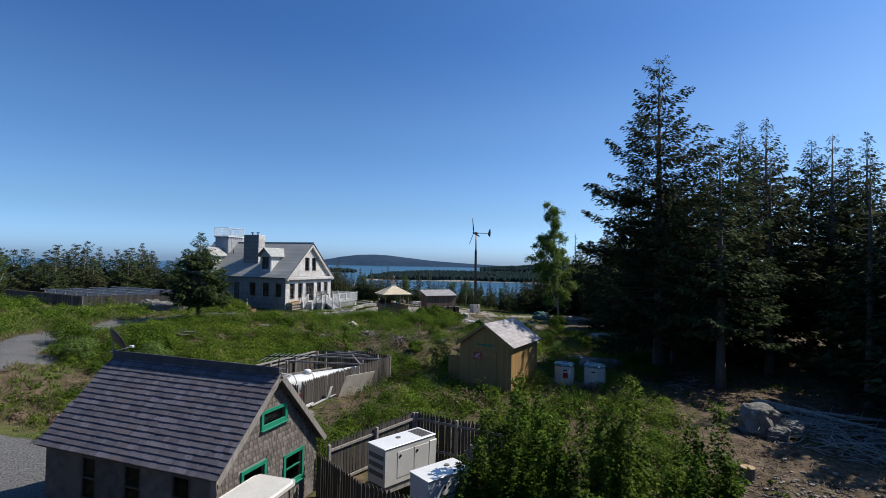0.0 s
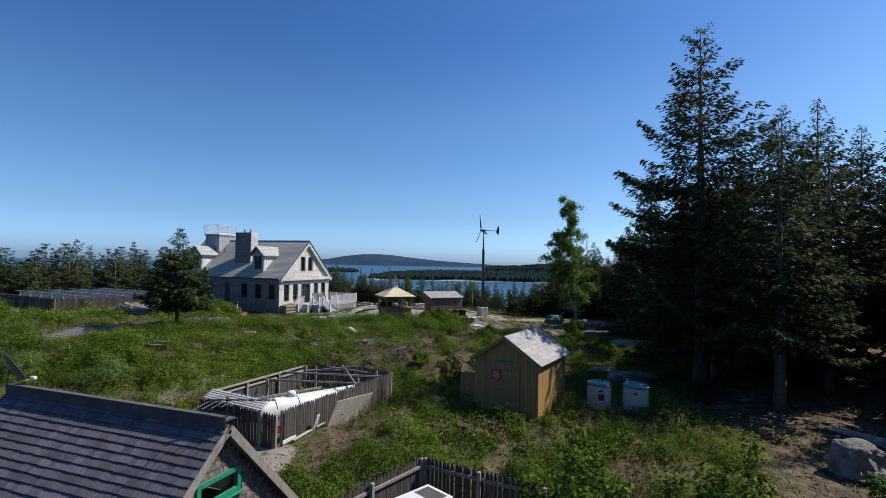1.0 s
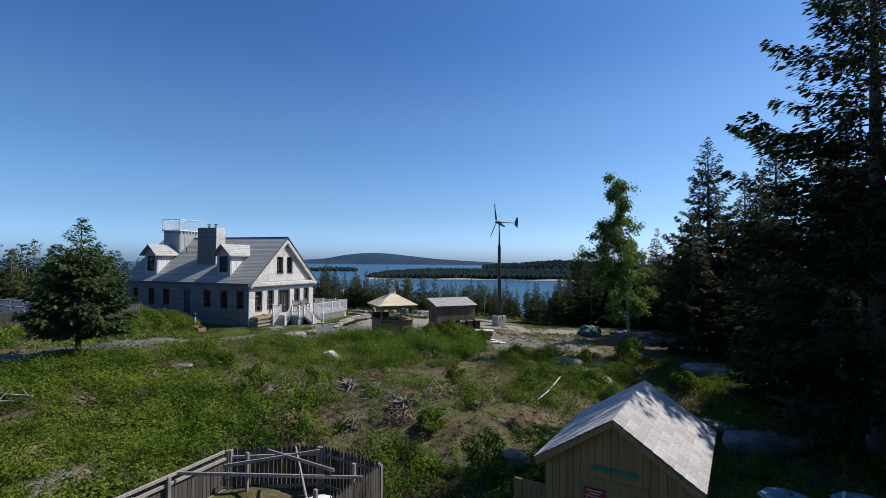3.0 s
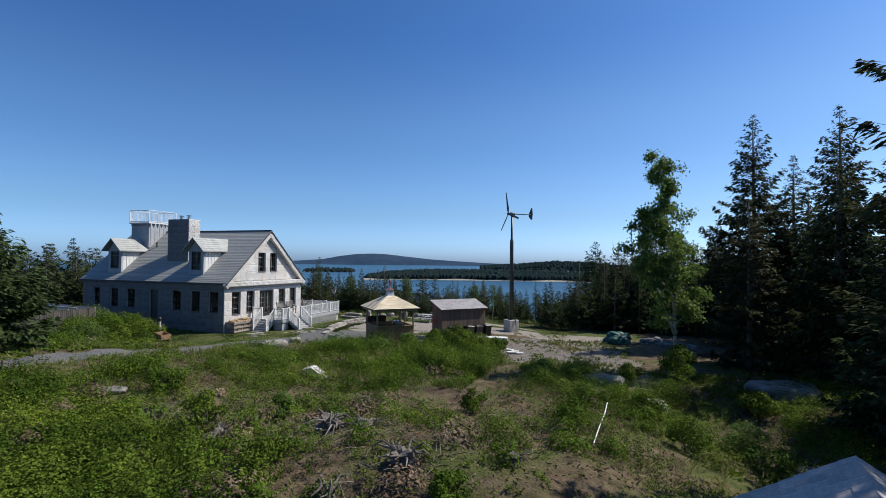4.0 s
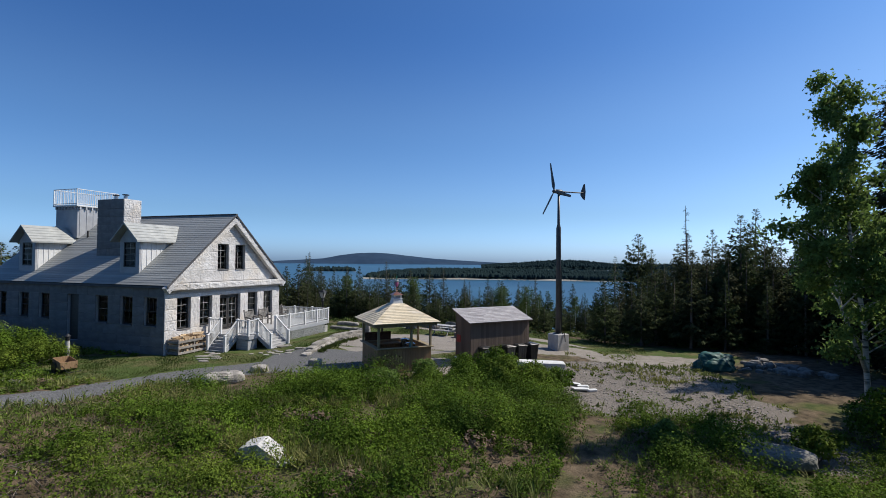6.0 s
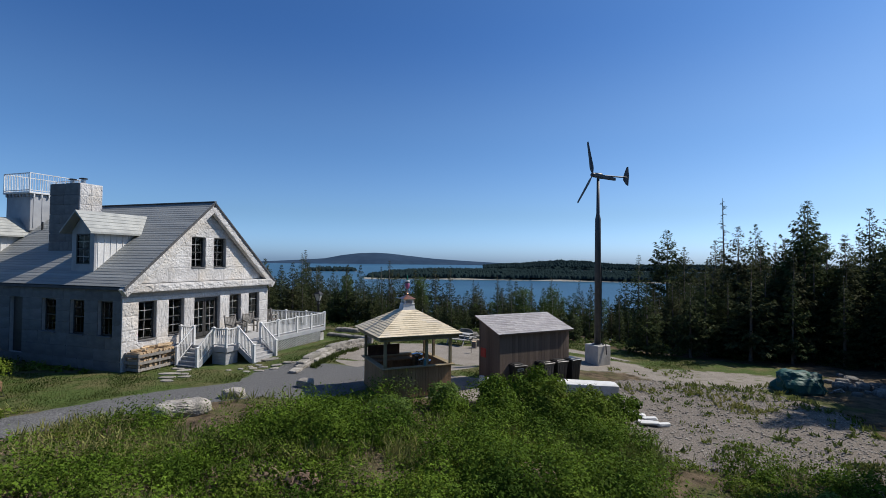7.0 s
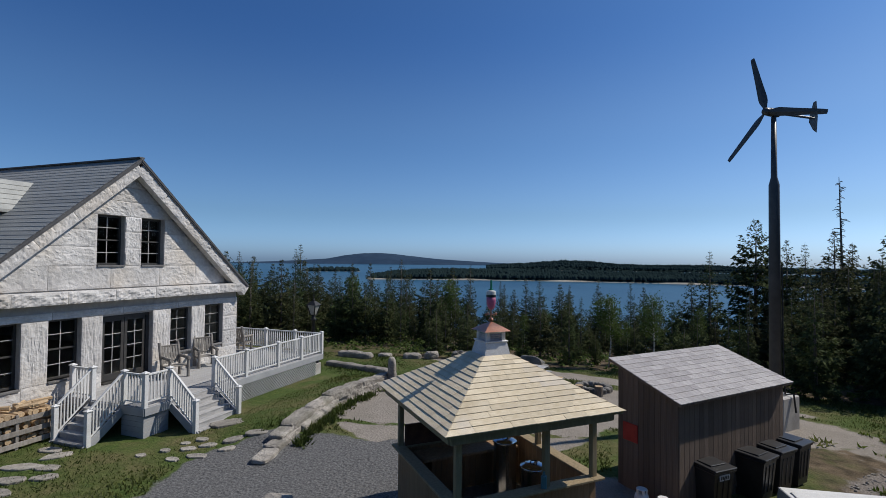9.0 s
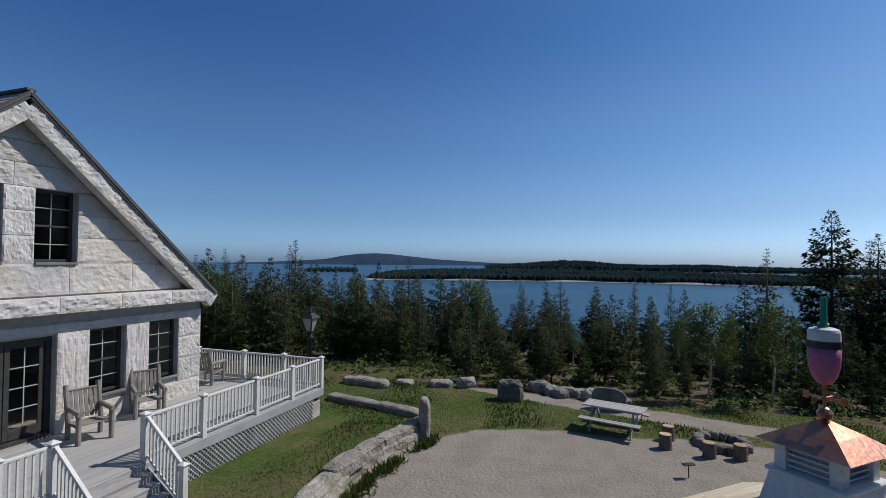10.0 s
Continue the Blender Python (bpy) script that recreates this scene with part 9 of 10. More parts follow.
scatter_plants("wood_edge_herbs", "bracken and weeds at the wood's edge", 6000, (-9, 12, 5, 52), FERN_LEAF, 0.36, 0.26, 11, 0.13, 8, (0.5, 23, 0.50), forest=0.35)
scatter_plants("wood_litter", "brown needles and twigs under the spruces", 9000, (-4, 14, 8, 50), BRUSH, 0.08, 0.26, 8, 0.24, 9, None, upright=0.1, narrow=0.10, forest=0.8)
scatter_plants("shore_wood_undergrowth", "dark green undergrowth at the foot of the wood", 1300, (-60, -4, 67.5, 75), OLIVE_LEAF, 0.55, 0.40, 16, 0.18, 10, None, forest=1.0)


def lawn_grass(name, n, box, seed):
    r = np.random.default_rng(seed)
    x, y = box[0] + (box[1] - box[0]) * r.random(n), box[2] + (box[3] - box[2]) * r.random(n)
    g_, d_, l_, fo, st = zones(x, y)
    ok = (l_ > 0.5) & (g_ < 0.35) & (d_ < 0.35) & (fo < 0.5)
    for a, b, c, d in BLOCK:
        ok &= ~((x > a) & (x < b) & (y > c) & (y < d))
    x, y = x[ok], y[ok]
    m = len(x)
    b = np.c_[x, y, land(x, y)]
    al = r.normal(0, 0.4, (m, 3)) + np.array([0, 0, 1.0])
    al /= np.linalg.norm(al, axis=1)[:, None]
    si = np.cross(al, r.normal(0, 1, (m, 3)))
    si /= np.linalg.norm(si, axis=1)[:, None]
    ll = (0.05 + 0.07 * field(x, y, 1.3, seed + 1) ** 2) * (0.5 + r.random(m))
    v, f = sprays(b, al, si, np.tile(np.array([0, 0, 1.0]), (m, 1)), ll, ll * 0.22, r, 0.1, True)
    tagged(new(name, raw_mesh(name, v, f, LAWN_BLADE)), "short mown lawn grass with worn patches", "grass", kind="stuff")


lawn_grass("lawn_grass", 230000, (-48, -12, 41, 68), 31)


def wall_foot_grass(n, seed):
    """Long grass and weeds along the foot of the dry-stone wall."""
    r = np.random.default_rng(seed)
    t = 0.15 + 0.85 * r.random(n)
    t = t[r.random(n) < np.clip((field(t * 8.8, 0 * t, 2.0, seed) - 0.25) / 0.5, 0.05, 1)]
    wx, wy = wall_line(t)
    x, y = np.repeat(wx + 0.42 + np.abs(r.normal(0, 0.16, len(t))), 14), np.repeat(wy, 14)
    m = len(x)
    x, y = x + r.normal(0, 0.06, m), y + r.normal(0, 0.06, m)
    al = r.normal(0, 0.45, (m, 3)) + np.array([0, 0, 1.0])
    al /= np.linalg.norm(al, axis=1)[:, None]
    si = np.cross(al, r.normal(0, 1, (m, 3)))
    si /= np.linalg.norm(si, axis=1)[:, None]
    ll = 0.22 * (0.4 + r.random(m))
    v, f = sprays(np.c_[x, y, land(x, y)], al, si, np.tile(np.array([0, 0, 1.0]), (m, 1)), ll, ll * 0.14, r, 0.1, True)
    tagged(new("wall_grass", raw_mesh("wall_grass", v, f, LAWN_BLADE)), "long green grass at the foot of the stone wall", "grass", kind="stuff")


wall_foot_grass(210, 33)


# ---------------------------------------------------------------- round the house
def log_chair(at, rz):
    c = thing("log_chair", "weathered grey log armchair on the deck", "chair", at, rz, "log chairs on the deck")
    for x in (-0.29, 0.29):
        g = Geo()
        g.tube([(x, -0.28, 0), (x, -0.28, 0.62)], 0.048, 8)
        part("front_leg", g, LOG_GREY, c)
        g = Geo()
        g.tube([(x, 0.28, 0), (x, 0.27, 0.4), (x, 0.46, 1.12)], 0.048, 8)
        part("back_leg", g, LOG_GREY, c)
        g = Geo()
        g.tube([(x, -0.36, 0.63), (x, 0.36, 0.66)], 0.052, 8)
        part("armrest", g, LOG_GREY, c)
        g = Geo()
        g.tube([(x, -0.28, 0.36), (x, 0.28, 0.34)], 0.028, 8)
        part("side_rail", g, LOG_GREY, c)
    for k in range(6):
        g = Geo()
        g.box((0, -0.25 + 0.1 * k, 0.40 - 0.008 * k), (0.62, 0.085, 0.025), ch=0.006)
        part("seat_slat", g, LOG_GREY, c)
    for k in range(6):
        g = Geo()
        x = -0.22 + 0.088 * k
        g.beam((x, 0.27, 0.42), (x, 0.42, 1.0), 0.07, 0.022, up=(0, 1, 0))
        part("back_slat", g, LOG_GREY, c)
    for z, y in ((0.5, 0.30), (1.0, 0.42)):
        g = Geo()
        g.tube([(-0.3, y, z), (0.3, y, z)], 0.028, 8)
        part("back_rail", g, LOG_GREY, c)
    return c


ch = log_chair((-38.25, 55.75, DZ), 100)
ch.matrix_basis = pose(-38.35, 55.25, DZ, 0, 0, 74) @ Matrix.Diagonal((1.15, 1.15, 1.1, 1))
copy_thing(ch, pose(-38.75, 57.1, DZ, 0, 0, 60))
bench = copy_thing(ch, pose(-39.9, 60.4, DZ, 0, 0, 190))

lamp = thing("lamp_post", "black iron lantern post beside the deck", "street lamp", ground_at(-37.35, 62.6))
lh = 2.55 - gz(-37.35, 62.6)
g = Geo()
g.lathe((0, 0, 0), [(0.20, 0), (0.20, 0.3), (0.12, 0.42), (0.10, 0.6), (0.085, lh - 1.15), (0.14, lh - 1.10), (0.14, lh - 1.04), (0.08, lh - 0.98), (0.10, lh - 0.84)], 14)
part("post", g, IRON, lamp, smooth=True)
g = Geo()
for k in range(4):
    a = math.pi / 4 + k * math.pi / 2
    g.tube([(0.15 * math.cos(a), 0.15 * math.sin(a), lh - 0.84), (0.33 * math.cos(a), 0.33 * math.sin(a), lh - 0.34)], 0.03, 5)
g.box((0, 0, lh - 0.84), (0.26, 0.26, 0.04))
part("lantern_frame", g, IRON, lamp)
g = Geo()
p0, p1, q0, q1 = 0.10, 0.225, lh - 0.82, lh - 0.35
g.add([(-p0, -p0, q0), (p0, -p0, q0), (p0, p0, q0), (-p0, p0, q0), (-p1, -p1, q1), (p1, -p1, q1), (p1, p1, q1), (-p1, p1, q1)],
      [(3, 2, 1, 0), (4, 5, 6, 7), (0, 1, 5, 4), (1, 2, 6, 5), (2, 3, 7, 6), (3, 0, 4, 7)])
part("lantern_glass", g, FROSTED, lamp, "pale frosted lantern panes")
g = Geo()
p0 = 0.28
g.add([(-p0, -p0, lh - .34), (p0, -p0, lh - .34), (p0, p0, lh - .34), (-p0, p0, lh - .34), (-0.09, -0.09, lh - .15), (0.09, -0.09, lh - .15), (0.09, 0.09, lh - .15), (-0.09, 0.09, lh - .15)],
      [(3, 2, 1, 0), (4, 5, 6, 7), (0, 1, 5, 4), (1, 2, 6, 5), (2, 3, 7, 6), (3, 0, 4, 7)])
g.lathe((0, 0, lh - 0.15), [(0.07, 0), (0.08, 0.05), (0.03, 0.09), (0.03, 0.13), (0.005, 0.17)], 10)
part("lantern_hood", g, IRON, lamp)

rack = thing("firewood_rack", "open slatted timber rack full of split firewood", "wood rack", (-38.85, 50.2, gz(-38.85, 50.2)))
for x in (-0.42, 0.42):
    for y in (-1.15, 0, 1.15):
        g = Geo()
        g.box((x, y, 0.46), (0.08, 0.08, 0.95), ch=0.006)
        part("post", g, OLD_BOARD, rack)
for z in (0.14, 0.46, 0.80):
    g = Geo()
    g.box((0.475, 0, z), (0.025, 2.44, 0.14), ch=0.005)
    part("slat", g, OLD_BOARD, rack)
    g = Geo()
    g.box((0, -1.205, z), (0.94, 0.025, 0.14), ch=0.005)
    part("slat", g, OLD_BOARD, rack)
wd = random.Random(12)
logm = Geo().tube([(0, -0.5, 0), (0, 0.5, 0)], [0.5, 0.46], 6).mesh("log")
mats = []
for lay in range(6):
    for k in range(15):
        y = -1.08 + 0.145 * k + wd.uniform(-0.02, 0.02)
        s = wd.uniform(0.11, 0.17)
        mats.append(place((wd.uniform(-0.05, 0.05), y, 0.10 + lay * 0.155 + wd.uniform(-0.02, 0.02) + (0.06 * wd.random() if lay == 5 else 0)), (s, wd.uniform(0.68, 0.8), s),
                          Matrix.Rotation(math.pi / 2 + wd.uniform(-0.12, 0.12), 3, "Z") @ Matrix.Rotation(wd.uniform(0, 6), 3, "Y")))
for k in range(12):
    mats.append(place((wd.uniform(-0.25, 0.25), wd.uniform(-1, 1), 1.04 + wd.uniform(0, 0.06)), (0.13, 0.5, 0.11), Matrix.Rotation(wd.uniform(0, 3), 3, "Z") @ Matrix.Rotation(wd.uniform(0, 6), 3, "Y")))
pieces("log", rack, FIREWOOD, logm, mats)


def stone(name, label, category, x, y, s, rz, seed, material=PINK_ROCK, group="", sink=0.35):
    g = Geo()
    g.split_stone((0, 0, s[2] * (1 - sink * 2) + s[2] * sink), s, seed, 0, 0.60, 4 if max(s) > 0.4 else 3, 0.35 if max(s) > 0.6 else 0.8)
    return solid(name, g, material, label, category, (x, y, gz(x, y) - s[2] * sink * 0.6), rz, group)


def slab(name, label, x, y, sx, sy, h, rz, seed, material=PINK_ROCK, group="stepping stones", up=0.03):
    """A flat paving stone with an irregular outline."""
    r = random.Random(seed)
    n = 9
    out = [(sx * math.cos(6.283 * k / n) * r.uniform(0.8, 1.12), sy * math.sin(6.283 * k / n) * r.uniform(0.8, 1.12)) for k in range(n)]
    g = Geo()
    vs = [(a, b, -0.1) for a, b in out] + [(a, b, h - 0.015) for a, b in out] + [(a * 0.94, b * 0.94, h + r.uniform(-0.006, 0.006)) for a, b in out]
    fs = [tuple(range(2 * n, 3 * n))]
    for q in range(2):
        for k in range(n):
            fs.append((q * n + k, q * n + (k + 1) % n, q * n + n + (k + 1) % n, q * n + n + k))
    g.add(vs, fs)
    return solid(name, g, material, label, "paving stone", (x, y, gz(x, y) + up - 0.035), rz, group)


for k, (x, y, sx, sy, rz) in enumerate(((-37.5, 50.5, 0.34, 0.2, 10), (-36.9, 50.3, 0.4, 0.22, 60), (-37.0, 49.5, 0.5, 0.22, 30), (-36.3, 49.7, 0.3, 0.2, 20), (-36.4, 48.9, 0.4, 0.22, 40), (-35.8, 49.3, 0.3, 0.18, 35), (-35.9, 48.4, 0.34, 0.2, 10),
                                        (-34.5, 53.9, 0.75, 0.35, 45), (-34.3, 52.6, 0.22, 0.16, 0), (-34.1, 51.9, 0.24, 0.16, 30), (-33.8, 52.3, 0.26, 0.15, 50), (-33.5, 51.6, 0.3, 0.16, 20), (-33.4, 52.9, 0.34, 0.2, 70), (-33.1, 52.3, 0.26, 0.16, 60),
                                        (-33.0, 53.4, 0.4, 0.24, 40), (-33.9, 51.2, 0.2, 0.14, 10), (-34.6, 51.6, 0.16, 0.12, 10), (-34.9, 51.1, 0.14, 0.12, 10), (-34.5, 52.2, 0.15, 0.11, 40))):
    slab("stepping_stone", "flat pale granite stepping stone in the grass", x, y, sx, sy, 0.05, rz, k)
# dry-stone retaining wall
wl = thing("stone_wall", "low dry-stone wall of pale granite blocks", "stone wall", ground_at(-32.5, 55.5))
WO = Vector(ground_at(-32.5, 55.5))


for course in range(2):
    t = 0.0
    while t < 1.0:
        L = wd.uniform(0.5, 1.5) if course == 0 else wd.uniform(0.6, 1.6)
        x, y = (float(c) for c in wall_line(t + L / 18))
        x2, y2 = (float(c) for c in wall_line(t + L / 9))
        ang_ = math.degrees(math.atan2(y2 - y, x2 - x)) + wd.uniform(-4, 4)
        hh = 0.12 + 0.14 * min(1, t * 1.6)
        foot = gz(x + 0.5, y)
        if course == 0 or t > 0.12:
            g = Geo()
            zc_ = foot + (hh * 0.5 if course == 0 else hh * 1.38 + wd.uniform(-0.03, 0.03))
            g.split_stone(Vector((x + wd.uniform(-0.05, 0.07) - 0.10 * course, y, zc_)) - WO, (L * 0.56, wd.uniform(0.17, 0.27), hh * wd.uniform(0.6, 0.8)), int(t * 100) + 7 * course, ang_)
            part("wall_stone", g, PINK_ROCK, wl, recalc=True)
        t += L / 9.0
stone("standing_stone", "upright pale granite marker stone", "standing stone", -31.95, 60.5, (0.17, 0.30, 0.66), 20, 5, PINK_ROCK, sink=0.12)
stone("standing_stone", "blunt grey boulder set on the lawn edge", "boulder", -30.45, 65.6, (0.46, 0.32, 0.46), 10, 6, ROCK, sink=0.2)
for k, (x, y, sx, sy, sz, rz) in enumerate(((-35.7, 62.95, 1.2, 0.26, 0.17, -10), (-33.8, 62.55, 1.0, 0.26, 0.17, -14), (-36.6, 65.6, 1.1, 0.32, 0.22, -6), (-35.2, 66.4, 0.4, 0.3, 0.15, 0), (-33.6, 66.6, 0.5, 0.3, 0.2, 20), (-32.6, 67.0, 0.4, 0.3, 0.28, 30))):
    stone("ledge_stone", "low weathered granite ledge in the lawn", "rock", x, y, (sx, sy, sz), rz, 20 + k, PINK_ROCK, "ledge stones on the lawn")
for k in range(18):
    x = -29.8 + 3.6 * k / 18 + wd.uniform(-0.2, 0.2)
    y = 67.4 - 0.12 * k * 0.2 + wd.uniform(-0.4, 0.4)
    s = wd.uniform(0.14, 0.36)
    stone("rubble_stone", "broken granite rubble beside the far path", "rock", x, y, (s * 1.3, s, s * 0.8), wd.uniform(0, 180), 40 + k, ROCK if k % 3 else PINK_ROCK, "rubble by the far path")


def picnic_table(at, rz):
    t = thing("picnic_table", "weathered grey plank picnic table with benches", "picnic table", at, rz)
    for k in range(5):
        g = Geo()
        g.box((0, -0.3 + 0.15 * k, 0.74), (1.8, 0.14, 0.04), ch=0.006)
        part("top_plank", g, DECK_GREY, t)
    for s in (-1, 1):
        for k in range(2):
            g = Geo()
            g.box((0, s * (0.62 + 0.15 * k), 0.44), (1.8, 0.14, 0.04), ch=0.006)
            part("bench_plank", g, DECK_GREY, t)
        g = Geo()
        g.beam((s * 0.65, -0.78, 0.40), (s * 0.65, 0.78, 0.40), 0.04, 0.09)
        part("cross_bearer", g, DECK_GREY, t)
        for q in (-1, 1):
            g = Geo()
            g.beam((s * 0.61, q * 0.62, 0.0), (s * 0.61, q * 0.2, 0.72), 0.04, 0.09)
            part("leg", g, DECK_GREY, t)
    return t


picnic_table(ground_at(-26.7, 63.3), -14)
stone("backrest_slab", "thin dark upright stone slab behind the table", "stone slab", -26.9, 65.6, (0.62, 0.10, 0.42), -14, 9, ROCK, sink=0.1)


def stump(at, r_, h_, label, group="", material=BARK):
    t = thing("stump", label, "stump", at, 0, group)
    g = Geo()
    g.lathe((0, 0, -0.05), [(r_ * 1.12, 0), (r_ * 1.0, 0.12), (r_ * 0.97, h_)], 14)
    part("bark", g, material, t)
    g = Geo()
    g.lathe((0, 0, h_ - 0.05), [(r_ * 0.9, 0), (r_ * 0.9, 0.006)], 14)
    part("cut_face", g, FIREWOOD, t)


for x, y in ((-25.35, 62.2), (-24.3, 61.9), (-23.55, 62.0), (-25.2, 63.0)):
    stump(ground_at(x, y), 0.17, 0.45, "sawn log seat by the fire ring", "log seats round the fire")
for k in range(14):
    a = 6.283 * k / 14
    stone("fire_ring_stone", "rough grey stone of the fire ring", "rock", -23.8 + 0.62 * math.cos(a), 63.0 + 0.62 * math.sin(a), (0.17, 0.14, 0.15), 40 * k, 80 + k, ROCK, "fire ring stones")
g = Geo()
g.tube([(0, 0, 0), (0, 0, 0.3)], 0.015, 6)
g.box((0, 0, 0.32), (0.3, 0.14, 0.035), ch=0.01)
solid("path_light", g, IRON, "small dark low path light on a stake", "garden light", ground_at(-25.0, 60.3), 30)

# garden cart and lantern bollard by the shaded wall
ct = thing("garden_cart", "brown two-wheeled garden cart tipped on the grass", "garden cart", ground_at(-40.6, 44.1), 75)
g = Geo()
g.box((0, 0, 0.30), (0.72, 1.05, 0.03), Matrix.Rotation(0.12, 3, "X"))
for x in (-0.36, 0.36):
    g.box((x, 0, 0.48), (0.03, 1.05, 0.36), Matrix.Rotation(0.12, 3, "X"), 0.006)
g.box((0, 0.52, 0.55), (0.72, 0.03, 0.36), ch=0.006)
g.box((0, -0.52, 0.42), (0.72, 0.03, 0.36), ch=0.006)
part("tub", g, CEDAR, ct)
for x in (-0.42, 0.42):
    g = Geo()
    g.lathe((x, 0.15, 0.3), [(0.30, -0.02), (0.30, 0.02)], 18, "X")
    part("wheel", g, IRON, ct)
g = Geo()
g.tube([(-0.3, -0.5, 0.45), (-0.28, -1.2, 0.18), (0.28, -1.2, 0.18), (0.3, -0.5, 0.45)], 0.018, 6)
part("handle", g, IRON, ct)
bo = thing("lantern_bollard", "slim pale stone bollard with small dark lantern top", "bollard", ground_at(-42.4, 45.4))
g = Geo()
g.lathe((0, 0, 0), [(0.13, 0), (0.12, 0.9), (0.10, 0.95), (0.10, 1.25)], 12)
part("bollard_shaft", g, CONCRETE, bo)
g = Geo()
g.lathe((0, 0, 1.25), [(0.12, 0), (0.12, 0.2), (0.16, 0.22), (0.04, 0.36)], 10)
part("bollard_lantern", g, IRON, bo)

# ---------------------------------------------------------------- gravel pad and meadow
g = Geo()
g.crag((0, 0, 0.20), (1.42, 0.52, 0.24), 91, 90, 0, 0.16)
g.crag((-0.5, -0.1, 0.40), (0.8, 0.36, 0.06), 92, 40, 0, 0.3)
solid("foam_float", g, FOAM, "worn white foam dock float on the gravel", "float", ground_at(-18.0, 54.3), 8)
sb = random.Random(4)
for k, (x, y, sx, sy, rz) in enumerate(((-17.2, 52.5, 0.42, 0.2, 20), (-16.0, 51.9, 0.40, 0.22, -15), (-15.5, 51.6, 0.34, 0.14, 25), (-15.6, 51.0, 0.45, 0.22, 5), (-15.1, 51.1, 0.3, 0.12, 30), (-16.8, 52.0, 0.2, 0.14, 60))):
    g = Geo()
    g.crag((0, 0, 0.06), (sx, sy, 0.06), 400 + k, 20, 0, 0.3)
    solid("foam_scrap", g, FOAM, "broken flat piece of white foam on the gravel", "foam scrap", ground_at(x, y, 0.02), rz, "foam scraps")
tp = thing("tarp_pile", "heap under a wrinkled green tarpaulin", "tarp", ground_at(-8.5, 59.4, -0.16), 20)
g = Geo()
g.rock((0, 0, 0.44), (1.0, 0.78, 0.64), 11, 4, 0.34)
part("tarp", g, TARP, tp, smooth=False)
for k in range(5):
    g = Geo()
    g.box((1.3 + 0.2 * k, -0.5 + 0.1 * k, 0.1 + 0.08 * (k % 3)), (0.8, 0.1, 0.06), rz=15 * k, ch=0.005)
    part("plank_end", g, OLD_BOARD, tp)
for k in range(40):
    x, y = sb.gauss(-5.2, 1.2), sb.gauss(60.5, 1.0)
    s = sb.uniform(0.12, 0.32)
    stone("rubble_stone", "dark broken rubble in a heap by the wood", "rock", x, y, (s * 1.2, s, s * 0.7), sb.uniform(0, 180), 120 + k, ROCK, "rubble heap")
g = Geo()
g.prism([(-0.95, -0.1), (0.80, -0.1), (0.52, 0.26), (-0.02, 0.62), (-0.52, 0.50)], 0.75, "Y", -0.38)
g.crag((0.62, -0.1, 0.06), (0.5, 0.3, 0.10), 71, 24, 15)
solid("white_boulder", g, GRANITE, "pale pointed boulder among the meadow plants", "boulder", ground_at(-23.6, 38.3), 15)
for k, (x, y, sx, sy, sz, rz, mt) in enumerate(((-28.0, 30.5, 0.7, 0.4, 0.10, 30, ROCK), (-27.2, 32.6, 0.5, 0.3, 0.10, 10, ROCK), (-31.3, 47.5, 0.45, 0.3, 0.22, 20, PINK_ROCK), (-31.3, 45.0, 0.95, 0.45, 0.3, 50, PINK_ROCK), (-29.6, 49.9, 0.35, 0.25, 0.22, 10, PINK_ROCK),
                                                (-41.4, 33.4, 1.9, 1.0, 0.55, 10, ROCK), (-44.3, 33.6, 1.0, 0.7, 0.6, 0, ROCK), (-0.4, 46.6, 1.7, 1.0, 0.4, -20, ROCK), (2.9, 41.0, 1.5, 1.0, 0.45, 30, ROCK), (0.4, 47.6, 1.1, 0.8, 0.3, 0, ROCK), (6.3, 21.2, 0.75, 0.62, 0.80, 30, ROCK), (6.9, 20.7, 0.5, 0.4, 0.32, 70, ROCK), (-0.6, 33.0, 1.5, 0.7, 0.40, 12, ROCK), (-2.2, 34.8, 1.1, 0.6, 0.25, -20, ROCK),
                                                (7.6, 21.4, 0.6, 0.5, 0.35, 60, ROCK), (-9.2, 25.9, 0.45, 0.4, 0.32, 40, ROCK), 
                                                (-7.2, 42.2, 0.9, 0.6, 0.3, 10, ROCK), (-9.4, 44.8, 1.2, 0.7, 0.25, -10, ROCK))):
    stone("boulder", "weathered grey boulder half sunk in the ground", "boulder", x, y, (sx, sy, sz), rz, 200 + k, mt, "meadow boulders", sink=0.3)
# row of rough stones along the drive
for k in range(14):
    x, y = -46.5 + 0.62 * k, 41.0 - 0.05 * k + sb.uniform(-0.2, 0.2)
    stone("edging_stone", "long low edging stone beside the drive", "rock", x, y, (0.42, 0.22, 0.16), sb.uniform(-10, 10), 260 + k, ROCK, "edging stones")


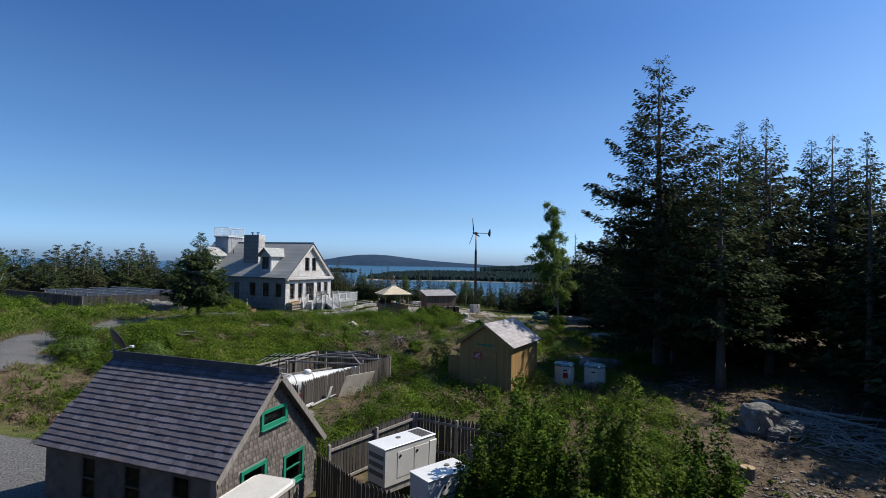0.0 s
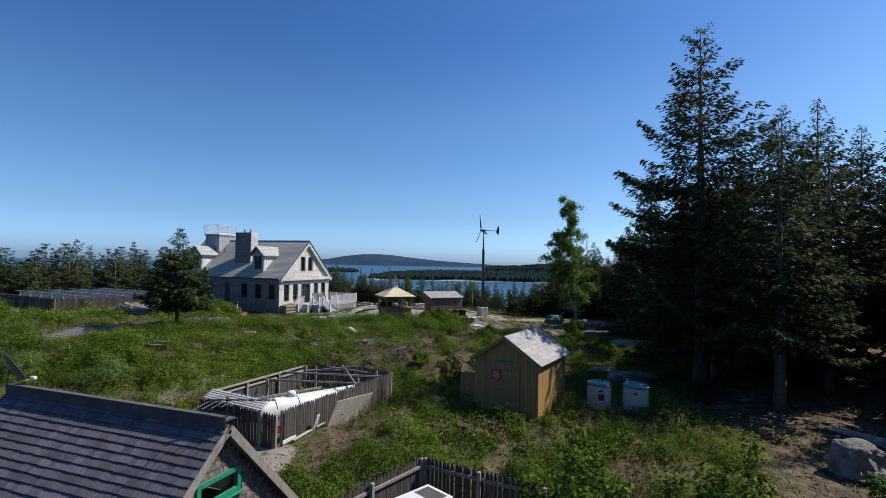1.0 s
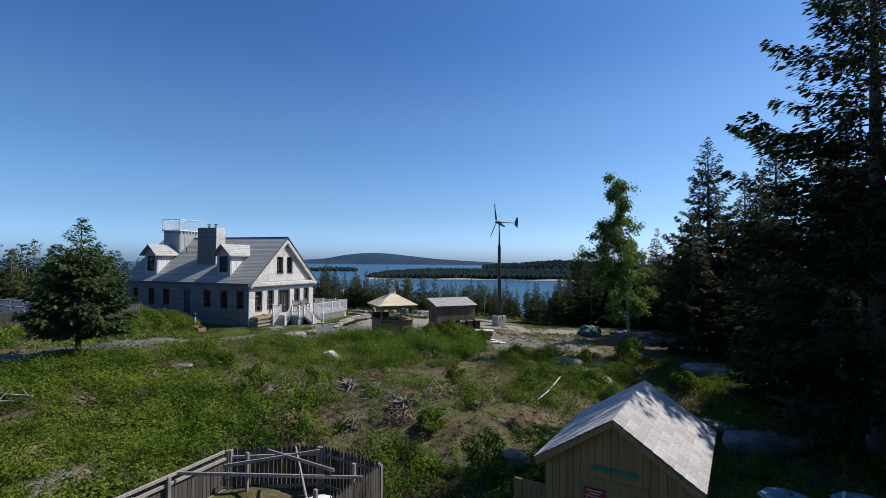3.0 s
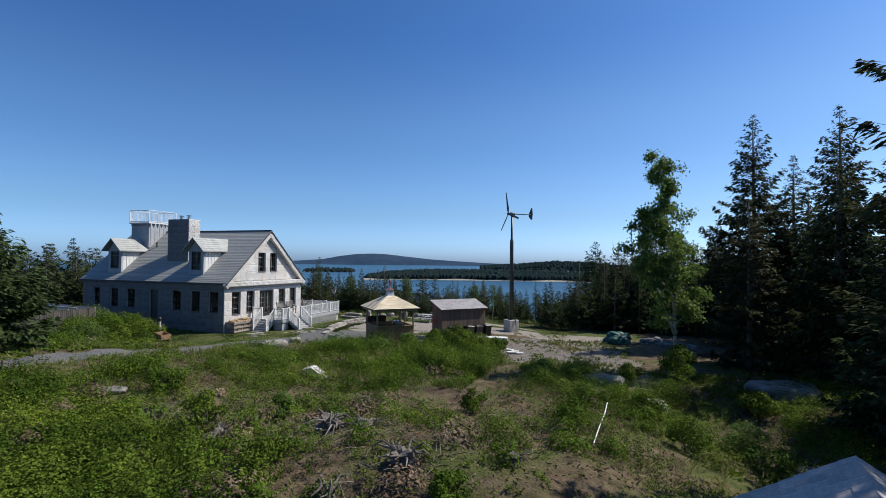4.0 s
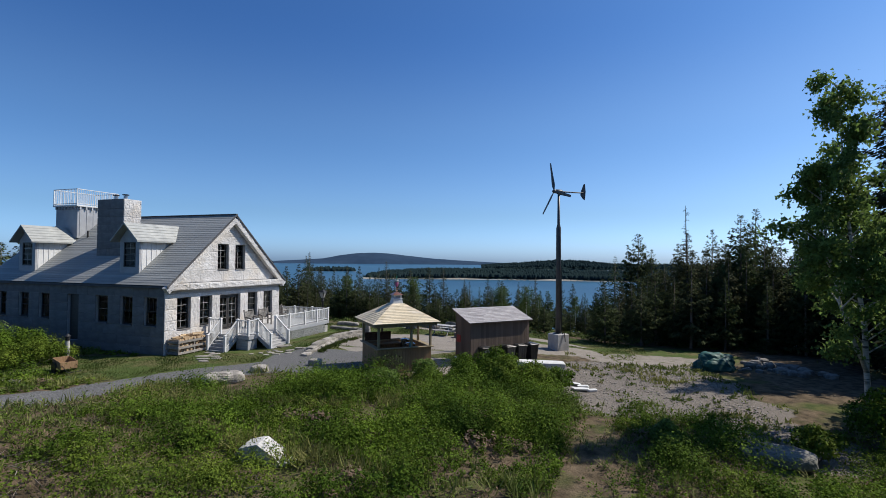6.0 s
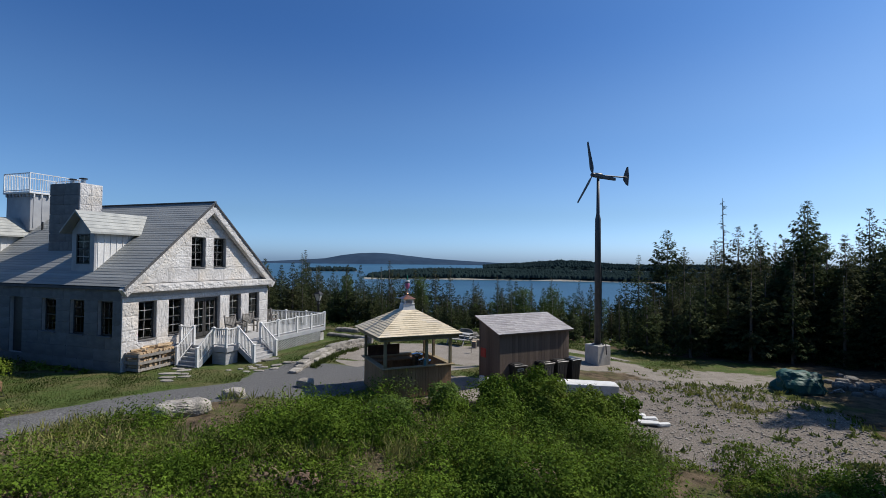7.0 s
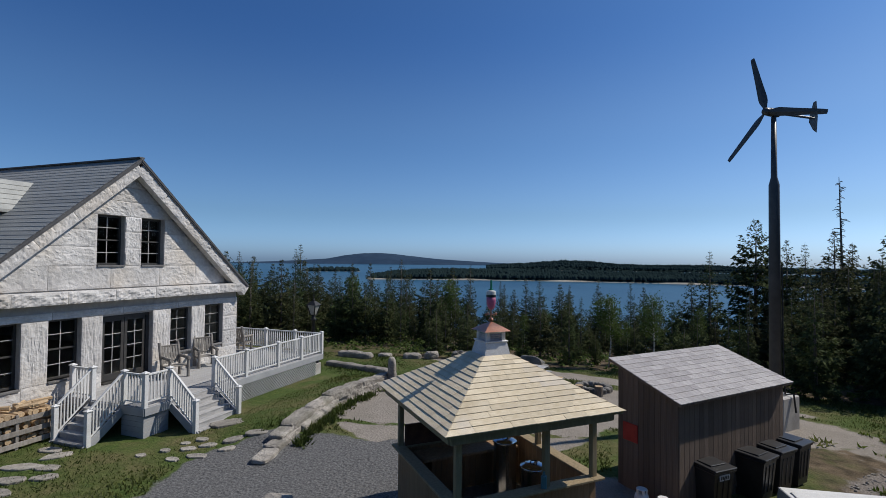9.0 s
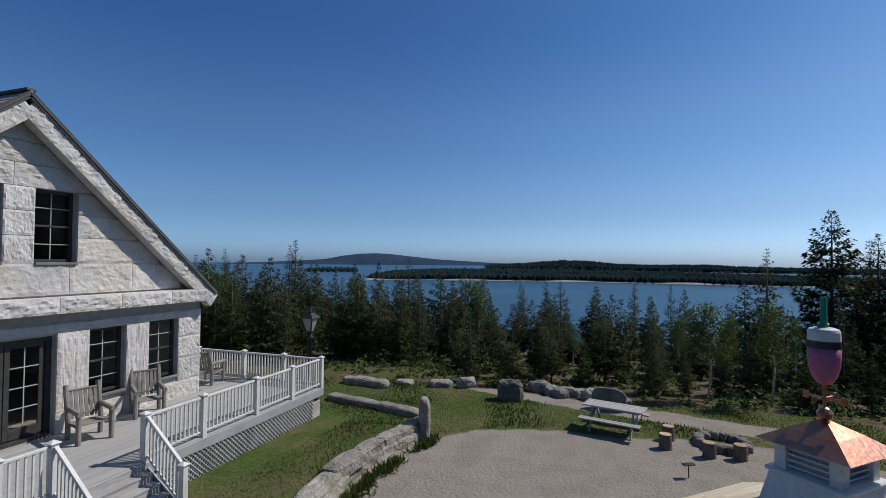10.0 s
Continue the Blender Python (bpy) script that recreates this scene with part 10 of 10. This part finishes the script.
def root_plate(x, y, s, seed):
    """An upturned stump with torn roots."""
    t = thing("uprooted_stump", "torn grey stump with tangled roots", "stump", ground_at(x, y), seed * 40, "uprooted stumps")
    g = Geo()
    g.rock((0, 0, 0.16 * s), (0.30 * s, 0.26 * s, 0.24 * s), seed, 3, 0.9)
    part("stump_wood", g, BARK, t)
    r = random.Random(seed)
    for k in range(24):
        a = r.uniform(0, 6.28)
        L = r.uniform(0.35, 1.0) * s
        zz = r.uniform(0.05, 0.4) * s
        g = Geo()
        g.tube([(0.2 * math.cos(a), 0.2 * math.sin(a), zz), (0.6 * L * math.cos(a + 0.2), 0.6 * L * math.sin(a + 0.2), zz + r.uniform(-0.1, 0.25)), (L * math.cos(a), L * math.sin(a), max(0.02, zz + r.uniform(-0.3, 0.2)))], [0.05 * s, 0.03 * s, 0.01], 5)
        part("root", g, BARK if k % 3 else LOG_GREY, t)


for k, (x, y, s) in enumerate(((-17.6, 30.2, 1.2), (-16.6, 30.8, 0.8), (-14.2, 28.4, 1.0), (-15.6, 26.9, 0.7), (-24.6, 29.6, 0.7), (-11.4, 29.5, 0.6), (-20.6, 28.6, 0.8), (-19.0, 35.5, 0.5))):
    root_plate(x, y, s, k + 1)
g = Geo()
g.tube([(-9.05, 38.6, gz(-9.05, 38.6) + 0.62), (-9.12, 37.0, gz(-9.12, 37.0) + 0.50), (-9.3, 35.0, gz(-9.3, 35.0) + 0.36), (-9.4, 32.6, gz(-9.4, 32.6) + 0.10)], 0.021, 8)
solid("white_pipe", g, WHITE_TRIM, "long white plastic pipe leaning in the weeds", "pipe")


def deadfall(x, y, L, r_, rz, tilt, seed, label="bleached fallen spruce log with stubs"):
    t = thing("fallen_log", label, "log", ground_at(x, y, r_ * 0.9), rz, "fallen logs")
    r = random.Random(seed)
    g = Geo()
    e = math.tan(tilt) * L
    g.tube([(0, 0, 0), (L * 0.4, 0.05, e * 0.4 + 0.03), (L * 0.75, -0.05, e * 0.75), (L, 0.03, e)], [r_, r_ * 0.85, r_ * 0.6, r_ * 0.35], 9)
    part("log_stem", g, DEADWOOD, t)
    for k in range(int(L * 2)):
        s = r.random()
        a = r.uniform(0, 3.14)
        b = r.uniform(0.2, 0.6)
        g = Geo()
        g.tube([(L * s, 0, e * s), (L * s + 0.1, math.cos(a) * b * 0.6, e * s + math.sin(a) * b * 0.6), (L * s + 0.2, math.cos(a) * b, e * s + math.sin(a) * b)], [0.02, 0.014, 0.005], 4)
        part("branch_stub", g, DEADWOOD, t)


deadfall(7.4, 26.4, 5.6, 0.15, -46, 0.03, 1)
deadfall(8.0, 25.2, 5.0, 0.11, -8, 0.03, 2)
deadfall(6.6, 23.6, 3.2, 0.08, -60, 0.02, 3)
deadfall(9.2, 20.8, 4.2, 0.07, 15, 0.02, 4)
deadfall(-30.2, 22.4, 3.2, 0.09, 10, 0.0, 5)
deadfall(-29.4, 21.6, 2.2, 0.06, 25, 0.0, 6)
deadfall(9.5, 19.0, 4.5, 0.09, 40, 0.06, 8)
deadfall(10.2, 22.6, 3.6, 0.07, -45, 0.08, 9)
deadfall(4.8, 31.0, 3.0, 0.07, 35, 0.03, 7)
stump(ground_at(4.8, 16.4), 0.26, 0.42, "grey sawn stump in the clearing")


def brush_pile(x, y, rad, n, seed, label, big=1.0, wood=STICKS):
    """A tangle of dead twigs."""
    r = random.Random(seed)
    g = Geo()
    for k in range(n):
        a, d = r.uniform(0, 6.28), rad * math.sqrt(r.random())
        px, py = x + d * math.cos(a), y + d * math.sin(a)
        z = gz(px, py) + 0.03 + 0.3 * r.random() * (1 - d / rad)
        b = r.uniform(0, 6.28)
        L = r.uniform(0.2, 0.85) * big
        e = r.uniform(-0.1, 0.45)
        m = (px + 0.5 * L * math.cos(b) + r.uniform(-.08, .08), py + 0.5 * L * math.sin(b) + r.uniform(-.08, .08), z + e * L * 0.5)
        g.tube([(px, py, z), m, (px + L * math.cos(b), py + L * math.sin(b), max(gz(px, py), z + e * L * 0.7))], [0.011 * big, 0.008 * big, 0.003 * big], 4, False)
    me = g.mesh("brush_pile")
    me.materials.append(wood)
    tagged(new("brush_pile", me), label, "brush", kind="stuff")


brush_pile(9.0, 21.5, 3.2, 260, 1, "tangle of bleached dead branches in the clearing")
brush_pile(9.3, 21.6, 2.8, 240, 13, "tangle of long bleached branches over the fallen logs", 2.6, DEADWOOD)
brush_pile(5.8, 31.5, 2.2, 140, 2, "dead twigs strewn at the wood's edge")
brush_pile(-17.3, 30.4, 1.8, 110, 3, "dead twigs round the uprooted stump")
brush_pile(-14.5, 27.9, 2.0, 110, 4, "dead twigs on the bank")
brush_pile(-24.5, 30.5, 2.2, 80, 5, "dead twigs among the scrub")
brush_pile(-12.0, 34.0, 4.0, 70, 6, "scattered twigs in the meadow")
brush_pile(-21.0, 34.0, 4.0, 70, 7, "scattered twigs in the meadow")
brush_pile(4.2, 27.6, 2.4, 190, 9, "heap of dead spruce twigs at the wood's edge")
brush_pile(-14.5, 33.2, 5.0, 150, 10, "thin dead sticks on bare meadow soil")
brush_pile(-27.5, 32.6, 2.4, 130, 11, "bleached sticks on bare meadow soil")
brush_pile(-22.8, 14.6, 2.6, 110, 12, "bleached sticks behind the garage")
brush_pile(6.5, 15.5, 2.6, 150, 8, "bleached twigs on stony soil")
bc = Geo()
br_ = random.Random(3)
for k in range(140):
    x, y = br_.gauss(6.2, 1.6), br_.gauss(15.2, 1.6)
    bc.rock((x, y, gz(x, y) + 0.01), (br_.uniform(0.04, 0.12), br_.uniform(0.04, 0.1), br_.uniform(0.03, 0.07)), k, 1, 0.3, br_.uniform(0, 90))
for k in range(3200):
    x, y = br_.uniform(-18, -8), br_.uniform(47, 60)
    if float(zones(np.array(x), np.array(y))[4]) > 0.5:
        bc.rock((x, y, gz(x, y) + 0.005), (br_.uniform(0.02, 0.07), br_.uniform(0.02, 0.06), br_.uniform(0.015, 0.04)), k, 1, 0.3, br_.uniform(0, 90))
part_st = part("loose_stones", bc, PINK_ROCK, None, recalc=False)
tagged(part_st, "loose stones on bare ground", "stones", kind="stuff")

# ---------------------------------------------------------------- fenced solar yard beyond the drive
picket_fence("board_fence", "weathered grey board fence round the solar yard", [(-66.5, 33.4), (-50.0, 30.75), (-46.2, 38.4), (-47.5, 44.0)], 1.3, [1.65, 1.65, 1.62, 1.5], gap=0.175, w=0.165, rails=True, seed=9, inside=1)
sy = thing("solar_frames", "rows of timber frames with dark panels inside the fence", "solar panels", ground_at(-58, 39))
YO = Vector(ground_at(-58, 39))
for k in range(4):
    y0 = 34.6 + 2.6 * k
    g = Geo(YO)
    g.beam((-66 + 0.5 * k, y0 + 2.2, 1.5), (-50 + 1.0 * k, y0 - 0.2, 1.5), 0.08, 0.10)
    part("frame_beam", g, DECK_GREY, sy)
    for j in range(7):
        t = (j + 0.5) / 7
        x, y = -66 + 0.5 * k + (16 + 0.5 * k) * t, y0 + 2.2 - 2.4 * t
        g = Geo(YO)
        g.box((x, y + 0.7, 1.25), (1.9, 1.1, 0.04), Matrix.Rotation(radians(-8), 3, "Z") @ Matrix.Rotation(radians(28), 3, "X"), 0.005)
        part("panel", g, TURB_GREY, sy)
        g = Geo(YO)
        g.box((x, y, (1.45 + gz(x, y)) / 2), (0.09, 0.09, 1.45 - gz(x, y)))
        part("frame_post", g, OLD_BOARD, sy)
